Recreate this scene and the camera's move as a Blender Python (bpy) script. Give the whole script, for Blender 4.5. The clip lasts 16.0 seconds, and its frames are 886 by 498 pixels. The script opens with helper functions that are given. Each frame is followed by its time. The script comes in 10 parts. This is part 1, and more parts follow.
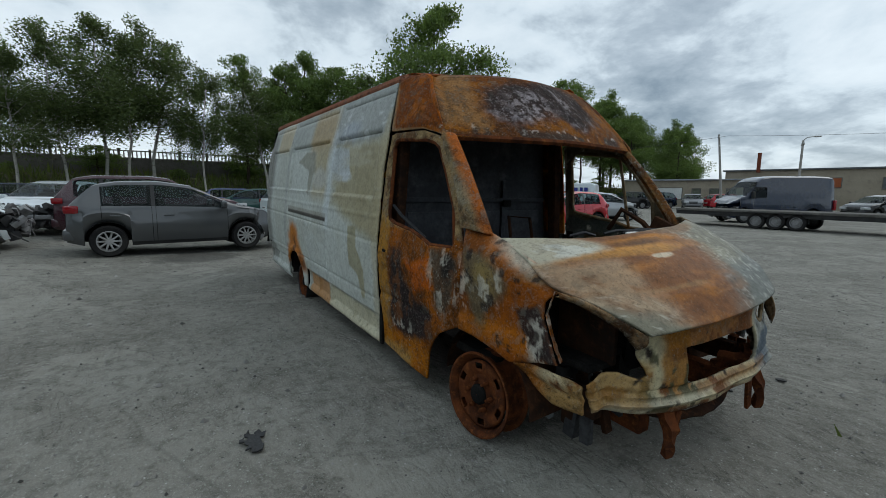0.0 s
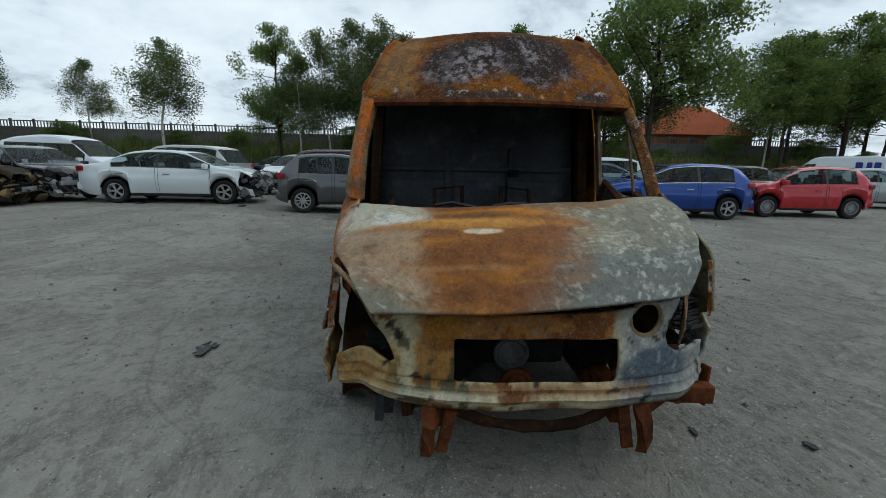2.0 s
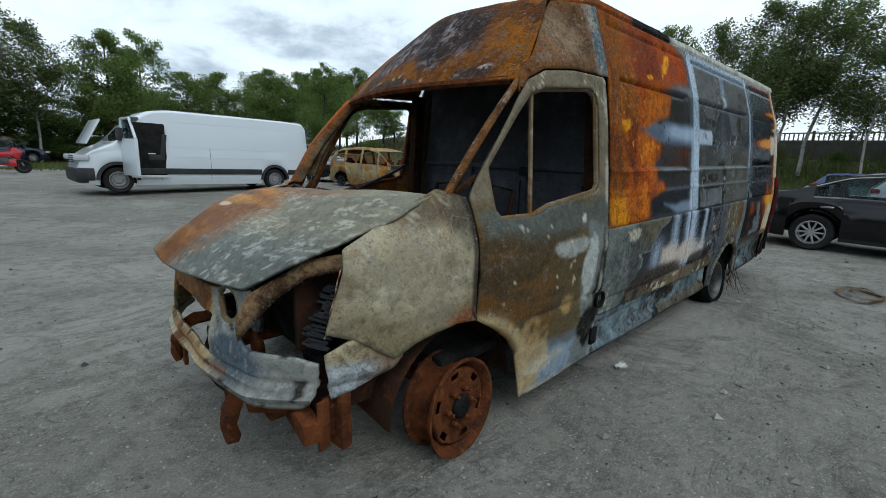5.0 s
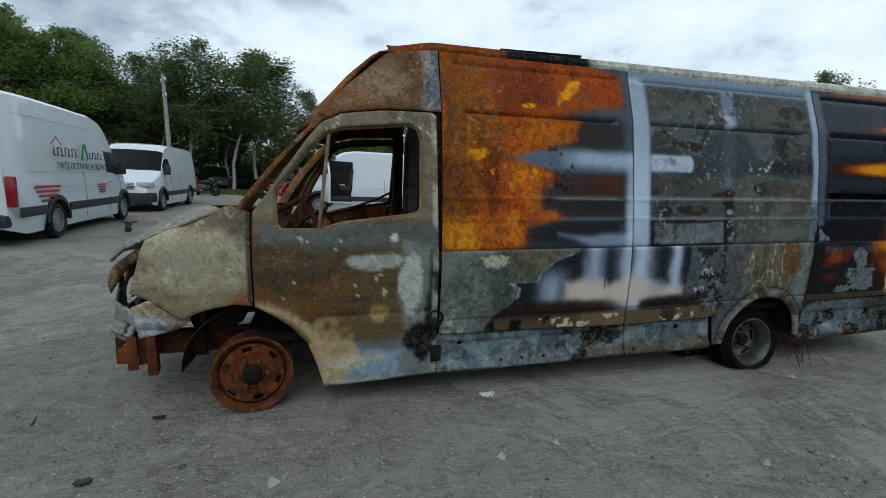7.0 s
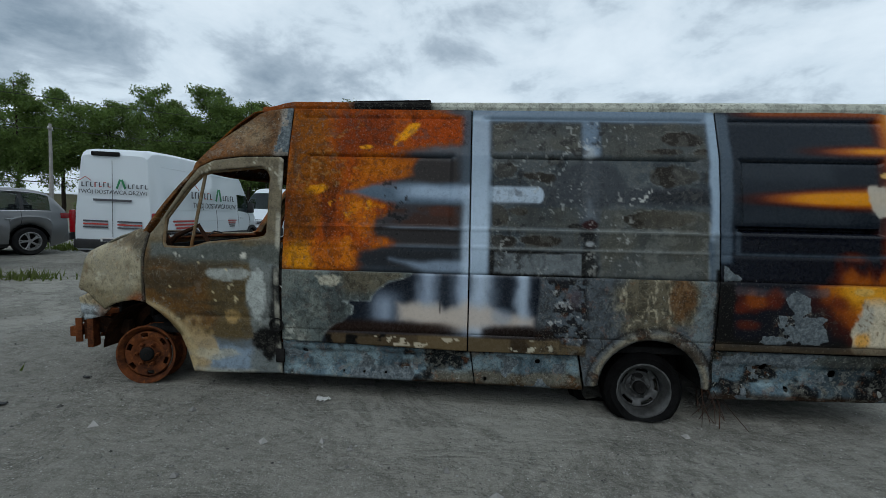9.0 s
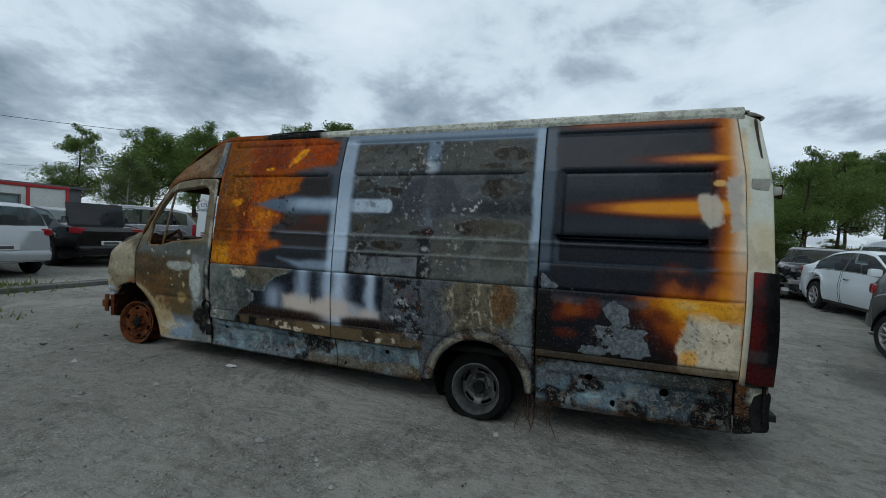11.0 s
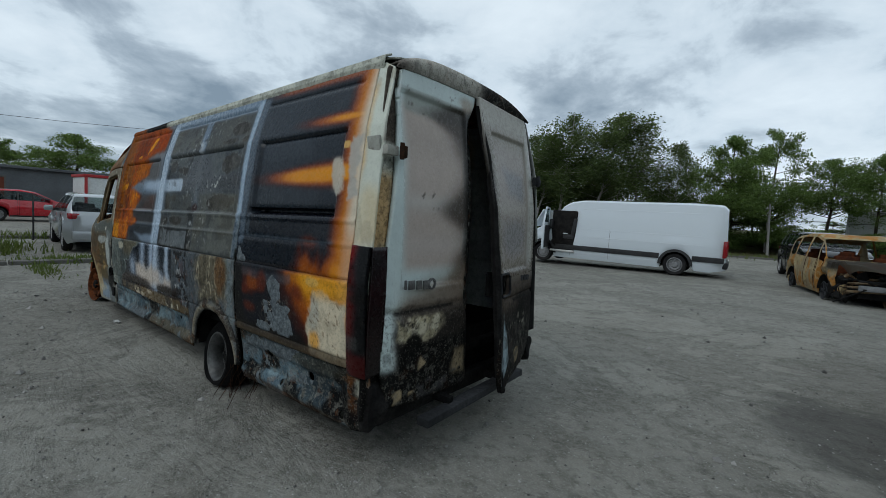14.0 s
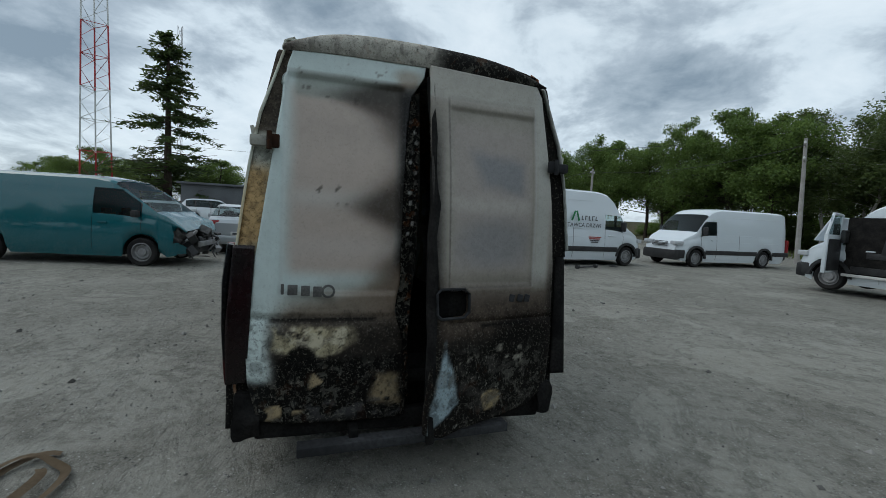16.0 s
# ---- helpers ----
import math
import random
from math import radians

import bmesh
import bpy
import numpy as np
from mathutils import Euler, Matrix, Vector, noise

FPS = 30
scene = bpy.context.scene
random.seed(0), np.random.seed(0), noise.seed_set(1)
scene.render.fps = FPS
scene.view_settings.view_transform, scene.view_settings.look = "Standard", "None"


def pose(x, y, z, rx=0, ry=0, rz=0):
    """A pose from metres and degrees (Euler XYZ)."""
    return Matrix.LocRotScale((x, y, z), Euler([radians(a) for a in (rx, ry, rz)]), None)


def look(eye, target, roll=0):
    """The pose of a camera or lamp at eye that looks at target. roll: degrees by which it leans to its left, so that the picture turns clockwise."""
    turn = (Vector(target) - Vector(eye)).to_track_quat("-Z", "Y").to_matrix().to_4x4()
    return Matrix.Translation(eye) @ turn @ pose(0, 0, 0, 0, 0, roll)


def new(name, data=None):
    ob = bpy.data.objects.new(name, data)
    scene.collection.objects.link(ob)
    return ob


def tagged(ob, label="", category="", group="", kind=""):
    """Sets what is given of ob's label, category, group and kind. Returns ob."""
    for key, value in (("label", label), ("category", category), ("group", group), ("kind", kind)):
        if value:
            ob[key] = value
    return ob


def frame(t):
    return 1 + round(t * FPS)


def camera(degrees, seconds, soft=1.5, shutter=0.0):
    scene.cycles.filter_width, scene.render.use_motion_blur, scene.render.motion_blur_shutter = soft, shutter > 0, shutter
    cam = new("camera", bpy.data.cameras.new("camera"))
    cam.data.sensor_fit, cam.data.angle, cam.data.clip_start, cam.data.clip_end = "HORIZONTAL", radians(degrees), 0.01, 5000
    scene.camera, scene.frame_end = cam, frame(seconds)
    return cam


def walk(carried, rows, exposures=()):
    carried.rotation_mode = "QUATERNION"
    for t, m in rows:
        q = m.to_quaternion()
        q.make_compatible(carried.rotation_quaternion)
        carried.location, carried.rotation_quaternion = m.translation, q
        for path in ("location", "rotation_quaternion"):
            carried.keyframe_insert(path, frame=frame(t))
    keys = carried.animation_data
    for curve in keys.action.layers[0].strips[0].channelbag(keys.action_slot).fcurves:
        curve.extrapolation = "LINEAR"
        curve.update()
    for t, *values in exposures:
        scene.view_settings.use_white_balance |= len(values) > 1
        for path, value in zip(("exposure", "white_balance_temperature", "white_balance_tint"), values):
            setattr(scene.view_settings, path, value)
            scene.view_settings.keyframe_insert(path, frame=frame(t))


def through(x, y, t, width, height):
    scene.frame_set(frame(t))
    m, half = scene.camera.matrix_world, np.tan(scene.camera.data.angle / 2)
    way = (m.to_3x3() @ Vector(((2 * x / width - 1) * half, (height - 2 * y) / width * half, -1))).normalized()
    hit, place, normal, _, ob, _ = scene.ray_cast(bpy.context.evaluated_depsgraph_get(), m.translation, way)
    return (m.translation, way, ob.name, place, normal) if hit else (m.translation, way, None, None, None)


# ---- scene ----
EXPO = [(0.0, 0.34, 6500, 10), (2.5, 0.46, 6460, 10), (4.0, 0.68, 6360, 10), (6.5, 0.58, 6360, 10), (9.0, 0.28, 6320, 10), (12.5, 0.20, 6300, 10), (16.0, 0.34, 6440, 10)]
cam = camera(92.0, 16.0, soft=0.5)
PATH = [
    (0, (1.854, -2.362, 1.396), (0.183, -1.295, 1.134), 0.6),
    (0.5, (2.061, -1.851, 1.379), (0.291, -0.968, 1.085), 0.7),
    (1, (2.239, -1.372, 1.371), (0.417, -0.612, 1.055), 0.7),
    (1.5, (2.339, -0.943, 1.394), (0.434, -0.454, 1.03), 0.4),
    (2, (2.436, -0.526, 1.373), (0.479, -0.399, 0.981), 1.1),
    (2.5, (2.498, -0.037, 1.396), (0.55, -0.229, 0.985), 1.0),
    (3, (2.35, 0.489, 1.405), (0.445, 0.042, 0.989), 1.4),
    (3.5, (2.169, 1.0, 1.358), (0.321, 0.353, 0.951), 1.6),
    (4, (1.904, 1.398, 1.351), (0.147, 0.534, 0.943), 2.2),
    (4.2, (1.821, 1.522, 1.35), (0.112, 0.566, 0.941), 2.5),
    (6.3, (0.29, 3.159, 1.403), (-0.378, 1.31, 1.041), 2.0),
    (6.5, (0.139, 3.248, 1.411), (-0.504, 1.388, 1.058), 2.3),
    (7, (-0.402, 3.567, 1.422), (-0.946, 1.667, 1.117), 2.6),
    (7.5, (-0.906, 3.741, 1.457), (-1.315, 1.801, 1.192), 2.8),
    (8, (-1.43, 3.964, 1.436), (-1.525, 1.98, 1.205), 2.6),
    (8.5, (-1.912, 4.066, 1.445), (-1.906, 2.075, 1.255), 2.6),
    (9, (-2.507, 4.171, 1.45), (-2.408, 2.179, 1.298), 2.7),
    (9.2, (-2.742, 4.232, 1.45), (-2.6, 2.242, 1.311), 2.8),
    (11.3, (-5.114, 4.246, 1.449), (-4.402, 2.379, 1.369), 3.6),
    (11.5, (-5.352, 4.185, 1.447), (-4.632, 2.322, 1.359), 3.6),
    (12, (-5.886, 3.925, 1.443), (-5.123, 2.079, 1.351), 3.6),
    (12.5, (-6.362, 3.606, 1.468), (-5.527, 1.793, 1.359), 3.7),
    (13, (-6.817, 3.262, 1.467), (-5.857, 1.511, 1.342), 3.7),
    (13.5, (-7.239, 2.849, 1.487), (-6.105, 1.207, 1.348), 3.6),
    (14, (-7.58, 2.515, 1.498), (-6.325, 0.965, 1.349), 3.7),
    (14.5, (-7.828, 2.01, 1.524), (-6.39, 0.628, 1.368), 3.7),
    (15, (-8.095, 1.52, 1.508), (-6.474, 0.359, 1.352), 3.6),
    (15.5, (-8.187, 1.005, 1.523), (-6.4, 0.121, 1.367), 3.3),
    (16, (-8.21, 0.578, 1.523), (-6.3, 0.006, 1.362), 3.2),
]
walk(cam, [(t, look(eye, target, roll)) for t, eye, target, roll in PATH], exposures=EXPO)

# ---- light ----
SUN_EL, SUN_AZ = radians(50), radians(15)
world = bpy.data.worlds.new("overcast_sky")
scene.world = world
world.use_nodes = True
wn, wl = world.node_tree.nodes, world.node_tree.links
wn.clear()


def wnode(kind, **kw):
    n = wn.new(kind)
    for k, v in kw.items():
        n.inputs[k].default_value = v
    return n


sky = wn.new("ShaderNodeTexSky")
sky.sky_type, sky.sun_disc, sky.sun_elevation, sky.sun_rotation = "NISHITA", False, SUN_EL, SUN_AZ
tc = wn.new("ShaderNodeTexCoord")
sep = wn.new("ShaderNodeSeparateXYZ")
wl.new(tc.outputs["Generated"], sep.inputs[0])
zz = wn.new("ShaderNodeMath")
zz.operation = "MAXIMUM"
zz.inputs[1].default_value = 0.0
wl.new(sep.outputs[2], zz.inputs[0])
za = wn.new("ShaderNodeMath")
za.operation = "ADD"
za.inputs[1].default_value = 0.30
wl.new(zz.outputs[0], za.inputs[0])
# a flat layer of cloud seen from below
div = wn.new("ShaderNodeVectorMath")
div.operation = "DIVIDE"
comb = wn.new("ShaderNodeCombineXYZ")
for i in range(3):
    wl.new(za.outputs[0], comb.inputs[i])
wl.new(tc.outputs["Generated"], div.inputs[0])
wl.new(comb.outputs[0], div.inputs[1])
mapn = wn.new("ShaderNodeMapping")
mapn.inputs["Scale"].default_value = (1.0, 1.0, 0.0)
mapn.inputs["Rotation"].default_value = (0, 0, 0.5)
mapn.inputs["Location"].default_value = (3.1, 1.7, 0.0)
wl.new(div.outputs[0], mapn.inputs[0])
big = wnode("ShaderNodeTexNoise", Scale=1.15, Detail=10.0, Roughness=0.52, Distortion=0.30)
wl.new(mapn.outputs[0], big.inputs["Vector"])
fine = wnode("ShaderNodeTexNoise", Scale=3.3, Detail=10.0, Roughness=0.60, Distortion=0.25)
wl.new(mapn.outputs[0], fine.inputs["Vector"])
mixn = wn.new("ShaderNodeMath")
mixn.operation = "MULTIPLY_ADD"
mixn.inputs[1].default_value = 0.62
wl.new(fine.outputs["Fac"], mixn.inputs[0])
wl.new(big.outputs["Fac"], mixn.inputs[2])
ramp = wn.new("ShaderNodeValToRGB")
cr = ramp.color_ramp
cr.elements[0].position, cr.elements[0].color = 0.50, (0.555, 0.625, 0.665, 1)
cr.elements[1].position, cr.elements[1].color = 0.94, (0.15, 0.20, 0.245, 1)
e = cr.elements.new(0.62)
e.color = (0.505, 0.575, 0.62, 1)
e = cr.elements.new(0.70)
e.color = (0.45, 0.525, 0.575, 1)
e = cr.elements.new(0.79)
e.color = (0.29, 0.35, 0.40, 1)
tilt = wn.new("ShaderNodeMath")
tilt.operation = "MULTIPLY_ADD"
tilt.inputs[1].default_value = 0.055
wl.new(sep.outputs[0], tilt.inputs[0])
wl.new(mixn.outputs[0], tilt.inputs[2])
tilt2 = wn.new("ShaderNodeMath")
tilt2.operation = "MULTIPLY_ADD"
tilt2.inputs[1].default_value = 0.045
wl.new(sep.outputs[1], tilt2.inputs[0])
wl.new(tilt.outputs[0], tilt2.inputs[2])
level = wn.new("ShaderNodeMath")
level.operation = "ADD"
level.inputs[1].default_value = -0.095
wl.new(tilt2.outputs[0], level.inputs[0])
wl.new(level.outputs[0], ramp.inputs[0])
skys = wn.new("ShaderNodeVectorMath")
skys.operation = "SCALE"
skys.inputs["Scale"].default_value = 0.10
wl.new(sky.outputs[0], skys.inputs[0])
wmix = wn.new("ShaderNodeMix")
wmix.data_type = "RGBA"
wmix.inputs[0].default_value = 0.93
wl.new(skys.outputs[0], wmix.inputs[6])
wl.new(ramp.outputs[0], wmix.inputs[7])
bg = wn.new("ShaderNodeBackground")
bg.inputs["Strength"].default_value = 1.18
wl.new(wmix.outputs[2], bg.inputs["Color"])
wout = wn.new("ShaderNodeOutputWorld")
wl.new(bg.outputs[0], wout.inputs["Surface"])

sun = new("sun", bpy.data.lights.new("sun", "SUN"))
sun.data.energy, sun.data.angle, sun.data.color = 0.62, radians(40), (0.985, 0.985, 0.955)
sun.matrix_world = look((0, 0, 40), (-40 * math.cos(SUN_EL) * math.sin(SUN_AZ) , -40 * math.cos(SUN_EL) * math.cos(SUN_AZ), 40 - 40 * math.sin(SUN_EL)))


# ---- materials ----
class Nodes:
    """A small helper to lay out a node material."""

    def __init__(self, name):
        self.m = bpy.data.materials.new(name)
        self.m.use_nodes = True
        self.n, self.l = self.m.node_tree.nodes, self.m.node_tree.links
        self.b = self.n["Principled BSDF"]
        self.co = self.n.new("ShaderNodeTexCoord").outputs["Object"]

    def link(self, a, b):
        self.l.new(a, b)

    def noise(self, scale, detail=4, rough=0.6, vec=None, dist=0.0):
        t = self.n.new("ShaderNodeTexNoise")
        t.inputs["Scale"].default_value, t.inputs["Detail"].default_value = scale, detail
        t.inputs["Roughness"].default_value, t.inputs["Distortion"].default_value = rough, dist
        self.link(vec or self.co, t.inputs["Vector"])
        return t.outputs["Fac"]

    def stretch(self, sx, sy, sz):
        t = self.n.new("ShaderNodeMapping")
        t.inputs["Scale"].default_value = (sx, sy, sz)
        self.link(self.co, t.inputs[0])
        return t.outputs[0]

    def cells(self, scale, feature="F1", vec=None):
        t = self.n.new("ShaderNodeTexVoronoi")
        t.feature = feature
        t.inputs["Scale"].default_value = scale
        self.link(vec or self.co, t.inputs["Vector"])
        return t.outputs["Distance"]

    def math(self, op, a, b=None, c=None):
        t = self.n.new("ShaderNodeMath")
        t.operation = op
        for k, v in enumerate((a, b, c)):
            if v is None:
                continue
            if isinstance(v, (int, float)):
                t.inputs[k].default_value = v
            else:
                self.link(v, t.inputs[k])
        return t.outputs[0]

    def step(self, v, lo, hi, a=0.0, b=1.0):
        t = self.n.new("ShaderNodeMapRange")
        t.interpolation_type = "SMOOTHSTEP"
        for k, x in zip(("From Min", "From Max", "To Min", "To Max"), (lo, hi, a, b)):
            t.inputs[k].default_value = x
        self.link(v, t.inputs["Value"])
        return t.outputs["Result"]

    def mix(self, fac, a, b, mode="MIX"):
        t = self.n.new("ShaderNodeMix")
        t.data_type, t.blend_type = "RGBA", mode
        for k, v in ((0, fac), (6, a), (7, b)):
            if isinstance(v, (int, float)):
                t.inputs[k].default_value = v
            elif isinstance(v, tuple):
                t.inputs[k].default_value = (*v, 1)
            else:
                self.link(v, t.inputs[k])
        return t.outputs[2]

    def attr(self, name):
        t = self.n.new("ShaderNodeAttribute")
        t.attribute_name = name
        return t

    def rand(self):
        return self.n.new("ShaderNodeObjectInfo").outputs["Random"]

    def island(self):
        return self.n.new("ShaderNodeNewGeometry").outputs["Random Per Island"]

    def bump(self, h, strength=0.3, dist=0.01, prev=None):
        t = self.n.new("ShaderNodeBump")
        t.inputs["Strength"].default_value, t.inputs["Distance"].default_value = strength, dist
        self.link(h, t.inputs["Height"])
        if prev:
            self.link(prev, t.inputs["Normal"])
        return t.outputs[0]

    def done(self, color=None, rough=None, normal=None, metal=0.0, **kw):
        for key, v in (("Base Color", color), ("Roughness", rough), ("Normal", normal), ("Metallic", metal)):
            if v is None:
                continue
            if isinstance(v, (int, float)):
                self.b.inputs[key].default_value = v
            elif isinstance(v, tuple):
                self.b.inputs[key].default_value = (*v, 1)
            else:
                self.link(v, self.b.inputs[key])
        for key, v in kw.items():
            self.b.inputs[key.replace("_", " ")].default_value = v
        return self.m


def worn(name, a, b, rough=0.7, s1=2.0, s2=30.0, bump=0.2, dist=0.005, metal=0.0, dirt=None, **kw):
    """Two-tone surface: broad patches of a and b, fine grain and relief, and optional dirt."""
    k = Nodes(name)
    n1, n2 = k.noise(s1, 5), k.noise(s2, 6)
    c = k.mix(k.step(n1, 0.3, 0.7), a, b)
    c = k.mix(k.step(n2, 0.35, 0.75, 0.0, 0.55), c, tuple(x * 0.6 for x in a))
    if dirt:
        c = k.mix(k.step(k.noise(s1 * 2.7, 7, 0.7), 0.5, 0.75, 0.0, 0.8), c, dirt)
    if "Specular_IOR_Level" not in kw:
        kw["Specular_IOR_Level"] = 0.04 if rough > 0.82 else 0.15 if rough > 0.65 else 0.35
    return k.done(c, k.step(n2, 0.2, 0.8, max(0.05, rough - 0.12), min(1.0, rough + 0.1)), k.bump(n2, bump, dist), metal, **kw)


def paint(name, col, rough=0.28, dust=0.35, metal=0.0, coat=0.9):
    """Glossy car paint under a thin film of yard dust, dirtier in spots."""
    k = Nodes(name)
    n1, n2 = k.noise(1.3, 5), k.noise(45, 5)
    d = k.math("MULTIPLY", k.step(n1, 0.35, 0.75), k.step(n2, 0.25, 0.8))
    c = k.mix(k.math("MULTIPLY", d, dust), col, (0.33, 0.31, 0.28))
    return k.done(c, k.step(d, 0, 1, rough, rough + 0.3), None, metal, Coat_Weight=coat, Coat_Roughness=0.03, Coat_IOR=1.5, Specular_IOR_Level=0.3)


def glass(name, tint, rough=0.04, through=0.55):
    """A pane: glossy, tinted and partly see-through, with a little dust."""
    k = Nodes(name)
    n = k.noise(14, 5)
    c = k.mix(k.step(n, 0.5, 0.85, 0, 0.25), tint, (0.16, 0.16, 0.155))
    m = k.done(c, k.step(n, 0.3, 0.8, rough, rough + 0.10), None, 0.0, Specular_IOR_Level=0.45, Coat_Weight=0.25, Coat_Roughness=0.02, Coat_IOR=1.5)
    if through > 0:
        clear, both = k.n.new("ShaderNodeBsdfTransparent"), k.n.new("ShaderNodeMixShader")
        clear.inputs["Color"].default_value = (0.80, 0.90, 0.90, 1)
        both.inputs[0].default_value = through
        k.link(k.b.outputs[0], both.inputs[1])
        k.link(clear.outputs[0], both.inputs[2])
        k.link(both.outputs[0], k.n["Material Output"].inputs["Surface"])
    return m


m_glass = glass("car_glass", (0.012, 0.018, 0.020), 0.02, 0.70)
m_tyre = worn("tyre_rubber", (0.012, 0.012, 0.013), (0.028, 0.027, 0.026), 0.8, 3, 60)
m_rim = worn("alloy", (0.40, 0.40, 0.40), (0.28, 0.28, 0.275), 0.3, 5, 80, 0.05, metal=0.25)
m_rim_steel = worn("painted_steel_rim", (0.30, 0.305, 0.31), (0.18, 0.18, 0.18), 0.5, 6, 70, 0.05, metal=0.3)
m_black = worn("black_plastic", (0.018, 0.019, 0.02), (0.04, 0.04, 0.041), 0.55, 3, 80, 0.1)
m_dark = worn("dark_cavity", (0.012, 0.012, 0.012), (0.03, 0.028, 0.026), 0.9, 4, 40)
m_engine = worn("greasy_metal", (0.03, 0.03, 0.032), (0.12, 0.115, 0.11), 0.55, 6, 50, 0.3, metal=0.3)
m_lamp = glass("lamp_glass", (0.50, 0.52, 0.54), 0.06, 0.15)
m_tail = glass("tail_lamp_red", (0.24, 0.006, 0.010), 0.1, 0.0)
m_chrome = worn("chrome", (0.6, 0.6, 0.6), (0.5, 0.5, 0.5), 0.2, 5, 50, 0.02, metal=1.0)
m_plate = worn("number_plate", (0.68, 0.68, 0.66), (0.6, 0.6, 0.58), 0.45, 5, 60, 0.02)
m_bar = worn("dark_print", (0.06, 0.06, 0.07), (0.09, 0.09, 0.1), 0.6, 5, 60, 0.02)
m_redprint = worn("red_print", (0.45, 0.05, 0.04), (0.38, 0.06, 0.05), 0.6, 5, 60, 0.02)
m_greenprint = worn("green_print", (0.02, 0.22, 0.08), (0.03, 0.18, 0.08), 0.6, 5, 60, 0.02)
m_blueprint = worn("blue_print", (0.02, 0.04, 0.30), (0.03, 0.05, 0.25), 0.6, 5, 60, 0.02)
m_rust = worn("bare_rust", (0.15, 0.048, 0.018), (0.035, 0.016, 0.011), 0.88, 11, 60, 0.7, 0.006, dirt=(0.23, 0.085, 0.028))
m_soot = worn("soot", (0.008, 0.008, 0.008), (0.026, 0.025, 0.024), 0.9, 5, 60, 0.5)
m_sootgrey = worn("sooted_steel", (0.022, 0.023, 0.025), (0.06, 0.062, 0.066), 0.7, 2.2, 40, 0.3)
m_wire = worn("burnt_wire", (0.02, 0.02, 0.021), (0.06, 0.06, 0.062), 0.4, 8, 90, 0.3, metal=0.4)


# ---- mesh helpers ----
def mesh_ob(name, verts, faces, material, parent=None, label="", smooth=True, sharp=35):
    me = bpy.data.meshes.new(name)
    me.from_pydata([tuple(v) for v in verts], [], [tuple(f) for f in faces])
    me.materials.append(material)
    if smooth:
        me.polygons.foreach_set("use_smooth", [True] * len(me.polygons))
        me.set_sharp_from_angle(angle=radians(sharp))
    me.update()
    ob = new(name, me)
    if parent:
        ob.parent = parent
    if label:
        tagged(ob, label)
    return ob


def part(name, bm, material, parent=None, label="", smooth=True, sharp=35):
    """Links a bmesh as one mesh object under a thing or a part."""
    bmesh.ops.recalc_face_normals(bm, faces=bm.faces)
    me = bpy.data.meshes.new(name)
    bm.to_mesh(me)
    bm.free()
    me.materials.append(material)
    if smooth:
        me.polygons.foreach_set("use_smooth", [True] * len(me.polygons))
        me.set_sharp_from_angle(angle=radians(sharp))
    ob = new(name, me)
    if parent:
        ob.parent = parent
    if label:
        tagged(ob, label)
    return ob


def share(name, me, parent, m=None, label=""):
    """One more object on a mesh that already exists."""
    ob = new(name, me)
    ob.parent = parent
    if m is not None:
        ob.matrix_basis = m
    if label:
        tagged(ob, label)
    return ob


def thing(name, label, category, m=None, group="", kind=""):
    ob = new(name)
    ob.empty_display_size = 0.2
    if m is not None:
        ob.matrix_basis = m
    return tagged(ob, label, category, group, kind)


def box(bm, c, size, m=None, bevel=0.0, taper=1.0):
    """Adds a bevelled box with centre c; taper narrows its top."""
    hx, hy, hz = (s / 2 for s in size)
    vs = []
    for sz in (-1, 1):
        k = taper if sz > 0 else 1.0
        for sx, sy in ((-1, -1), (1, -1), (1, 1), (-1, 1)):
            p = Vector((sx * hx * k, sy * hy * k, sz * hz))
            vs.append(bm.verts.new((m @ p if m else p) + Vector(c)))
    fs = [bm.faces.new([vs[i] for i in f]) for f in ((3, 2, 1, 0), (4, 5, 6, 7), (0, 1, 5, 4), (1, 2, 6, 5), (2, 3, 7, 6), (3, 0, 4, 7))]
    if bevel > 0:
        es = {e for f in fs for e in f.edges}
        bmesh.ops.bevel(bm, geom=list(es), offset=bevel, segments=2, affect="EDGES", profile=0.6)
    return bm


def new_box(c, size, m=None, bevel=0.0, taper=1.0):
    return box(bmesh.new(), c, size, m, bevel, taper)


def tube(bm, pts, radii, sides=8, cap=True):
    """Adds a tube along points."""
    pts = [Vector(p) for p in pts]
    if isinstance(radii, (int, float)):
        radii = [radii] * len(pts)
    rings, up = [], Vector((0.13, 0.31, 0.94))
    for i, p in enumerate(pts):
        d = (pts[min(i + 1, len(pts) - 1)] - pts[max(i - 1, 0)]).normalized()
        a = d.cross(up)
        if a.length < 0.05:
            a = d.cross(Vector((1, 0, 0)))
        a.normalize()
        b = d.cross(a)
        rings.append([bm.verts.new(p + (a * math.cos(2 * math.pi * k / sides) + b * math.sin(2 * math.pi * k / sides)) * radii[i]) for k in range(sides)])
    for r, s in zip(rings, rings[1:]):
        for k in range(sides):
            bm.faces.new((r[k], r[(k + 1) % sides], s[(k + 1) % sides], s[k]))
    if cap:
        bm.faces.new(rings[0][::-1])
        bm.faces.new(rings[-1])
    return bm


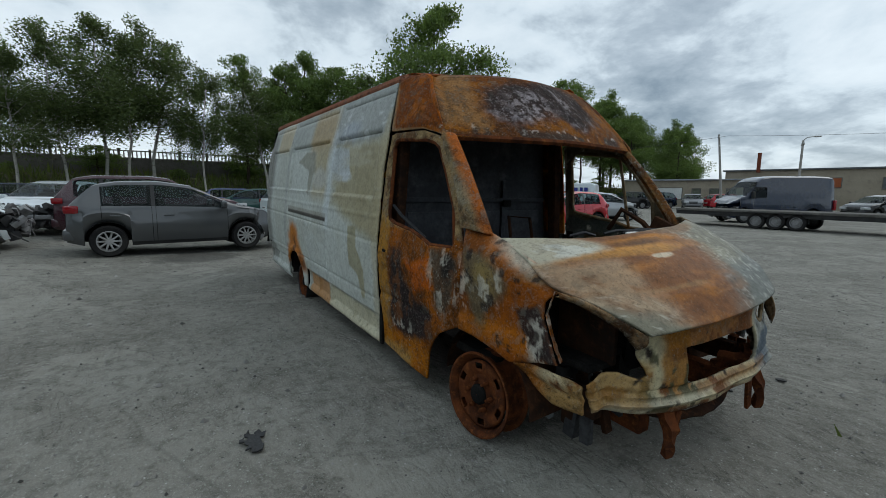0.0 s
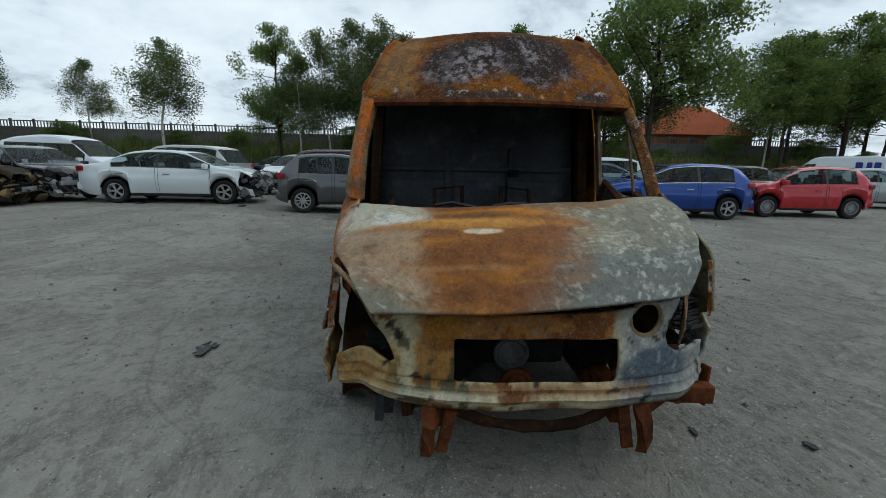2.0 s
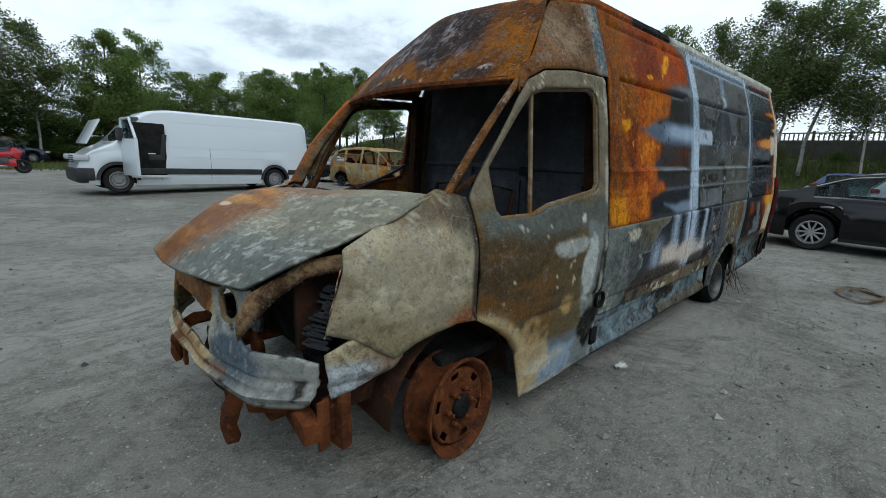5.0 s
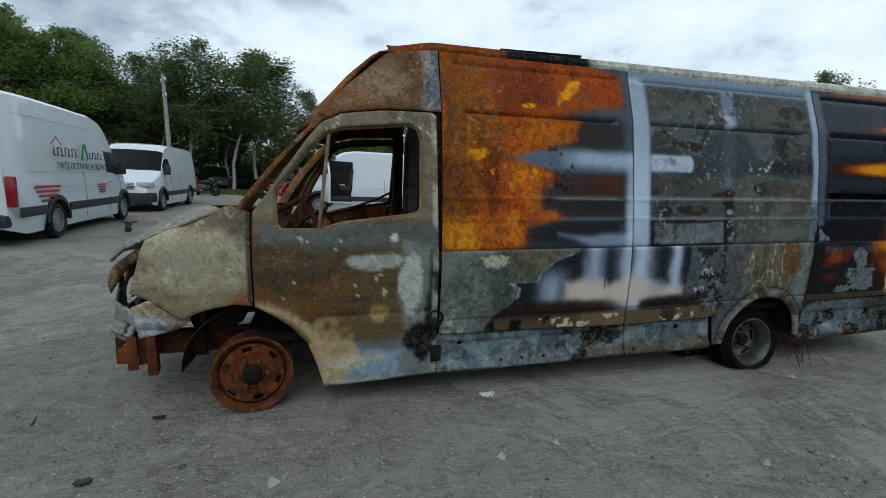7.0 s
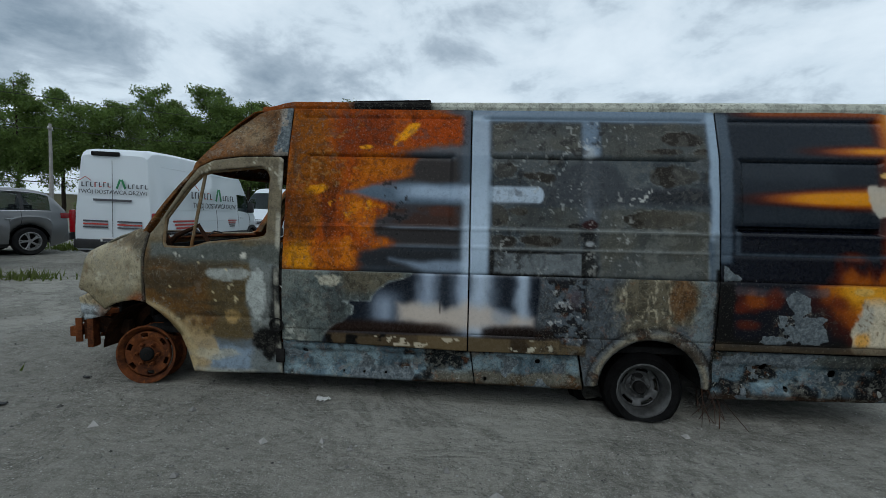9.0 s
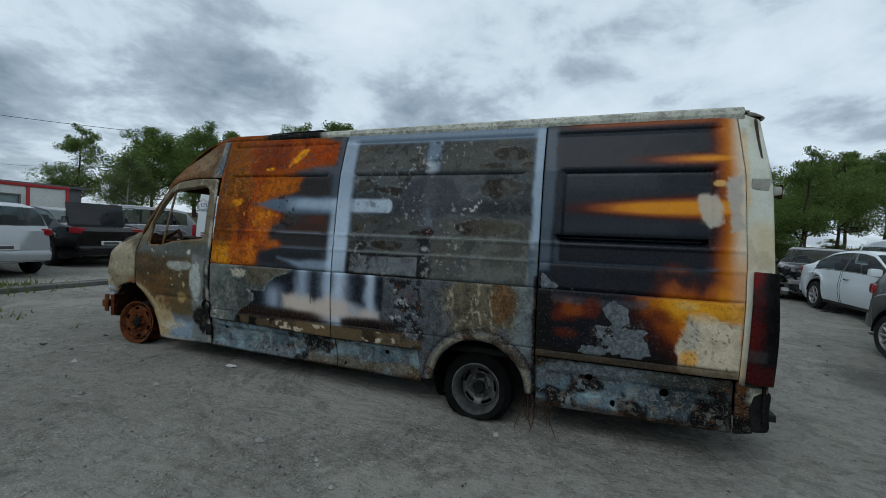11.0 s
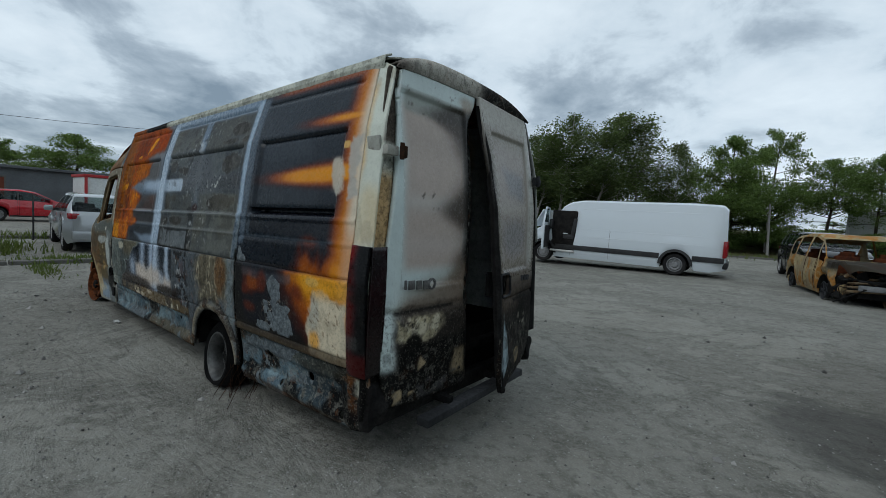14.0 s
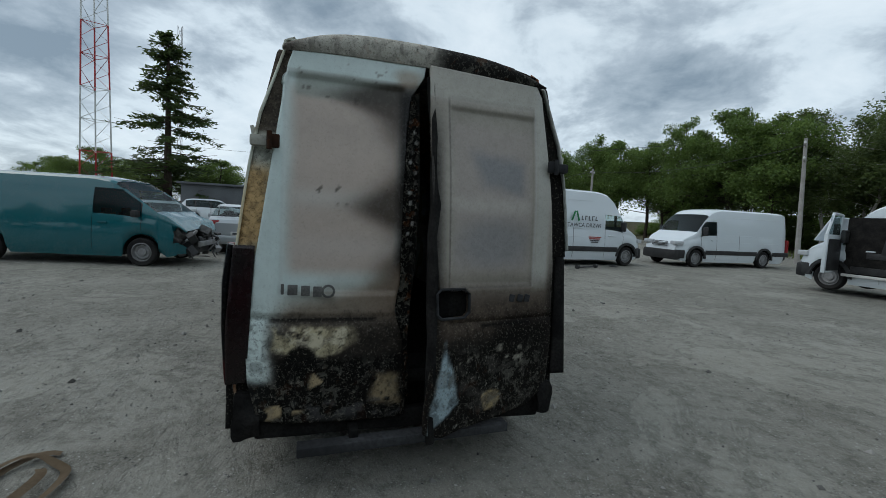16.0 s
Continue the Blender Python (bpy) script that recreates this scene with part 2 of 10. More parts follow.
def lathe(bm, prof, axis_m=None, sides=28, a0=0.0, a1=2 * math.pi):
    """Turns a profile of (radius, along) round the y axis."""
    full = abs(a1 - a0 - 2 * math.pi) < 1e-6
    n = sides if full else sides + 1
    rings = []
    for r, y in prof:
        ring = []
        for k in range(n):
            a = a0 + (a1 - a0) * k / sides
            p = Vector((r * math.cos(a), y, r * math.sin(a)))
            ring.append(bm.verts.new(axis_m @ p if axis_m else p))
        rings.append(ring)
    for r, s in zip(rings, rings[1:]):
        for k in range(sides):
            j = (k + 1) % n
            bm.faces.new((r[k], s[k], s[j], r[j]))
    return bm


def frac_noise(x, y, seed=0.0, octaves=4, rough=0.55):
    """Smooth fractal noise for arrays, about 0 to 1."""
    x, y = np.asarray(x, float), np.asarray(y, float)
    out, amp, tot = np.zeros(np.broadcast(x, y).shape), 1.0, 0.0
    for o in range(octaves):
        f = 2.0 ** o
        X, Y = x * f + seed * 17.3 + o * 5.1, y * f - seed * 9.7 + o * 3.7
        ix, iy = np.floor(X), np.floor(Y)
        fx, fy = X - ix, Y - iy
        fx, fy = fx * fx * (3 - 2 * fx), fy * fy * (3 - 2 * fy)

        def h(a, b):
            v = np.sin(a * 127.1 + b * 311.7 + seed * 74.7) * 43758.5453
            return v - np.floor(v)

        v = (h(ix, iy) * (1 - fx) + h(ix + 1, iy) * fx) * (1 - fy) + (h(ix, iy + 1) * (1 - fx) + h(ix + 1, iy + 1) * fx) * fy
        out += v * amp
        tot += amp
        amp *= rough
    return out / tot


def sstep(a, b, v):
    t = np.clip((np.asarray(v, float) - a) / (b - a), 0, 1)
    return t * t * (3 - 2 * t)


# ---- ground ----
def ground_z(x, y):
    """Height of the yard: it rises a little towards the row of wrecks and dips beside the van."""
    x, y = np.asarray(x, float), np.asarray(y, float)
    z = 0.14 * sstep(1, 6, -y) * sstep(-1, 8, -x)
    z = z - 0.045 * np.exp(-((x + 4.3) ** 2 + (y - 1.7) ** 2) / 2.6)
    z = z + 2.6 * sstep(33, 43, -x) * sstep(-75, -60, -np.abs(y - 2))
    z = z + 2.1 * sstep(42, 54, -y) * sstep(-110, -80, -np.abs(x))
    return z


def gz(x, y):
    return float(ground_z(x, y))


def make_ground():
    def axis(lo, hi, c, near):
        v, out, d = c, [c], 0.22
        while v < hi:
            v += d
            if v > c + near:
                d *= 1.16
            out.append(v)
        v, d = c, 0.22
        while v > lo:
            v -= d
            if v < c - near:
                d *= 1.16
            out.append(v)
        return np.array(sorted(out))

    xs, ys = axis(-700, 700, -2.5, 9), axis(-700, 700, 0.5, 8)
    X, Y = np.meshgrid(xs, ys)
    near = np.exp(-((X + 2.5) ** 2 + (Y - 0.5) ** 2) / 220.0)
    Z = ground_z(X, Y) + near * (0.018 * (frac_noise(X * 1.1, Y * 1.1, 3) - 0.5) + 0.007 * (frac_noise(X * 5, Y * 5, 4, 2) - 0.5))
    nx, ny = len(xs), len(ys)
    verts = np.stack([X.ravel(), Y.ravel(), Z.ravel()], 1)
    idx = np.arange(nx * ny).reshape(ny, nx)
    faces = np.stack([idx[:-1, :-1].ravel(), idx[:-1, 1:].ravel(), idx[1:, 1:].ravel(), idx[1:, :-1].ravel()], 1)
    k = Nodes("yard_dirt")
    big, mid, fine, grit = k.noise(0.16, 6, 0.62), k.noise(0.9, 7, 0.65), k.noise(9, 6, 0.7), k.noise(85, 4, 0.7)
    streak = k.noise(0.8, 6, 0.6, k.stretch(0.8, 1.3, 1.0), 0.8)
    c = k.mix(k.step(big, 0.35, 0.65), (0.200, 0.193, 0.166), (0.270, 0.264, 0.232))
    c = k.mix(k.step(mid, 0.42, 0.68, 0, 0.7), c, (0.150, 0.142, 0.120))
    c = k.mix(k.step(streak, 0.50, 0.72, 0, 0.3), c, (0.281, 0.278, 0.246))
    c = k.mix(k.step(fine, 0.46, 0.66, 0, 0.55), c, (0.092, 0.088, 0.074))
    c = k.mix(k.step(k.noise(28, 5, 0.75), 0.5, 0.68, 0, 0.5), c, (0.311, 0.313, 0.281))
    # patches of pale crust with broken rims, and drag marks
    crust = k.noise(0.55, 8, 0.7, None, 0.5)
    c = k.mix(k.step(crust, 0.535, 0.57, 0, 0.35), c, (0.327, 0.318, 0.276))
    c = k.mix(k.math("MULTIPLY", k.step(k.math("ABSOLUTE", k.math("SUBTRACT", crust, 0.53)), 0.02, 0.004), 0.35), c, (0.109, 0.106, 0.089))
    drag = k.noise(2.6, 5, 0.6, k.stretch(0.45, 1.0, 1.0), 0.9)
    c = k.mix(k.step(drag, 0.57, 0.68, 0, 0.30), c, (0.098, 0.095, 0.080))
    # broken joints of old slabs under the dirt
    warp = k.n.new("ShaderNodeVectorMath")
    warp.operation = "ADD"
    wv = k.n.new("ShaderNodeTexNoise")
    wv.inputs["Scale"].default_value, wv.inputs["Detail"].default_value = 0.5, 3
    k.link(k.co, wv.inputs["Vector"])
    k.link(k.co, warp.inputs[0])
    k.link(wv.outputs["Color"], warp.inputs[1])
    joint = k.math("MULTIPLY", k.step(k.cells(0.22, "DISTANCE_TO_EDGE", warp.outputs[0]), 0.0035, 0.0012), k.step(big, 0.44, 0.52))
    c = k.mix(k.math("MULTIPLY", joint, 0.22), c, (0.060, 0.058, 0.050))
    clod = k.noise(3.4, 8, 0.68, k.stretch(0.6, 1.3, 1.0), 1.0)
    lump = k.step(k.math("ABSOLUTE", k.math("SUBTRACT", clod, 0.5)), 0.0, 0.05)
    crack = k.math("MULTIPLY", k.step(k.math("ABSOLUTE", k.math("SUBTRACT", clod, 0.5)), 0.014, 0.002), k.step(mid, 0.46, 0.56))
    c = k.mix(k.math("MULTIPLY", crack, 0.6), c, (0.055, 0.053, 0.046))
    c = k.mix(k.step(k.noise(240, 3, 0.7), 0.56, 0.68, 0, 0.5), c, (0.060, 0.058, 0.050))
    c = k.mix(k.step(k.noise(190, 3, 0.7), 0.60, 0.70, 0, 0.6), c, (0.458, 0.445, 0.387))
    c = k.mix(k.step(grit, 0.56, 0.66, 0, 0.75), c, (0.373, 0.376, 0.341))
    c = k.mix(k.step(grit, 0.28, 0.38, 0.45, 0.0), c, (0.052, 0.051, 0.045))
    # small stones
    for scale, size, lo, col in ((26, 0.16, 0.50, (0.46, 0.455, 0.43)), (21, 0.15, 0.54, (0.05, 0.05, 0.047)), (11, 0.10, 0.55, (0.36, 0.355, 0.335))):
        dot = k.math("MULTIPLY", k.step(k.cells(scale), size, size * 0.7), k.step(k.noise(scale * 0.37, 2), lo, lo + 0.05))
        c = k.mix(k.math("MULTIPLY", dot, 0.85), c, col)
    # weeds and leaf litter past the edge of the yard
    sp = k.n.new("ShaderNodeSeparateXYZ")
    k.link(k.co, sp.inputs[0])
    far = k.math("MAXIMUM", k.step(sp.outputs[0], -31.0, -33.0), k.step(sp.outputs[1], -31.5, -34.5))
    edge = k.math("ADD", far, k.math("MULTIPLY", k.math("SUBTRACT", mid, 0.5), 0.8))
    c = k.mix(k.step(edge, 0.45, 0.6), c, k.mix(k.step(fine, 0.35, 0.65), (0.045, 0.06, 0.018), (0.10, 0.07, 0.04)))
    # oil stain
    d = k.n.new("ShaderNodeVectorMath")
    d.operation = "DISTANCE"
    k.link(k.co, d.inputs[0])
    d.inputs[1].default_value = (-8.3, -2.0, 0.05)
    oil = k.math("ADD", d.outputs["Value"], k.math("MULTIPLY", mid, 1.6))
    c = k.mix(k.step(oil, 1.35, 1.75, 0.6, 0.0), c, (0.05, 0.048, 0.045))
    nrm = k.bump(grit, 0.6, 0.010, k.bump(fine, 0.9, 0.035, k.bump(lump, 0.35, 0.02, k.bump(k.math("ADD", mid, drag), 0.8, 0.08))))
    m = k.done(c, k.step(fine, 0.2, 0.8, 0.8, 0.95), nrm, 0.0, Specular_IOR_Level=0.25)
    ob = mesh_ob("ground", verts.tolist(), faces.tolist(), m, None, "", True, 80)
    tagged(ob, "dusty grey gravel and dirt yard, rutted and stained", "ground", "", "structure")


make_ground()


# ---- parked vehicles ----
WHEELS = {}


def wheel_meshes(style, r, w):
    key = (style, round(r, 3), round(w, 3))
    if key in WHEELS:
        return WHEELS[key]
    bm = bmesh.new()
    ri = r * 0.66
    lathe(bm, [(ri, -w / 2 + 0.01), (r * 0.9, -w / 2), (r * 0.985, -w / 2 + 0.03), (r, -w / 4), (r, w / 4), (r * 0.985, w / 2 - 0.03), (r * 0.9, w / 2), (ri, w / 2 - 0.01), (ri - 0.02, 0), (ri, -w / 2 + 0.01)], sides=32)
    bmesh.ops.recalc_face_normals(bm, faces=bm.faces)
    tyre = bpy.data.meshes.new("tyre")
    bm.to_mesh(tyre)
    bm.free()
    bm = bmesh.new()
    lathe(bm, [(ri + 0.004, w / 2 - 0.012), (ri - 0.016, w / 2 - 0.006), (ri - 0.03, w / 2 - 0.05), (ri - 0.04, 0.0)], sides=32)
    if style == "steel":
        lathe(bm, [(ri - 0.035, 0.03), (ri * 0.7, 0.055), (ri * 0.45, 0.035), (ri * 0.40, 0.06), (0.03, 0.068), (0.0005, 0.068)], sides=32)
        for k in range(8):
            a = k * math.pi / 4
            box(bm, (ri * 0.66 * math.cos(a), 0.05, ri * 0.66 * math.sin(a)), (0.05, 0.02, 0.03), Matrix.Rotation(-a, 3, "Y"), 0.006)
    else:
        # dark disc behind the spokes stands for the shaded hollow of the wheel
        dark0 = len(bm.faces)
        lathe(bm, [(ri - 0.04, -0.02), (0.0005, -0.02)], sides=24)
        bm.faces.ensure_lookup_table()
        for f in bm.faces[dark0:]:
            f.material_index = 1
        n = 5 if style == "five" else 10
        for k in range(n):
            a = 2 * math.pi * k / n
            for s in ((-0.16, 0.16) if style == "five" else (0.0,)):
                d = Vector((math.cos(a + s), 0, math.sin(a + s)))
                d0 = Vector((math.cos(a), 0, math.sin(a)))
                tube(bm, [d0 * 0.03 + Vector((0, w / 2 - 0.04, 0)), d0 * 0.06 + d * ri * 0.4 + Vector((0, w / 2 - 0.03, 0)), d * (ri - 0.015) + Vector((0, w / 2 - 0.03, 0))], [0.022, 0.018, 0.022], 5)
        lathe(bm, [(0.05, w / 2 - 0.05), (0.045, w / 2 - 0.015), (0.0005, w / 2 - 0.012)], sides=16)
    bmesh.ops.recalc_face_normals(bm, faces=bm.faces)
    rim = bpy.data.meshes.new("rim")
    bm.to_mesh(rim)
    bm.free()
    for me, mt in ((tyre, m_tyre), (rim, m_rim_steel if style == "steel" else m_rim)):
        me.materials.append(mt)
        me.materials.append(m_dark)
        me.polygons.foreach_set("use_smooth", [True] * len(me.polygons))
        me.set_sharp_from_angle(angle=radians(40))
    WHEELS[key] = (tyre, rim)
    return WHEELS[key]


# top: (distance from the tail, height) along the middle line; belt: the sill of the windows
SHAPES = {
    "hatch": dict(L=3.95, H=1.50, W=1.70, wheels=(0.63, 3.14), r=0.31, taper=0.24,
                  top=[(0, .5), (.015, .84), (.09, 1.04), (.42, 1.41), (.8, 1.49), (1.5, 1.51), (2.1, 1.43), (2.88, 1.03), (3.4, .93), (3.75, .80), (3.9, .62), (3.95, .45)],
                  belt=[(0, .98), (2.9, .92), (3.95, .8)], ws=(2.1, 2.88), rw=(.09, .42), win=[(.55, 1.36), (1.43, 2.76)]),
    "sedan": dict(L=4.85, H=1.47, W=1.82, wheels=(0.98, 3.82), r=0.33, taper=0.24,
                  top=[(0, .5), (.02, .92), (.12, 1.02), (.62, 1.08), (1.35, 1.40), (1.9, 1.47), (2.5, 1.46), (2.85, 1.40), (3.6, 1.04), (4.3, .93), (4.65, .82), (4.8, .62), (4.85, .45)],
                  belt=[(0, .97), (3.6, .93), (4.85, .8)], ws=(2.85, 3.6), rw=(.62, 1.35), win=[(.92, 2.05), (2.12, 3.48)]),
    "estate": dict(L=4.55, H=1.52, W=1.78, wheels=(0.85, 3.5), r=0.32, taper=0.22,
                   top=[(0, .5), (.02, .95), (.08, 1.05), (.45, 1.45), (.8, 1.51), (2.2, 1.52), (2.6, 1.45), (3.35, 1.03), (4.05, .92), (4.35, .8), (4.5, .62), (4.55, .45)],
                   belt=[(0, .98), (3.4, .93), (4.55, .8)], ws=(2.6, 3.35), rw=(.08, .45), win=[(.45, 1.0), (1.07, 1.9), (1.97, 3.24)]),
    "suv": dict(L=4.45, H=1.68, W=1.86, wheels=(0.85, 3.5), r=0.35, taper=0.2,
                top=[(0, .55), (.02, 1.0), (.06, 1.12), (.4, 1.58), (.8, 1.66), (2.0, 1.68), (2.5, 1.62), (3.2, 1.16), (3.95, 1.05), (4.25, .93), (4.4, .7), (4.45, .5)],
                belt=[(0, 1.08), (3.3, 1.02), (4.45, .9)], ws=(2.5, 3.2), rw=(.06, .4), win=[(.42, .95), (1.02, 1.85), (1.92, 3.08)]),
    "mpv": dict(L=4.5, H=1.80, W=1.80, wheels=(0.75, 3.45), r=0.32, taper=0.13,
                top=[(0, .5), (.02, 1.0), (.05, 1.1), (.28, 1.60), (.7, 1.74), (1.5, 1.81), (2.2, 1.81), (2.75, 1.70), (3.45, 1.14), (4.1, .98), (4.35, .85), (4.48, .62), (4.5, .45)],
                belt=[(0, 1.05), (3.4, 1.0), (4.5, .85)], ws=(2.75, 3.45), rw=(.05, .28), win=[(.5, .95), (1.07, 1.85), (1.97, 2.78), (2.86, 3.3)]),
    "van": dict(L=6.2, H=2.36, W=2.02, wheels=(1.05, 5.33), r=0.35, taper=0.055,
                top=[(0, .5), (.015, 1.2), (.06, 2.2), (.16, 2.34), (1.0, 2.37), (4.0, 2.36), (4.45, 2.28), (4.72, 2.12), (5.35, 1.36), (5.85, 1.12), (6.08, .9), (6.18, .62), (6.2, .42)],
                belt=[(0, 1.25), (5.0, 1.2), (5.6, 1.1), (6.2, .9)], ws=(4.72, 5.35), rw=None, win=[(4.3, 5.12)]),
    "midvan": dict(L=5.2, H=1.97, W=1.92, wheels=(0.95, 4.05), r=0.32, taper=0.09,
                   top=[(0, .5), (.015, 1.1), (.06, 1.8), (.16, 1.93), (.8, 1.97), (3.0, 1.97), (3.45, 1.90), (4.35, 1.22), (4.85, 1.0), (5.08, .8), (5.18, .6), (5.2, .42)],
                   belt=[(0, 1.12), (4.2, 1.06), (5.2, .85)], ws=(3.45, 4.35), rw=None, win=[(3.05, 4.05)]),
}


def interp(tab, x):
    return np.interp(x, [a for a, b in tab], [b for a, b in tab])


def vehicle(name, shape, label, category, where, heading, body, style="ten", stretch=1.0, wb=None, roof=None,
            crash=0.0, holes=False, glassmat=None, trim=None, cladding=False, plate=True, high=1.0, open_tail=False, dents=0.0, no_tail=False, seed=1, group=""):
    """A car or van whose side is lofted from a silhouette, with real wheel arches, panes, lamps and wheels.
    where: the middle of the rear axle on the ground; heading: degrees from +x."""
    S = SHAPES[shape]
    rng = random.Random(seed)
    L0, r = S["L"], S["r"]
    L = L0 * stretch
    wr, wf = S["wheels"]
    wr, wf = wr * stretch, wf * stretch
    if wb:
        wf = wr + wb
    W, th, clear = S["W"] / 2, S["taper"], 0.19
    top = [(a * stretch, b * (high if b > 1.0 else 1.0)) for a, b in S["top"]]
    belt = [(a * stretch, b * (1 + (high - 1) * 0.3)) for a, b in S["belt"]]
    ws = tuple(a * stretch for a in S["ws"])
    rw = tuple(a * stretch for a in S["rw"]) if S["rw"] else None
    if shape in ("van", "midvan"):
        # only the load bay is stretched
        def mv(a):
            return a + (L - L0) if a > 1.5 else a
        top = [(mv(a), b * (high if b > 1.5 else 1.0)) for a, b in S["top"]]
        belt = [(mv(a), b) for a, b in S["belt"]]
        ws = tuple(mv(a) for a in S["ws"])
        win = [(mv(a), mv(b)) for a, b in S["win"]]
        wf = mv(S["wheels"][1])
        wr = wf - wb if wb else S["wheels"][0]
    else:
        win = [(a * stretch, b * stretch) for a, b in S["win"]]
    xs = {a for a, b in top} | {x for w in win for x in w}
    for c in (wr, wf):
        for k in range(13):
            xs.add(c - (r + 0.06) * math.cos(math.pi * k / 12))
    xs |= set(np.linspace(0, L, 34))
    xs = sorted(xs)
    xs = [x for i, x in enumerate(xs) if i == 0 or x - xs[i - 1] > 0.012]
    x0 = wr
    rows = []
    NR = 16
    for x in xs:
        zt = float(interp(top, x))
        if 0.12 < x < L - 0.12:
            zt = sum(float(interp(top, min(max(x + d, 0.0), L))) * q for d, q in ((-.10, .16), (-.05, .22), (0, .24), (.05, .22), (.10, .16)))
        zb = min(float(interp(belt, x)), zt - 0.03)
        h = zt - zb
        endw = 1.0 - 0.16 * max(0, 1 - x / (0.5)) ** 2 - 0.30 * max(0, (x - (L - 0.85)) / 0.85) ** 2.2
        w = W * endw
        if crash and x > L - 0.7:
            w *= 1 - 0.1 * crash * rng.random()
        bot = clear + 0.12 * max(0, (x - (L - 0.4)) / 0.4) + 0.10 * max(0, (0.35 - x) / 0.35)
        for c in (wr, wf):
            if abs(x - c) < r + 0.06:
                bot = max(bot, r + math.sqrt(max(0, (r + 0.06) ** 2 - (x - c) ** 2)))
        low = min(bot + 0.02, zb - 0.08)

        def wz(z):
            return w * (0.965 - th * max(0.0, (z - zb)) / 0.5)

        zwb, zwt = zb + 0.07 * h, (zt - 0.15 * h if h < 0.7 else zb + 0.62)
        zwt = max(zwt, zwb + 0.01)
        zre = zt - 0.05 * h if h < 0.7 else zt - 0.09
        zre = max(zre, zwt + 0.004)
        hb = zb - low
        plain = shape in ("van", "midvan")
        sec = [(.935, 0), (.962, .10), (.985, .22), (1.0, .42), (.996, .62), (.988, .76), (.980, .86)] if plain else [(.895, 0), (.935, .10), (.968, .22), (.998, .44), (1.004, .66), (.990, .72), (.978, .88)]
        flare = max([0.0] + [0.018 * math.exp(-((abs(x - c) - r - 0.05) / 0.07) ** 2) for c in (wr, wf)]) if not plain else 0.0
        yt = wz(zre)
        rows.append([(w * a + flare * (b < .7), low + b * hb) for a, b in sec] + [(wz(zb), zb), (wz(zwb), zwb), ((wz(zwb) + wz(zwt)) / 2 + 0.012, (zwb + zwt) / 2), (wz(zwt), zwt), (yt - 0.012, zre),
                     (yt * 0.93 - 0.02, zt - (zt - zre) * 0.4), (yt * 0.72, zt - (zt - zre) * 0.12), (yt * 0.36, zt - 0.004), (0.0, zt)])
    root = thing(name, label, category, Matrix.Translation((where[0], where[1], gz(*where) - (0.34 * r if holes else 0))) @ pose(0, 0, 0, 0, 0, heading), group)
    verts, index = [], {}

    def vert(i, j, side):
        if j == NR - 1:
            side = 0
        key = (i, j, side)
        if key not in index:
            y, z = rows[i][j]
            x = xs[i] - x0
            if crash and xs[i] > L - 0.95:
                k = crash * (xs[i] - (L - 0.95)) / 0.95
                n = noise.noise_vector((xs[i] * 3 + seed, y * 3 * (side or 1), z * 3))
                x, y, z = x + k * (n.x * 0.22 - 0.18), y + k * n.y * 0.12, z + k * (n.z * 0.18 + 0.05 * (z > 0.8))
            if dents:
                n = noise.noise_vector((xs[i] * 2.2 + seed, y * 2.2 * (side or 1), z * 2.2))
                x, y, z = x + n.x * dents, y + n.y * dents, z + n.z * dents * 0.6
            index[key] = len(verts)
            verts.append((x, y * (side if side else 1), z))
        return index[key]

    bodyf, paneset = [], {}
    for i in range(len(xs) - 1):
        xm = (xs[i] + xs[i + 1]) / 2
        for j in range(NR - 1):
            for side in (1, -1):
                f = [vert(i, j, side), vert(i + 1, j, side), vert(i + 1, j + 1, side), vert(i, j + 1, side)]
                f = f if side > 0 else f[::-1]
                f = list(dict.fromkeys(f))
                if len(f) < 3:
                    continue
                key = None
                if j in (8, 9):
                    for n, (a, b) in enumerate(win):
                        if a < xm < b:
                            key = ("side_window", n, side)
                    if key is None and not holes and not plain and win[0][0] < xm < win[-1][1]:
                        key = ("window_pillar", 0, side)
                if j == 0 and not holes and not plain and wr + r + 0.08 < xm < wf - r - 0.08:
                    key = ("sill", 0, side)
                if 11 <= j and ws[0] + 0.02 < xm < ws[1] - 0.01 and key is None:
                    key = ("windscreen", 0, 0)
                if rw and 11 <= j and rw[0] + 0.015 < xm < rw[1] - 0.015:
                    key = ("rear_window", 0, 0)
                if open_tail and xm < 0.3 * 1 and j >= 6:
                    continue
                if crash > 0.6 and xm > L - 0.55 and (j in (3, 4, 5, 6) or xm > L - 0.2):
                    continue
                if key:
                    paneset.setdefault(key, []).append(f)
                else:
                    bodyf.append(f)
    # close the tail and the nose
    for i in (0, len(xs) - 1):
        if (i and crash > 0.6) or (not i and open_tail):
            continue
        ring = [vert(i, j, 1) for j in range(NR)] + [vert(i, j, -1) for j in range(NR - 2, -1, -1)]
        bodyf.append(ring if i == 0 else ring[::-1])
    mesh_ob("body", verts, bodyf, body, root, "", True, 28)
    for (nm, n, s), fs in paneset.items():
        if holes:
            continue
        used = sorted({v for f in fs for v in f})
        re = {v: q for q, v in enumerate(used)}
        vv = []
        for v in used:
            p = Vector(verts[v])
            c = Vector((p.x, 0, 0.9))
            vv.append(p + (c - p).normalized() * (0.012 if nm != "sill" else 0.002))
        mesh_ob(nm, vv, [[re[v] for v in f] for f in fs], m_black if nm in ("sill", "window_pillar") else glassmat or m_glass, root, "", True, 60)
    # underbody, arch liners and a dark cabin floor
    bm = bmesh.new()
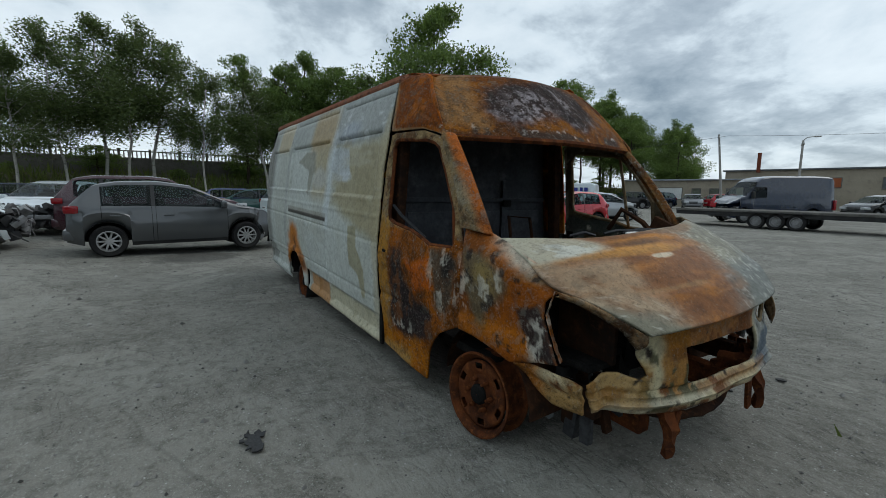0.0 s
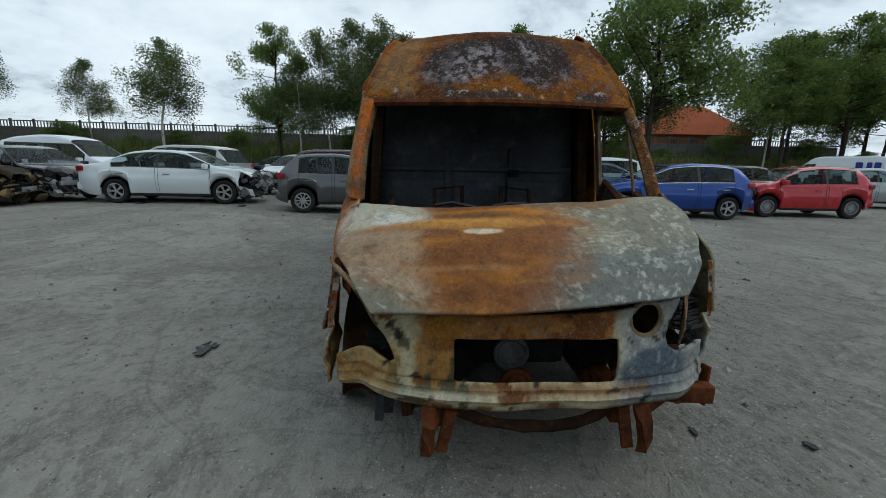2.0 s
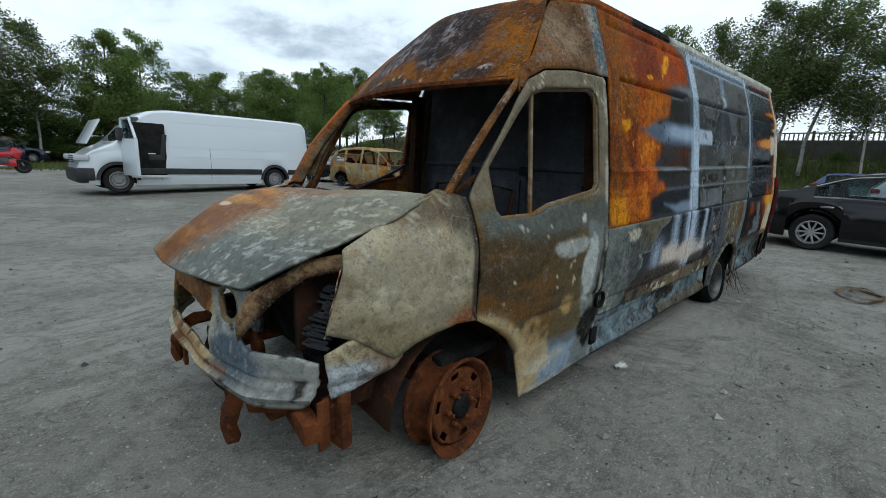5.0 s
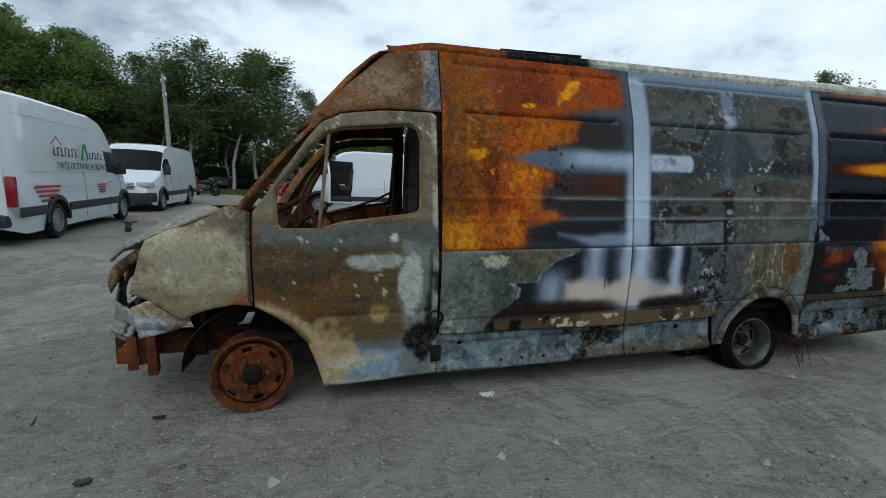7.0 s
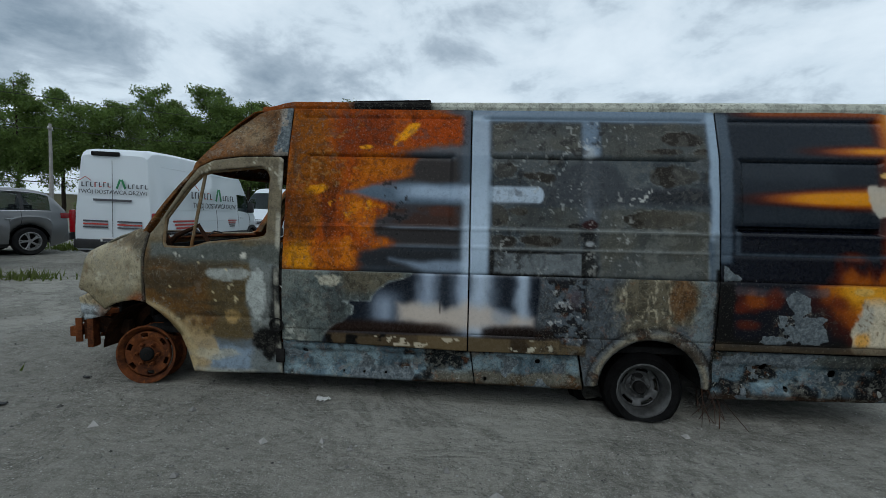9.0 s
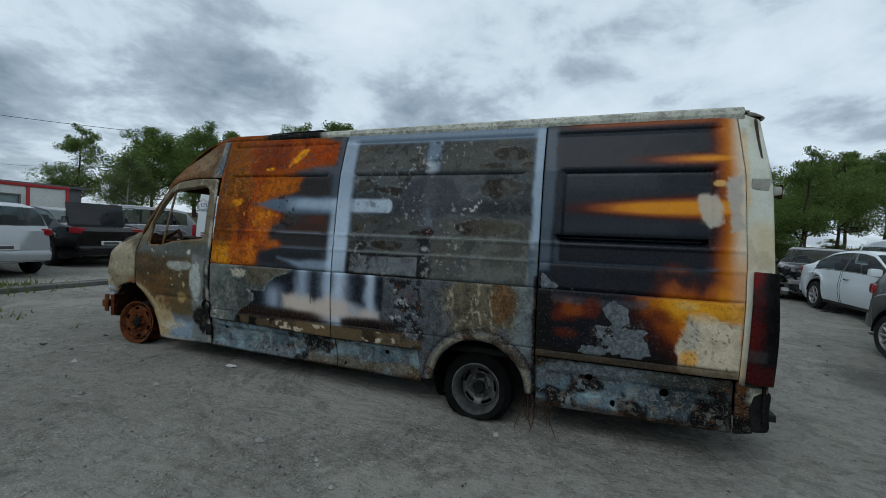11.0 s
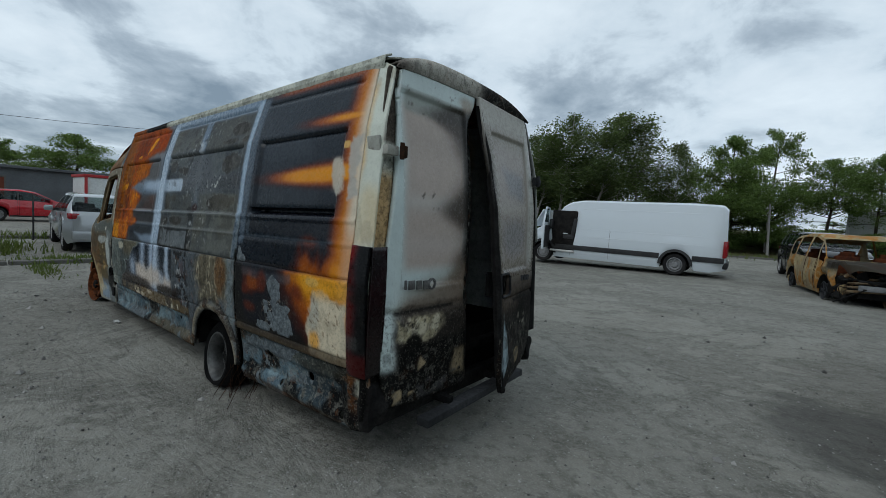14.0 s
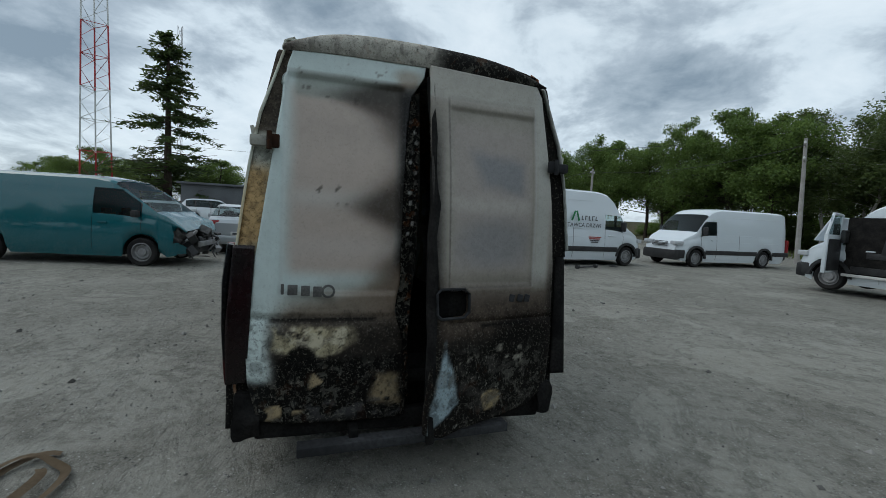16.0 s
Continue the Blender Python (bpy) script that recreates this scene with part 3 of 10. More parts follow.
    box(bm, ((wr + wf) / 2 - x0, 0, 0.36), (wf - wr - 2 * r - 0.16, W * 1.7, 0.26), None, 0.03)
    box(bm, (L / 2 - x0, 0, 0.42), (L - 0.5, W * 1.05, 0.28), None, 0.03)
    part("underbody", bm, m_black if not holes else m_soot, root)
    zbm = float(interp(belt, L / 2))
    for sx in ((win[-1][0] + 0.25,) if shape in ("van", "midvan") else (win[0][0] + 0.55, win[-1][0] + 0.4)):
        for sy in (-0.36, 0.36):
            bm = bmesh.new()
            box(bm, (sx - x0, sy, 0.62), (0.45, 0.48, 0.2), None, 0.04)
            box(bm, (sx - x0 - 0.25, sy, 0.88), (0.14, 0.46, 0.55), Matrix.Rotation(-0.2, 3, "Y"), 0.04)
            box(bm, (sx - x0 - 0.30, sy, 1.17), (0.09, 0.26, 0.16), None, 0.03)
            part("seat", bm, m_dark if not holes else m_rustseat, root)
    # wheels
    tyre, rim = wheel_meshes(style, r, 0.2)
    if holes:
        rim = rim.copy()
        for q in range(len(rim.materials)):
            rim.materials[q] = m_sootgrey if q == 0 else m_soot
    for cx in (wr, wf):
        for s in (1, -1):
            bm = bmesh.new()
            lathe(bm, [(r + 0.062, s * (W - 0.03)), (r + 0.062, s * (W - 0.34)), (0.05, s * (W - 0.345))], Matrix.Translation((cx - x0, 0, r)), 20, 0.0, math.pi)
            part("arch_liner", bm, m_dark, root)
            if holes:
                share("wheel", rim, root, Matrix.Translation((cx - x0, s * (W - 0.14), r)) @ (Matrix.Rotation(math.pi, 4, "Z") if s < 0 else Matrix.Identity(4)), "bare burnt rim")
                continue
            w = share("wheel", tyre, root, Matrix.Translation((cx - x0, s * (W - 0.115), r)) @ (Matrix.Rotation(math.pi, 4, "Z") if s < 0 else Matrix.Identity(4)))
            share("rim", rim, w)
    # front: lamps, grille, bumper slot
    zf = float(interp(top, L - 0.25))
    if crash < 0.5:
        for s in (1, -1):
            bm = new_box((L - x0 - 0.20, s * W * 0.66, zf - 0.10), (0.34, W * 0.42, 0.15), Matrix.Rotation(s * -0.38, 3, "Z"), 0.045)
            part("headlight", bm, m_lamp, root)
        bm = bmesh.new()
        for q in range(4):
            box(bm, (L - x0 - 0.012 - 0.012 * q, 0, zf - 0.22 + 0.05 * q), (0.03, W * 0.75, 0.03), None, 0.008)
        part("grille", bm, m_black, root)
        part("lower_bumper", new_box((L - x0 - 0.05, 0, 0.36), (0.14, W * 1.25, 0.16), None, 0.05) if not cladding else new_box((L - x0 - 0.19, 0, 0.46), (0.42, W * 1.66, 0.40), None, 0.10), m_black, root)
    else:
        eng = thing("exposed_engine", "", "")
        for key in ("label", "category"):
            if key in eng:
                del eng[key]
        eng.parent = root
        mets = (m_engine, m_black, m_rim_steel) if not holes else (m_soot, m_rustpale0, m_soot)
        for q in range(46):
            c = (L - x0 - 0.15 - rng.random() * 0.62, rng.uniform(-W * 0.8, W * 0.8), rng.uniform(0.25, 0.82))
            turn = Euler((rng.uniform(-1, 1), rng.uniform(-1, 1), rng.uniform(-1, 1))).to_matrix()
            part("bent_part", new_box(c, (rng.uniform(0.05, 0.3), rng.uniform(0.05, 0.3), rng.uniform(0.03, 0.2)), turn, 0.012), mets[q % 3], eng)
        for q in range(10):
            p = Vector((L - x0 - 0.3, rng.uniform(-W * 0.8, W * 0.8), rng.uniform(0.3, 0.7)))
            bm = bmesh.new()
            tube(bm, [p, p + Vector((rng.uniform(0, .3), rng.uniform(-.3, .3), rng.uniform(-.2, .2))), p + Vector((rng.uniform(0.1, .35), rng.uniform(-.5, .5), rng.uniform(-.3, .2)))], 0.015, 5)
            part("loose_hose", bm, mets[0], eng)
        if holes:
            for q in range(5):
                p = Vector((L - x0 - 0.25 - 0.12 * q, -W * 0.75, 0.42 + 0.08 * q))
                bm = bmesh.new()
                tube(bm, [p, p + Vector((0.12, W * 0.7, 0.05)), p + Vector((0.0, W * 1.5, 0.02))], 0.03, 6)
                part("burnt_crossbar", bm, m_rustpale0, eng)
        part("bumper_beam", new_box((L - x0 - 0.13, 0.05, 0.52), (0.07, W * 1.3, 0.12), Matrix.Rotation(0.05, 3, "Z"), 0.02), m_rim_steel, root)
    # rear: lamps, plate, bumper
    if not holes and not no_tail:
        for s in (1, -1):
            if shape in ("van", "midvan"):
                bm = new_box((-x0 + 0.05, s * (W * 0.91), 0.95 if shape == "van" else 1.1), (0.12, 0.13, 0.52), None, 0.035)
            else:
                bm = new_box((-x0 + 0.13, s * W * 0.77, 0.93 if shape != "suv" else 1.0), (0.24, W * 0.3, 0.15), Matrix.Rotation(s * 0.35, 3, "Z"), 0.04)
            part("tail_light", bm, m_tail, root)
    if not open_tail:
        part("rear_bumper", new_box((-x0 + 0.04, 0, 0.45), (0.2, W * 1.72, 0.22), None, 0.06), m_black if shape in ("van", "midvan") else body, root)
        if plate:
            p = part("number_plate", new_box((-x0 - 0.045 if shape in ("van", "midvan") else -x0 - 0.012, 0, 0.62 if shape not in ("van", "midvan") else 0.55), (0.02, 0.5, 0.11), None, 0.004), m_plate, root)
            part("bar", new_box((-x0 - 0.058 if shape in ("van", "midvan") else -x0 - 0.026, 0.02, 0.62 if shape not in ("van", "midvan") else 0.55), (0.006, 0.36, 0.06)), m_bar, p)
    # door seams, handles, mirrors
    nd = len(win)
    for s in (1, -1):
        for q, (a, b) in enumerate(win[-2:] if nd > 1 else win):
            zh = zbm - 0.13
            if not holes:
                part("door_handle", new_box((a + 0.22 - x0, s * (W * 0.995), zh), (0.19, 0.035, 0.035), None, 0.012), trim or body, root)
        a, b = win[-1]
        if not holes:
            zm = float(interp(belt, b)) + 0.1
            part("mirror", new_box((b - 0.08 - x0, s * (W * 0.93 + 0.13), zm + (0.15 if shape == "van" else 0)), (0.12, 0.2, 0.15 if shape not in ("van",) else 0.34), None, 0.045), body if shape not in ("van", "midvan") else m_black, root)
        seams = sorted({w for q in win[-2:] for w in q} | ({3.0 + (L - L0)} if shape == "van" else set()))
        for xsn in seams:
            if shape in ("van",) and abs(xsn - win[-1][1]) < 0.01:
                xsn += 0.05
            n = int(np.argmin([abs(x - xsn) for x in xs]))
            pts = [(xs[n] - x0, s * (rows[n][j][0] + 0.0015), rows[n][j][1]) for j in range(1, 9)]
            bm = bmesh.new()
            tube(bm, pts, 0.0045, 4, False)
            part("door_seam", bm, m_dark if not holes else m_rustseat, root)
        if cladding:
            bm = bmesh.new()
            for a, b in ((wr + r + 0.12, wf - r - 0.1), (0.05, wr - r - 0.12)):
                box(bm, ((a + b) / 2 - x0, s * (W + 0.006), 0.60), (b - a, 0.03, 0.17), None, 0.012)
            for c in (wr, wf):
                lathe(bm, [(r + 0.065, s * (W - 0.03)), (r + 0.065, s * (W + 0.02)), (r + 0.15, s * (W + 0.012)), (r + 0.15, s * (W - 0.03))], Matrix.Translation((c - x0, 0, r)), 24, 0.0, math.pi)
            box(bm, (L - 0.22 - x0, s * W * 0.78, 0.5), (0.4, 0.16, 0.34), Matrix.Rotation(s * -0.45, 3, "Z"), 0.06)
            part("side_cladding", bm, m_black, root)
            bm = bmesh.new()
            for zl in (1.02, 1.30, 2.02 * high):
                n1, n2 = int(np.argmin([abs(x - 0.3) for x in xs])), int(np.argmin([abs(x - (win[-1][0] - 0.35)) for x in xs]))
                pts = []
                for n in range(n1, n2 + 1, 2):
                    yy = np.interp(zl, [rows[n][j][1] for j in range(12)], [rows[n][j][0] for j in range(12)])
                    pts.append((xs[n] - x0, s * (yy + 0.001), zl))
                tube(bm, pts, 0.006, 4, False)
            part("pressed_line", bm, body, root)
    if trim:
        for s in (1, -1):
            n1, n2 = int(np.argmin([abs(x - win[0][0]) for x in xs])), int(np.argmin([abs(x - win[-1][1]) for x in xs]))
            bm = bmesh.new()
            tube(bm, [(xs[n] - x0, s * (rows[n][8][0] + 0.003), rows[n][8][1]) for n in range(n1, n2 + 1)], 0.012, 4)
            tube(bm, [(xs[n] - x0, s * (rows[n][10][0] + 0.003), rows[n][10][1]) for n in range(n1, n2 + 1)], 0.010, 4)
            part("window_trim", bm, m_chrome, root)
    root["length"] = L
    return root


m_rustpale0 = worn("ashen_rusty_bar", (0.22, 0.17, 0.11), (0.12, 0.06, 0.025), 0.85, 5, 50, 0.4, dirt=(0.3, 0.27, 0.2))
m_rustseat = worn("burnt_seat_frame", (0.10, 0.03, 0.012), (0.03, 0.014, 0.01), 0.9, 6, 50, 0.4)
p_grey = paint("grey_paint", (0.085, 0.090, 0.094), 0.30, 0.04, 0.45)
p_dgrey = paint("dark_silver_paint", (0.19, 0.195, 0.20), 0.3, 0.12, 0.45)
p_white = paint("white_paint", (0.60, 0.655, 0.69), 0.3, 0.06)
p_pale = paint("pale_silver_paint", (0.62, 0.68, 0.70), 0.28, 0.15)
p_black = paint("black_paint", (0.004, 0.004, 0.005), 0.14, 0.01, 0.0, 0.3)
p_navy = paint("navy_paint", (0.010, 0.018, 0.04), 0.2, 0.03)
p_blue = paint("blue_paint", (0.006, 0.05, 0.26), 0.28, 0.02, 0.4)
p_dblue = paint("dull_blue_paint", (0.03, 0.055, 0.14), 0.3, 0.2)
p_red = paint("red_paint", (0.42, 0.012, 0.022), 0.22, 0.08)
p_maroon = paint("maroon_paint", (0.045, 0.012, 0.02), 0.25, 0.15)
p_green = paint("green_paint", (0.012, 0.06, 0.055), 0.25, 0.12)
p_teal = paint("teal_paint", (0.003, 0.095, 0.115), 0.22, 0.03)
p_silver = paint("silver_paint", (0.36, 0.385, 0.40), 0.3, 0.12, 0.4)


def burnt_shell():
    """Shell of a burnt car: ashen and rusty flanks, a charred front."""
    k = Nodes("burnt_car_shell")
    n1, n2, n3, n4 = k.noise(1.6, 6, 0.6), k.noise(5, 7, 0.65, None, 0.8), k.noise(26, 6, 0.7), k.noise(2.7, 6, 0.6, k.stretch(1.0, 1.0, 0.5))
    c = k.mix(k.step(n1, 0.36, 0.6), (0.36, 0.28, 0.14), (0.25, 0.20, 0.12))
    c = k.mix(k.step(n4, 0.48, 0.58, 0, 0.9), c, (0.33, 0.135, 0.018))
    c = k.mix(k.step(n2, 0.53, 0.63, 0, 0.5), c, (0.42, 0.36, 0.22))
    c = k.mix(k.step(n2, 0.44, 0.36, 0, 0.6), c, (0.11, 0.06, 0.03))
    c = k.mix(k.step(n3, 0.52, 0.66, 0, 0.35), c, (0.07, 0.05, 0.035))
    sp = k.n.new("ShaderNodeSeparateXYZ")
    k.link(k.co, sp.inputs[0])
    x = k.math("ADD", sp.outputs[0], k.math("MULTIPLY", n2, 0.5))
    char = k.math("MULTIPLY", k.step(x, 2.75, 2.95), k.step(sp.outputs[2], 0.76, 0.90))
    char = k.math("MAXIMUM", char, k.step(x, 3.45, 3.6))
    c = k.mix(k.math("MULTIPLY", char, 0.94), c, (0.016, 0.015, 0.014))
    return k.done(c, 0.85, k.bump(n3, 0.4, 0.004), 0.0, Specular_IOR_Level=0.15)


p_burnt = burnt_shell()


def aim(rear, front, half, left):
    """From the wheel contacts seen on one side: moves to the middle of the axle."""
    d = Vector((front[0] - rear[0], front[1] - rear[1])).normalized()
    n = Vector((-d.y, d.x)) * (-half if left else half)
    return (rear[0] + n.x, rear[1] + n.y), math.degrees(math.atan2(d.y, d.x))


def park():
    ROW = "row of damaged cars"
    # row along the far side of the yard
    w, h = aim((-8.72, -3.40), (-8.93, -0.90), 0.74, False)
    vehicle("hatchback", "hatch", "dark grey hatchback with a damaged nose and alloy wheels", "car", w, h, p_grey, "ten", crash=0.55, seed=2, group=ROW, glassmat=m_glass)
    w, h = aim((-9.9, -8.7), (-9.98, -5.9), 0.8, False)
    vehicle("saloon", "sedan", "pale silver saloon with its front torn open", "car", w, h, p_pale, "five", crash=1.0, seed=5, trim=m_chrome, group=ROW)
    w, h = aim((-9.05, 1.12), (-9.0, 3.80), 0.8, False)
    vehicle("black_saloon", "sedan", "black saloon with chrome window trim and crushed nose", "car", w, h, p_black, "ten", wb=2.74, crash=0.7, seed=7, trim=m_chrome, group=ROW)
    w, h = aim((-8.75, 7.95), (-8.97, 5.42), 0.77, True)
    vehicle("blue_hatchback", "hatch", "bright blue hatchback with large two-tone wheels", "car", w, h, p_blue, "five", 1.09, seed=8, trim=m_chrome, group=ROW)
    w, h = aim((-9.35, 12.15), (-9.55, 10.1), 0.75, True)
    vehicle("red_hatchback", "hatch", "red hatchback with a crushed front end", "car", w, h, p_red, "steel", crash=1.0, wb=2.4, seed=11, group=ROW)
    w, h = aim((-12.9, 15.9), (-12.2, 17.9), 0.75, False)
    vehicle("silver_hatchback", "hatch", "silver hatchback with a torn front bumper", "car", w, h, p_silver, "steel", crash=0.7, seed=12, group=ROW)
    # burnt-out people carrier
    w, h = aim((-7.76, -13.57), (-8.36, -11.01), 0.76, False)
    vehicle("burnt_people_carrier", "mpv", "burnt-out rusty people carrier without glass or bonnet", "car", w, h, p_burnt, "five", 0.97, crash=0.9, holes=True, high=0.93, dents=0.025, seed=14, group=ROW)
    vehicle("dark_wreck", "suv", "dark off-roader behind the burnt people carrier", "car", (-8.2, -18.9), 100, p_black, "five", dents=0.03, seed=15, group=ROW)
    vehicle("crashed_black_estate", "estate", "black estate car with a smashed front", "car", (-11.6, -13.2), 68, p_black, "ten", crash=1.0, seed=17, group=ROW)
    # second row behind
    B = "second row of cars"
    vehicle("white_minivan", "mpv", "white minivan parked behind other wrecks", "car", (-14.0, -14.1), 85, p_white, "steel", high=1.08, seed=21, group=B)
    vehicle("grey_estate", "suv", "grey estate car parked behind other wrecks", "car", (-12.9, -7.3), 264, p_silver, "ten", seed=22, group=B)
    vehicle("maroon_estate", "suv", "dark maroon estate car seen from its tail", "car", (-13.0, -4.0), 95, p_maroon, "ten", seed=23, group=B)
    vehicle("navy_estate", "estate", "navy estate car on alloy wheels", "car", (-27.5, -8.2), 268, p_navy, "ten", 1.05, seed=24, group=B)
    vehicle("white_wreck", "hatch", "white hatchback with a broken nose", "car", (-16.5, -4.9), -12, p_white, "steel", crash=0.9, seed=25, group=B)
    vehicle("green_hatchback", "hatch", "dark green hatchback with raised bonnet", "car", (-22.5, 2.4), 265, p_green, "steel", crash=0.6, seed=26, group=B)
    vehicle("blue_estate_behind", "estate", "blue estate car behind the wrecks", "car", (-26, 0.0), 90, p_dblue, "steel", seed=27, group=B)
    vehicle("blue_estate", "estate", "dull blue estate car with a missing tail window", "car", (-14.2, 5.3), 75, p_dblue, "steel", seed=28, group=B)
    vehicle("silver_estate", "estate", "silver estate car in the second row", "car", (-17.2, 3.6), 80, p_silver, "steel", seed=29, group=B)
    vehicle("pale_estate", "estate", "pale estate car in the second row", "car", (-19.5, 2.2), 95, p_pale, "steel", seed=30, group=B)
    vehicle("white_van_behind", "mpv", "white minivan in the second row", "car", (-17.5, 9.3), 262, p_white, "steel", seed=31, group=B)
    vehicle("dark_estate_behind", "estate", "dark estate car in the second row", "car", (-15.0, 13.3), 262, p_navy, "steel", seed=32, group=B)
    # far rows beyond
    F = "far row of cars"
    d = vehicle("courier_van", "van", "white delivery van with blue lettering shapes on its side", "van", (-24.2, 29.5), 205, p_white, "steel", 0.95, seed=40, group=F)
    for k, (a, ww) in enumerate(((0.0, 0.42), (0.5, 0.30), (0.9, 0.38))):
        part("logo_shape", new_box((0.6 - a, 1.0, 1.75), (ww * 0.8, 0.02, 0.42), None, 0.05), m_blueprint, d)
    far = [("white_far_car", "hatch", p_white, (-27, 37.0), 245), ("black_far_car", "suv", p_black, (-24.0, 37.3), 240), ("navy_far_car", "suv", p_navy, (-23.5, 41.0), 250), ("grey_far_car", "estate", p_grey, (-21.5, 42.5), 300),
           ("red_far_car", "estate", p_red, (-20.0, 44.0), 55), ("pale_far_car", "hatch", p_pale, (-18.6, 47.0), 60), ("silver_far_car", "estate", p_silver, (-16.6, 48.0), 60)]
    for k, (n, sh, pt, at, hd) in enumerate(far):
        vehicle(n, sh, n.split("_")[0] + " damaged car at the far edge of the yard", "car", at, hd, pt, "steel", crash=0.7 if k in (0, 4) else 0.0, seed=50 + k, group=F)
    # dark van and the flat trailer
    vehicle("dark_blue_van", "van", "dark blue high-roof van with a crushed front, behind a trailer", "van", (-7.2, 25.8), 235, p_navy, "steel", 0.86, crash=0.7, high=1.02, seed=60)
    vehicle("black_car_by_building", "hatch", "black hatchback parked by the low building", "car", (-5.5, 35.0), 250, p_black, "steel", seed=61)
    # white long van with the open door
    w, h = aim((-4.72, -13.0), (-0.28, -12.64), 0.88, True)
    v = vehicle("long_white_van", "van", "long white panel van with open cab door and raised bonnet", "van", w, h, p_white, "steel", 1.08, wb=4.45, cladding=True, seed=70, high=1.0)
    open_front(v)
    w, h = aim((5.22, -17.45), (5.08, -13.65), 0.88, True)
    vehicle("white_van", "van", "white panel van with dark side strips", "van", w, h, p_white, "steel", 0.98, wb=3.75, cladding=True, seed=71)
    w, h = aim((4.72, -6.65), (5.03, -10.5), 0.9, False)
    sign_van(vehicle("sign_van", "van", "white high-roof van with door supplier lettering and dented tail", "van", w, h, p_white, "steel", 0.97, wb=3.75, cladding=True, dents=0.012, high=1.13, seed=72))
    vehicle("silver_off_roader", "suv", "silver grey off-roader with chrome trim", "car", (9.1, -6.2), 70, p_dgrey, "five", seed=73, trim=m_chrome)
    m = vehicle("black_saloon_open_boot", "sedan", "black saloon with its boot lid raised", "car", (8.1, -3.3), 0, p_black, "five", seed=74)
    part("boot_lid", new_box((-0.35, 0, 1.32), (0.06, 1.35, 0.62), Matrix.Rotation(0.25, 3, "Y"), 0.025), p_black, m)
    vehicle("silver_wreck", "estate", "silver estate car with a crushed tail", "car", (6.9, -0.7), -4, p_silver, "ten", dents=0.04, seed=75)
    w, h = aim((3.3, 7.3), (2.75, 4.15), 0.86, False)
    vehicle("teal_van", "midvan", "teal panel van with a smashed nose", "van", w, h, p_teal, "steel", crash=0.75, seed=76, wb=3.1)
    vehicle("silver_saloon", "sedan", "silver saloon seen from its tail", "car", (6.6, 5.3), 12, p_pale, "ten", seed=77)
    vehicle("pale_saloon", "sedan", "pale silver saloon seen from its tail", "car", (6.5, 2.85), 8, p_silver, "ten", seed=78)
    vehicle("white_pickup", "suv", "white pickup parked beyond the yard fence", "car", (24.5, 8.6), -75, p_white, "steel", seed=79)
    vehicle("small_red_car", "hatch", "small red hatchback before the long shed", "car", (21.6, 0.2), -88, p_red, "steel", 0.9, seed=80)
    vehicle("black_people_carrier", "mpv", "black people carrier before the long shed", "car", (22.9, 4.2), -90, p_black, "ten", seed=81)
    vehicle("red_van", "van", "red delivery van far beyond the wrecks", "van", (-21.5, -51.0), 58, p_red, "steel", 0.9, seed=82)
    vehicle("grey_far_saloon", "sedan", "grey saloon on the grass", "car", (8.2, -40.0), 250, p_grey, "steel", seed=83)
    vehicle("dark_far_saloon", "sedan", "dark saloon on the grass", "car", (4.4, -38.5), 200, p_navy, "steel", seed=84)
    vehicle("far_grey_car", "hatch", "grey hatchback across the road", "car", (-11.5, -46.0), 180, p_grey, "steel", seed=85)


def open_front(v):
    """Open cab door and raised bonnet of the long van; a dark block stands for its shaded cab."""
    L = v["length"]
    hx = L - 2.46
    turn = Matrix.Rotation(0.15, 3, "Z")
    d = part("open_door", new_box((hx, 1.42, 0.98), (0.09, 0.88, 0.98), turn, 0.03), p_white, v, "white cab door standing open")
    bm = bmesh.new()
    for p, q in (((0, -.42, 1.46), (0, -.40, 1.98)), ((0, -.40, 1.98), (0, .12, 2.0)), ((0, .12, 2.0), (0, .42, 1.46))):
        tube(bm, [turn @ Vector(p) + Vector((hx, 1.42, 0)), turn @ Vector(q) + Vector((hx, 1.42, 0))], 0.035, 6)
    part("window_frame", bm, p_white, d)
    part("window", new_box((hx, 1.38, 1.70), (0.015, 0.62, 0.5), turn, 0.004), m_glass, d)
    part("door_lining", new_box((hx - .055, 1.42, .95), (.03, .74, .80), turn, .02), m_black, d)
    part("door_mirror", new_box((hx + .12, 1.05, 1.58), (.12, .2, .34), turn, .04), m_black, d)
    # solid dark block in place of the shaded doorway
    part("cab_shade_block", new_box((hx - .52, 0.93, 1.18), (0.92, 0.16, 1.5), None, 0.06), m_dark, v)
    part("cab_seat", new_box((hx - .72, 1.0, .98), (.40, .06, .16), None, .03), m_black, v)
    part("cab_seat", new_box((hx - .90, 1.0, 1.32), (.13, .06, .66), Matrix.Rotation(-.15, 3, "Y"), .03), m_black, v)
    part("step", new_box((hx - .52, 1.0, 0.45), (0.9, 0.12, 0.07), None, 0.02), m_plate, v)
    part("bonnet", new_box((hx + .62, 0, 1.62), (0.05, 1.35, 0.75), Matrix.Rotation(-0.5, 3, "Y"), 0.02), p_white, v, "raised white bonnet")


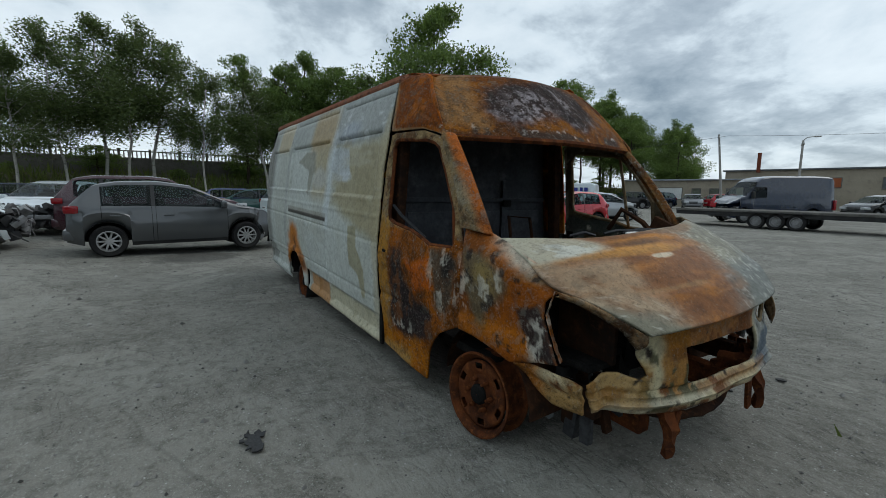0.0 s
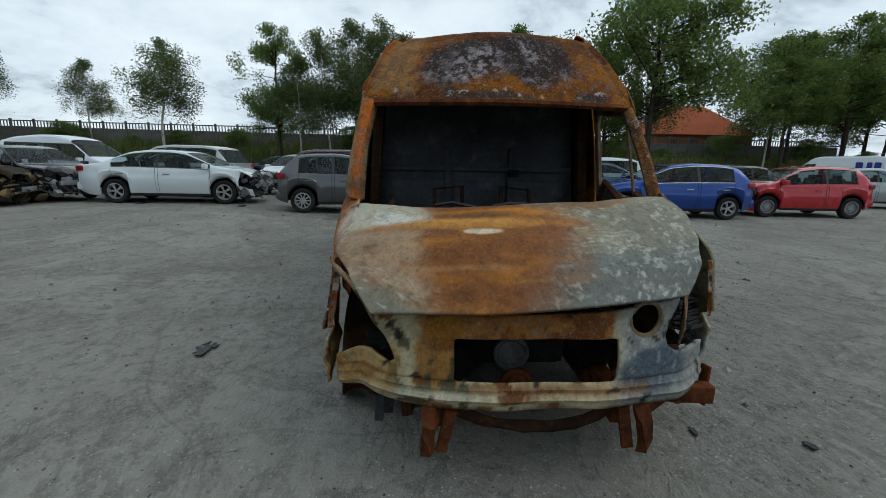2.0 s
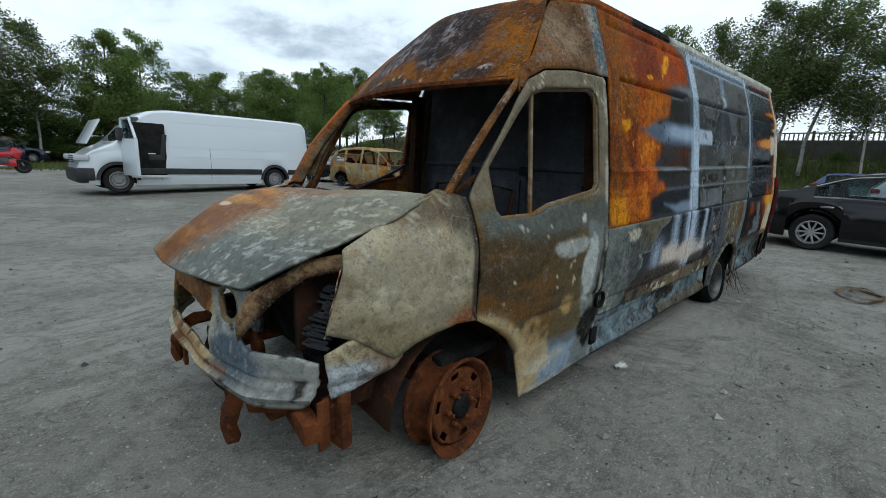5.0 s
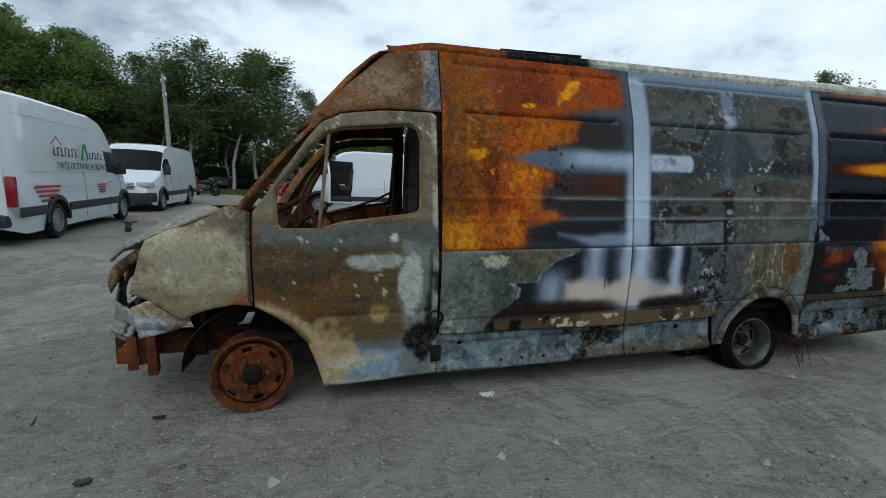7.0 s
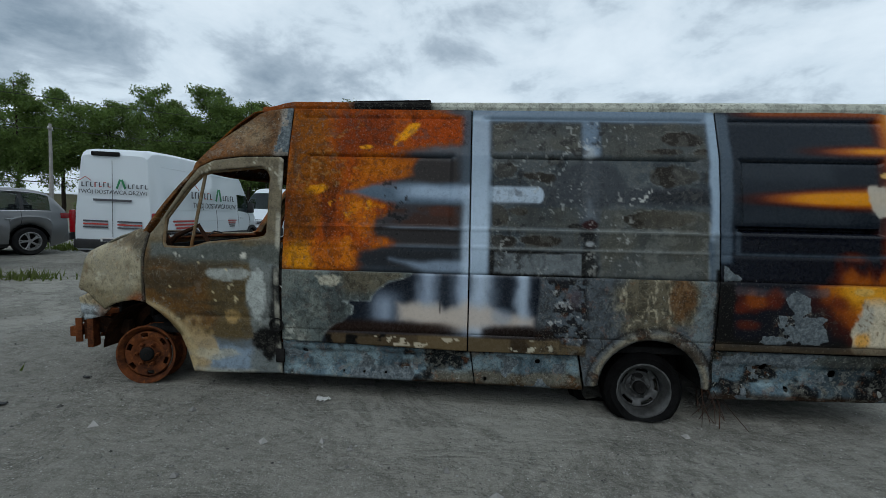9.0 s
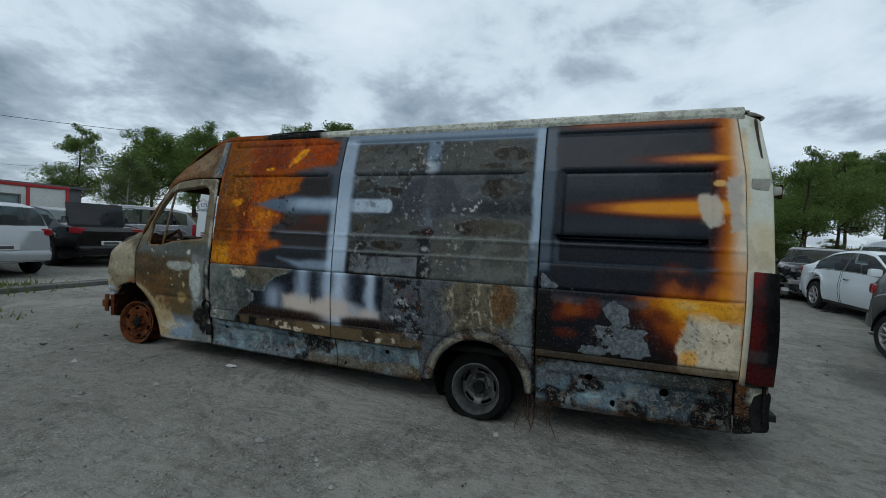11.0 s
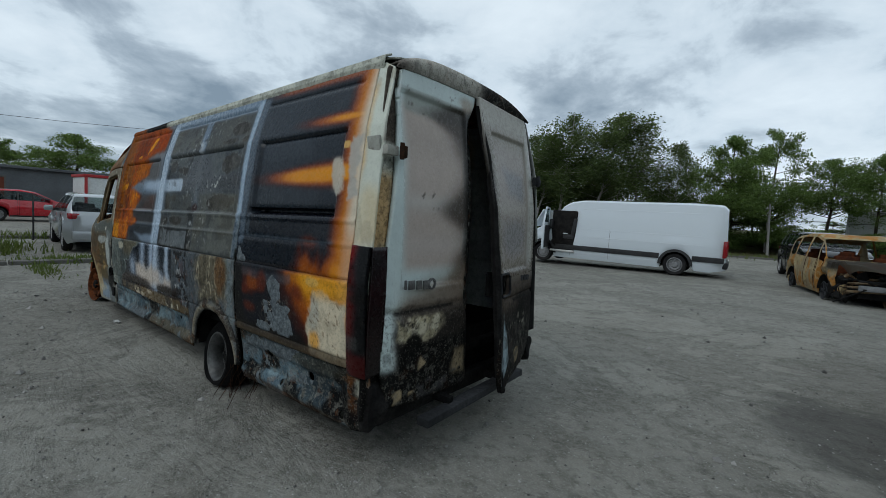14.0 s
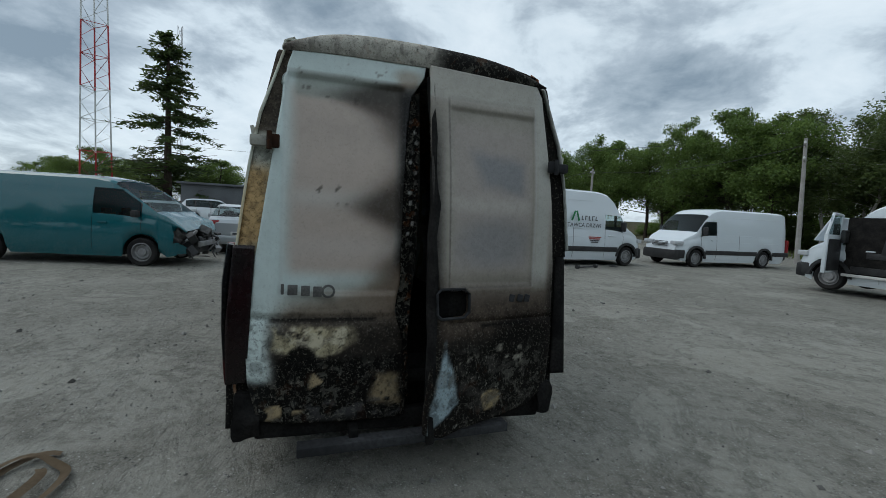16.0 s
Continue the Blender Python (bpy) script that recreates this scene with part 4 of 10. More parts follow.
def text_part(s, size, material, parent, m, label=""):
    cu = bpy.data.curves.new("lettering", "FONT")
    cu.body, cu.size, cu.extrude, cu.align_x = s, size, 0.002, "CENTER"
    tmp = bpy.data.objects.new("lettering", cu)
    scene.collection.objects.link(tmp)
    me = bpy.data.meshes.new_from_object(tmp.evaluated_get(bpy.context.evaluated_depsgraph_get()))
    bpy.data.objects.remove(tmp)
    me.materials.clear()
    me.materials.append(material)
    return share("lettering", me, parent, m, label)


def sign_van(v):
    """Lettering, logo shapes and bars on the right side and the tail of the sign van."""
    text_part("TWÓJ DOSTAWCA DRZWI", 0.20, m_bar, v, pose(1.25, -1.022, 1.36, 90, 0, 0), "dark lettering")
    text_part("TWÓJ DOSTAWCA DRZWI", 0.125, m_bar, v, pose(-1.415, 0, 1.60, 90, 0, -90), "dark lettering")

    def logo(at, k):
        """at(a, z) gives the place for a distance along and a height; k scales the row."""
        m, flat = at(0, 0)
        def block(a, z, w, h, mt, tilt=0.0):
            c, f = at(a * k, z * k)
            part("logo_shape", new_box(c, (w * k, .01, h * k) if f else (.01, w * k, h * k), Matrix.Rotation(tilt, 3, "Y" if f else "X"), .003), mt, v)
        for a, z, w, t in ((-1.06, .10, .26, -.6), (-.86, .10, .26, .6)):
            block(a, z + .06, w, .02, m_redprint, t)
        for q in range(7):
            block(-1.08 + .155 * q, -.05, .035, .17, m_bar if q != 3 else m_redprint)
            block(-1.04 + .155 * q, .03 if q % 2 else -.12, .09, .03, m_redprint if q > 3 else m_bar)
        block(.22, .0, .07, .36, m_greenprint, .35)
        block(.40, .0, .07, .36, m_greenprint, -.35)
        for q in range(5):
            block(.58 + .15 * q, -.07, .035, .15, m_bar)
            block(.62 + .15 * q, .0 if q % 2 else -.13, .08, .03, m_bar)

    logo(lambda a, z: ((1.05 + a, -1.018, 1.74 + z), True), 1.0)
    logo(lambda a, z: ((-1.412, -a, 1.83 + z), False), 0.62)
    for k in range(4):
        part("bar", new_box((-.35, -1.016, 1.02 - 0.085 * k), (0.95 - 0.13 * k, 0.012, 0.045), None), m_redprint if k < 3 else m_bar, v)
        part("bar", new_box((2.25, -1.016, 1.02 - 0.06 * k), (0.55 - 0.08 * k, 0.012, 0.03), None), m_redprint if k < 2 else m_bar, v)
    part("bar", new_box((-1.412, 0, 1.46), (.01, .85, .05), None), m_bar, v)
    for k in range(6):
        part("bar", new_box((-1.412, 0.38 if k % 2 else -0.38, 0.98 - 0.07 * (k // 2)), (0.01, 0.55, 0.035), None), m_redprint if k // 2 == 1 else m_bar, v)
    part("tail_window", new_box((-1.36, 0.18, 2.50), (0.06, 0.62, 0.10), None, 0.03), m_dark, v)
    bm = bmesh.new()
    tube(bm, [(-1.412, 0, .62), (-1.412, 0, 2.35)], 0.006, 4, False)
    part("door_gap", bm, m_dark, v)


park()


# ---- burnt panel van ----
SEC_Z = [0.0, 0.3, 0.5, 0.75, 0.97, 1.36, 1.58, 1.85, 2.2, 2.3]
SEC_Y = [0.945, 0.962, 0.985, 1.0, 1.0, 0.955, 0.93, 0.885, 0.775, 0.735]


def flank(x, z):
    """Half width of the body at a place along it and a height."""
    y = np.interp(z, SEC_Z, SEC_Y)
    f = sstep(-0.9, 0.9, x)
    y = y - 0.14 * f ** 2.0 - 0.07 * sstep(-0.75, 0.1, x) * sstep(1.0, 1.3, z) - 0.02 * sstep(-1.3, -0.2, x) * sstep(1.2, 1.9, z)
    return y - 0.02 * sstep(5.5, 5.87, -np.asarray(x, float))


def burnt_skin(name, bump=0.6):
    """Burnt sheet metal: 'tint' is the heat-stained coat, 'wear' holds peeling, gloss and blistering."""
    k = Nodes(name)
    tint, wear = k.attr("tint"), k.attr("wear")
    sp = k.n.new("ShaderNodeSeparateColor")
    k.link(wear.outputs["Color"], sp.inputs[0])
    peel, gloss, blister = sp.outputs[0], sp.outputs[1], sp.outputs[2]
    matt = k.math("SUBTRACT", 1.0, k.math("MULTIPLY", gloss, 0.9))
    n1, n2, n3, n4 = k.noise(4.2, 8, 0.58), k.noise(38, 7, 0.68), k.noise(160, 4, 0.7), k.noise(2.6, 6, 0.6)
    n5, n6 = k.noise(8.5, 5, 0.55, None, 1.2), k.noise(17, 6, 0.6, None, 0.6)
    cell = k.cells(75, "DISTANCE_TO_EDGE")
    edge = k.math("ADD", k.math("MULTIPLY", k.math("SUBTRACT", n6, 0.5), 0.9), k.math("MULTIPLY", k.math("SUBTRACT", n2, 0.5), 0.9))
    raw = k.math("ADD", peel, edge)
    m1 = k.math("MULTIPLY", k.step(raw, 0.50, 0.53), k.step(peel, 0.02, 0.12))
    rim = k.math("MULTIPLY", k.math("MULTIPLY", k.step(raw, 0.45, 0.495), k.step(raw, 0.545, 0.505)), k.step(peel, 0.05, 0.2))
    tone = tint.outputs["Color"]
    rusty = k.math("MULTIPLY", k.step(k.noise(11, 7, 0.65), 0.56, 0.62, 0.0, 0.55), k.math("MULTIPLY", matt, k.step(blister, 0.2, 0.6)))
    tone = k.mix(rusty, tone, k.mix(0.5, tone, (0.24, 0.075, 0.012)))
    base = k.mix(k.math("MULTIPLY", k.step(n6, 0.42, 0.64, 0.0, 0.62), matt), tone, k.mix(0.8, tone, (0.008, 0.007, 0.006)))
    base = k.mix(k.math("MULTIPLY", k.step(n2, 0.52, 0.70, 0.0, 0.6), matt), base, (0.012, 0.010, 0.009))
    pale = k.mix(0.42, tone, (0.46, 0.45, 0.38))
    line = k.math("MULTIPLY", k.step(k.math("ABSOLUTE", k.math("SUBTRACT", n5, 0.5)), 0.022, 0.006), k.step(n2, 0.42, 0.56))
    base = k.mix(k.math("MULTIPLY", k.math("MULTIPLY", blister, line), 0.75), base, pale)
    base = k.mix(k.math("MULTIPLY", k.math("MULTIPLY", blister, k.step(n4, 0.46, 0.60)), k.step(n6, 0.53, 0.58, 0.0, 0.85)), base, pale)
    base = k.mix(k.math("MULTIPLY", blister, k.step(cell, 0.05, 0.012, 0.0, 0.45)), base, (0.012, 0.011, 0.010))
    base = k.mix(k.math("MULTIPLY", k.math("MULTIPLY", blister, k.step(n1, 0.50, 0.60)), k.step(n2, 0.60, 0.65)), base, (0.50, 0.49, 0.43))
    ash = k.mix(k.step(n2, 0.38, 0.66), (0.075, 0.092, 0.102), (0.175, 0.20, 0.21))
    ash = k.mix(k.step(n6, 0.5, 0.68, 0, 0.7), ash, (0.05, 0.06, 0.065))
    ash = k.mix(k.step(n3, 0.55, 0.7, 0, 0.5), ash, (0.035, 0.035, 0.035))
    c = k.mix(m1, base, ash)
    c = k.mix(k.math("MULTIPLY", k.math("MULTIPLY", rim, k.step(n2, 0.44, 0.54)), 0.6), c, (0.42, 0.42, 0.39))
    fine, dry = k.noise(72, 4, 0.72), k.math("SUBTRACT", 1.0, k.math("MULTIPLY", gloss, 0.8))
    c = k.mix(k.math("MULTIPLY", k.step(fine, 0.54, 0.66, 0.0, 0.5), dry), c, (0.012, 0.011, 0.010))
    c = k.mix(k.math("MULTIPLY", k.step(fine, 0.45, 0.33, 0.0, 0.26), dry), c, k.mix(0.5, c, (0.62, 0.58, 0.48)))
    rough = k.math("SUBTRACT", k.step(n2, 0.2, 0.8, 0.7, 0.9), k.math("MULTIPLY", k.math("MULTIPLY", gloss, k.math("SUBTRACT", 1.0, m1)), 0.55))
    h = k.math("ADD", k.math("MULTIPLY", raw, k.step(peel, 0.02, 0.12)), k.math("MULTIPLY", k.math("ADD", n2, n6), k.math("ADD", k.math("MULTIPLY", blister, 0.9), 0.15)))
    nrm = k.bump(n3, 0.12, 0.002, k.bump(h, bump, 0.004))
    k.link(k.math("ADD", k.math("MULTIPLY", gloss, 0.12), 0.08), k.b.inputs["Specular IOR Level"])
    return k.done(c, rough, nrm, 0.0)


m_skin = burnt_skin("burnt_sheet_metal")

SOOT = (0.010, 0.010, 0.011)


class Coat:
    """Layers of stain and some painted highlights over a panel: colours laid with soft or ragged masks."""

    def __init__(self, u, v, base, seed=0.0):
        self.u, self.v, self.seed = u, v, seed
        self.c = np.tile(np.array(base, float), (len(u), 1))
        self.w = np.zeros((len(u), 3))
        self.k = 0
        self.speck(0.12, 3.0)

    def n(self, s=3.0, o=5, su=1.0, sv=1.0):
        self.k += 1
        return frac_noise(self.u * s * su, self.v * s * sv, self.seed + self.k * 0.71, o)

    def speck(self, amt, s):
        self.c *= (1 + amt * 2 * (self.n(s) - 0.5))[:, None]

    def lay(self, col, mask):
        m = np.clip(mask, 0, 1)[:, None]
        self.c = self.c * (1 - m) + np.array(col, float) * m
        return self

    def area(self, u0, u1, v0, v1, soft=0.05, rag=0.0, s=4.0, su=1.0, sv=1.0):
        u, v = self.u, self.v
        if rag:
            u = u + rag * 2 * (self.n(s, 5, su, sv) - 0.5)
            v = v + rag * 2 * (self.n(s, 5, su, sv) - 0.5)
        return sstep(u0 - soft, u0 + soft, u) * (1 - sstep(u1 - soft, u1 + soft, u)) * sstep(v0 - soft, v0 + soft, v) * (1 - sstep(v1 - soft, v1 + soft, v))

    def blob(self, u0, v0, ru, rv, soft=0.3, rag=0.35, s=4.0):
        d = np.sqrt(((self.u - u0) / ru) ** 2 + ((self.v - v0) / rv) ** 2) + rag * 2 * (self.n(s) - 0.5)
        return 1 - sstep(1 - soft, 1 + soft, d)

    def poly(self, pts, soft=0.02, rag=0.0, s=5.0, su=1.0, sv=1.0):
        """Mask of a closed outline with soft or ragged edges."""
        u, v = self.u, self.v
        d = np.full(u.shape, 9.0)
        for (x1, y1), (x2, y2) in zip(pts, pts[1:] + pts[:1]):
            t = np.clip(((u - x1) * (x2 - x1) + (v - y1) * (y2 - y1)) / ((x2 - x1) ** 2 + (y2 - y1) ** 2), 0, 1)
            d = np.minimum(d, np.hypot(u - x1 - t * (x2 - x1), v - y1 - t * (y2 - y1)))
        d = np.where(in_poly(pts, u, v), d, -d)
        if rag:
            d = d + rag * 2 * (self.n(s, 6, su, sv) - 0.5)
        return sstep(-soft, soft, d)

    def soften(self, sat, gain=1.0):
        lum = (self.c @ np.array([0.3, 0.6, 0.1]))[:, None]
        self.c = (lum + (self.c - lum) * sat) * gain
        return self

    def wear(self, ch, mask):
        if ch == 0:
            # coverage of flaked-off paint: whole ragged islands, not specks
            n = self.n(2.6, 7)
            rank = np.empty(len(n))
            rank[np.argsort(n)] = np.linspace(0, 1, len(n))
            mask = 0.95 * sstep(-0.025, 0.025, np.clip(mask, 0, 1) * 1.06 - 0.03 - rank)
        self.w[:, ch] = np.maximum(self.w[:, ch], np.clip(mask, 0, 1))
        return self


def in_poly(poly, u, v):
    inside = np.zeros(u.shape, bool)
    n = len(poly)
    for i in range(n):
        (x1, y1), (x2, y2) = poly[i], poly[(i + 1) % n]
        if y1 == y2:
            continue
        hit = ((y1 > v) != (y2 > v)) & (u < (x2 - x1) * (v - y1) / (y2 - y1) + x1)
        inside ^= hit
    return inside


def skin(name, parent, outline, surf, coat, holes=(), res=0.02, thick=0.012, label="", material=None, flip=False):
    """A sheet cut to an outline in (u, v), with holes, laid on a surface and stained by coat."""
    us, vs = [p[0] for p in outline], [p[1] for p in outline]
    nu, nv = max(2, int((max(us) - min(us)) / res + 1)), max(2, int((max(vs) - min(vs)) / res + 1))
    gu, gv = np.linspace(min(us), max(us), nu + 1), np.linspace(min(vs), max(vs), nv + 1)
    cu, cv = np.meshgrid((gu[1:] + gu[:-1]) / 2, (gv[1:] + gv[:-1]) / 2)
    keep = in_poly(outline, cu, cv)
    for h in holes:
        keep &= ~in_poly(h, cu, cv)
    U, V = np.meshgrid(gu, gv)
    cnt = np.zeros(U.shape, int)
    for a, b in ((0, 0), (0, 1), (1, 0), (1, 1)):
        cnt[a:a + nv, b:b + nu] += keep
    used, border = cnt > 0, (cnt > 0) & (cnt < 4)
    bu, bv = U[border], V[border]
    best, su, sv = np.full(bu.shape, 1e9), bu.copy(), bv.copy()
    for poly in (outline, *holes):
        for i in range(len(poly)):
            (x1, y1), (x2, y2) = poly[i], poly[(i + 1) % len(poly)]
            L = (x2 - x1) ** 2 + (y2 - y1) ** 2
            if L < 1e-12:
                continue
            t = np.clip(((bu - x1) * (x2 - x1) + (bv - y1) * (y2 - y1)) / L, 0, 1)
            px, py = x1 + t * (x2 - x1), y1 + t * (y2 - y1)
            d = np.hypot(bu - px, bv - py)
            m = d < best
            best[m], su[m], sv[m] = d[m], px[m], py[m]
    ok = best < res * 1.3
    bu[ok], bv[ok] = su[ok], sv[ok]
    U, V = U.copy(), V.copy()
    U[border], V[border] = bu, bv
    ids = -np.ones(U.shape, int)
    ids[used] = np.arange(used.sum())
    u, v = U[used], V[used]
    P = np.stack(surf(u, v), 1)
    jj, ii = np.nonzero(keep)
    F = np.stack([ids[jj, ii], ids[jj, ii + 1], ids[jj + 1, ii + 1], ids[jj + 1, ii]], 1)
    if flip:
        F = F[:, ::-1]
    ob = mesh_ob(name, P.tolist(), F.tolist(), material or m_skin, parent, label, True, 50)
    if coat is not None:
        c = coat(u, v)
        lum = c.c @ np.array([0.3, 0.6, 0.1])
        deep = lum[:, None] + (c.c - lum[:, None]) * 1.18
        deep = deep * np.clip((lum / 0.185) ** 0.72, 0.15, 1.3)[:, None]
        warm = np.clip((c.c[:, 0] - c.c[:, 2]) / np.maximum(c.c[:, 0], 1e-4), 0, 1)
        deep[:, 1] *= 1 - 0.17 * warm ** 2
        for key, arr in (("tint", np.clip(deep, 0.003, 0.9)), ("wear", c.w)):
            at = ob.data.attributes.new(key, "FLOAT_COLOR", "POINT")
            at.data.foreach_set("color", np.concatenate([arr, np.ones((len(u), 1))], 1).ravel())
    if thick:
        s = ob.modifiers.new("sheet", "SOLIDIFY")
        s.thickness, s.offset = thick, -1.0
    return ob


def stain(ob, coat):
    """Gives a finished mesh the burnt coat by its place along and up the body."""
    co = np.empty(len(ob.data.vertices) * 3)
    ob.data.vertices.foreach_get("co", co)
    co = co.reshape(-1, 3)
    c = coat(co[:, 0] + co[:, 1] * 0.37, co[:, 2])
    for key, arr in (("tint", np.clip(c.c, 0.003, 0.9)), ("wear", c.w)):
        at = ob.data.attributes.new(key, "FLOAT_COLOR", "POINT")
        at.data.foreach_set("color", np.concatenate([arr, np.ones((len(co), 1))], 1).ravel())


def coat_pillar(u, v):
    c = Coat(u, v, (0.17, 0.068, 0.018), 80)
    c.lay((0.24, 0.15, 0.06), sstep(.50, .58, c.n(8)) * 0.6).lay((0.05, 0.025, 0.012), sstep(.54, .62, c.n(11)) * 0.7)
    c.wear(2, 0.7 + 0 * u)
    return c


def coat_rpillar(u, v):
    c = Coat(u, v, (0.27, 0.20, 0.105), 81)
    line = np.interp(v, [1.15, 1.44, 1.745], [-.03 - .317, -.239 - .314, -.505 - .299])
    c.lay((0.17, 0.10, 0.045), sstep(.50, .60, c.n(9)) * 0.6).lay((0.34, 0.29, 0.19), sstep(.52, .60, c.n(6)) * 0.6)
    c.lay((0.40, 0.10, 0.010), sstep(-.045, -.012, u - line + .02 * (c.n(7) - .5)) * 0.95).lay((0.05, 0.025, 0.012), sstep(.57, .63, c.n(13)) * 0.5)
    c.wear(2, 0.45 + 0 * u)
    return c


def groove(z, x, z0, x0, x1, depth=0.014, w=0.016):
    """A pressed line along the flank."""
    return -depth * np.exp(-((z - z0) / w) ** 2) * sstep(x0 - 0.03, x0 + 0.01, x) * (1 - sstep(x1 - 0.01, x1 + 0.03, x))


def swage(z, x, z0, z1, x0, x1, depth=0.016, e=0.02):
    """A shallow pressed field."""
    return -depth * sstep(z0 - e, z0 + e, z) * (1 - sstep(z1 - e, z1 + e, z)) * sstep(x0 - e, x0 + e, x) * (1 - sstep(x1 - e, x1 + e, x))


def side_surf(sgn, relief=None, dent=0.004):
    def f(u, v):
        y = flank(u, v) - (0.045 * sstep(-0.5, 0.8, u) ** 2 if sgn > 0 else -0.045 * sstep(.30, .60, u) * sstep(1.0, .66, v))
        y = y + dent * 2 * (frac_noise(u * 3, v * 3, 5.5 + sgn, 3) - 0.5)
        if relief:
            y = y + relief(u, v)
        return u, sgn * y, v
    return f


def arc(cx, cz, r, a0, a1, n=14, rz=None):
    return [(cx + r * math.cos(radians(a0 + (a1 - a0) * i / n)), cz + (rz or r) * math.sin(radians(a0 + (a1 - a0) * i / n))) for i in range(n + 1)]


DOOR_WIN = [(-.20, 1.10), (-.17, 1.14), (-.165, 1.33), (-.355, 1.57), (-.46, 1.675), (-.55, 1.705), (-.96, 1.745), (-1.01, 1.72), (-1.035, 1.66), (-1.03, 1.24), (-1.005, 1.20), (-.95, 1.187), (-.545, 1.14), (-.414, 1.10)]
DOOR = [(-.045, .665), (-.045, 1.20), (-.36, 1.635), (-.44, 1.73), (-.56, 1.785), (-.80, 1.815), (-1.10, 1.82), (-1.128, 1.80), (-1.135, .14), (-.78, .128), (-.42, .122), (-.385, .26), (-.33, .42), (-.25, .52), (-.165, .59)]
FENDER = [(-.035, .67), (-.035, 1.20), (.09, 1.235), (.30, 1.145), (.53, 1.035), (.56, .93), (.59, .84), (.62, .745), (.52, .70), (.43, .64), (.355, .585), (.27, .63), (.178, .658), (.07, .677)]
RFENDER = [(-.135, .615), (-.135, 1.06), (-.185, 1.205), (-.04, 1.165), (.10, 1.125), (.30, 1.055), (.49, .965), (.445, .90), (.45, .83), (.50, .74), (.57, .645), (.45, .615), (.34, .57), (.25, .545), (.14, .575), (.0, .605)]
RDOOR_WIN = [(-.265, 1.062), (-.245, 1.085), (-.33, 1.30), (-.45, 1.52), (-.545, 1.665), (-.60, 1.70), (-.70, 1.725), (-1.10, 1.755), (-1.145, 1.735), (-1.155, 1.69), (-1.125, 1.22), (-1.10, 1.165), (-1.03, 1.145), (-.75, 1.115), (-.62, 1.085), (-.50, 1.05)]
RCABDOOR = [(-.148, .615), (-.145, 1.06), (-.175, 1.10), (-.245, 1.21), (-.30, 1.39), (-.42, 1.605), (-.51, 1.705), (-.57, 1.745), (-.74, 1.79), (-1.16, 1.805), (-1.225, 1.79), (-1.235, 1.40), (-1.235, .16), (-.82, .125), (-.55, .118), (-.508, .33), (-.44, .43), (-.36, .508), (-.25, .565)]
BUMPSIDE = [(.26, .552), (.36, .578), (.497, .592), (.62, .594), (.69, .584), (.695, .456), (.60, .445), (.529, .44), (.44, .465), (.37, .50), (.31, .53)]
BUMPSIDE_L = [(.30, .595), (.36, .545), (.46, .50), (.60, .47), (.625, .66), (.52, .705)]
CAPSIDE = [(-.37, 1.655), (-.40, 1.76), (-.62, 1.985), (-.84, 2.19), (-.93, 2.215), (-1.16, 2.215), (-1.16, 1.83), (-.80, 1.825), (-.56, 1.795), (-.445, 1.74)]
RPAN1 = [(-1.255, .38), (-1.265, 1.80), (-1.345, 2.21), (-2.615, 2.21), (-2.575, .375)]
RROCK1 = [(-1.25, .125), (-1.25, .37), (-2.60, .362), (-2.635, .115)]
PAN1 = [(-1.149, .415), (-1.166, 1.8), (-1.17, 2.21), (-2.565, 2.21), (-2.575, .375)]
PAN2 = [(-2.585, .375), (-2.575, 2.21), (-4.378, 2.21), (-4.383, .44), (-4.40, .16)] + arc(-3.945, .135, .385, 178, 2) + [(-3.47, .13), (-3.42, .375)]
PAN3 = [(-4.393, .455), (-4.388, 2.21), (-5.655, 2.225), (-5.695, 1.8), (-5.712, 1.2), (-5.70, .46)]
RPOST = [(-5.705, .42), (-5.717, 1.2), (-5.70, 1.8), (-5.662, 2.225), (-5.70, 2.235), (-5.79, 2.19), (-5.85, 1.75), (-5.868, 1.19), (-5.74, 1.17), (-5.73, .42)]
POST = [(-5.705, .42), (-5.717, 1.2), (-5.70, 1.8), (-5.662, 2.225), (-5.70, 2.235), (-5.79, 2.19), (-5.85, 1.75), (-5.868, 1.19), (-5.87, .42)]
ROCK1 = [(-1.14, .125), (-1.14, .405), (-2.60, .362), (-2.635, .115)]
ROCK2 = [(-2.645, .115), (-2.61, .362), (-3.415, .362), (-3.46, .10)]
ROCK3 = [(-4.405, .065), (-4.39, .44), (-5.68, .44), (-5.69, .09)]


def panel_relief(x0, x1, slot=False):
    def f(x, z):
        d = groove(z, x, 2.14, x1 + 0.10, x0 - 0.09) + groove(z, x, 1.842, x1 + 0.13, x0 - 0.14)
        d = d + swage(z, x, 1.31, 1.842, x1 + 0.14, x0 - 0.15, 0.018, 0.013) + 0.007 * np.exp(-((z - 1.30) / 0.012) ** 2) + 0.006 * np.exp(-((z - 1.165) / 0.012) ** 2)
        d = d - 0.012 * np.exp(-((z - 0.965) / 0.009) ** 2) - 0.010 * np.exp(-((z - 0.505) / 0.010) ** 2)
        if slot:
            d = d - 0.075 * sstep(1.318, 1.326, z) * (1 - sstep(1.364, 1.374, z)) * sstep(x1 + 0.16, x1 + 0.175, x) * (1 - sstep(x0 - 0.125, x0 - 0.11, x))
            d = d - 0.010 * np.exp(-((z - 1.16) / 0.014) ** 2) * sstep(x1 + 0.12, x1 + 0.2, x)
        return d
    return f


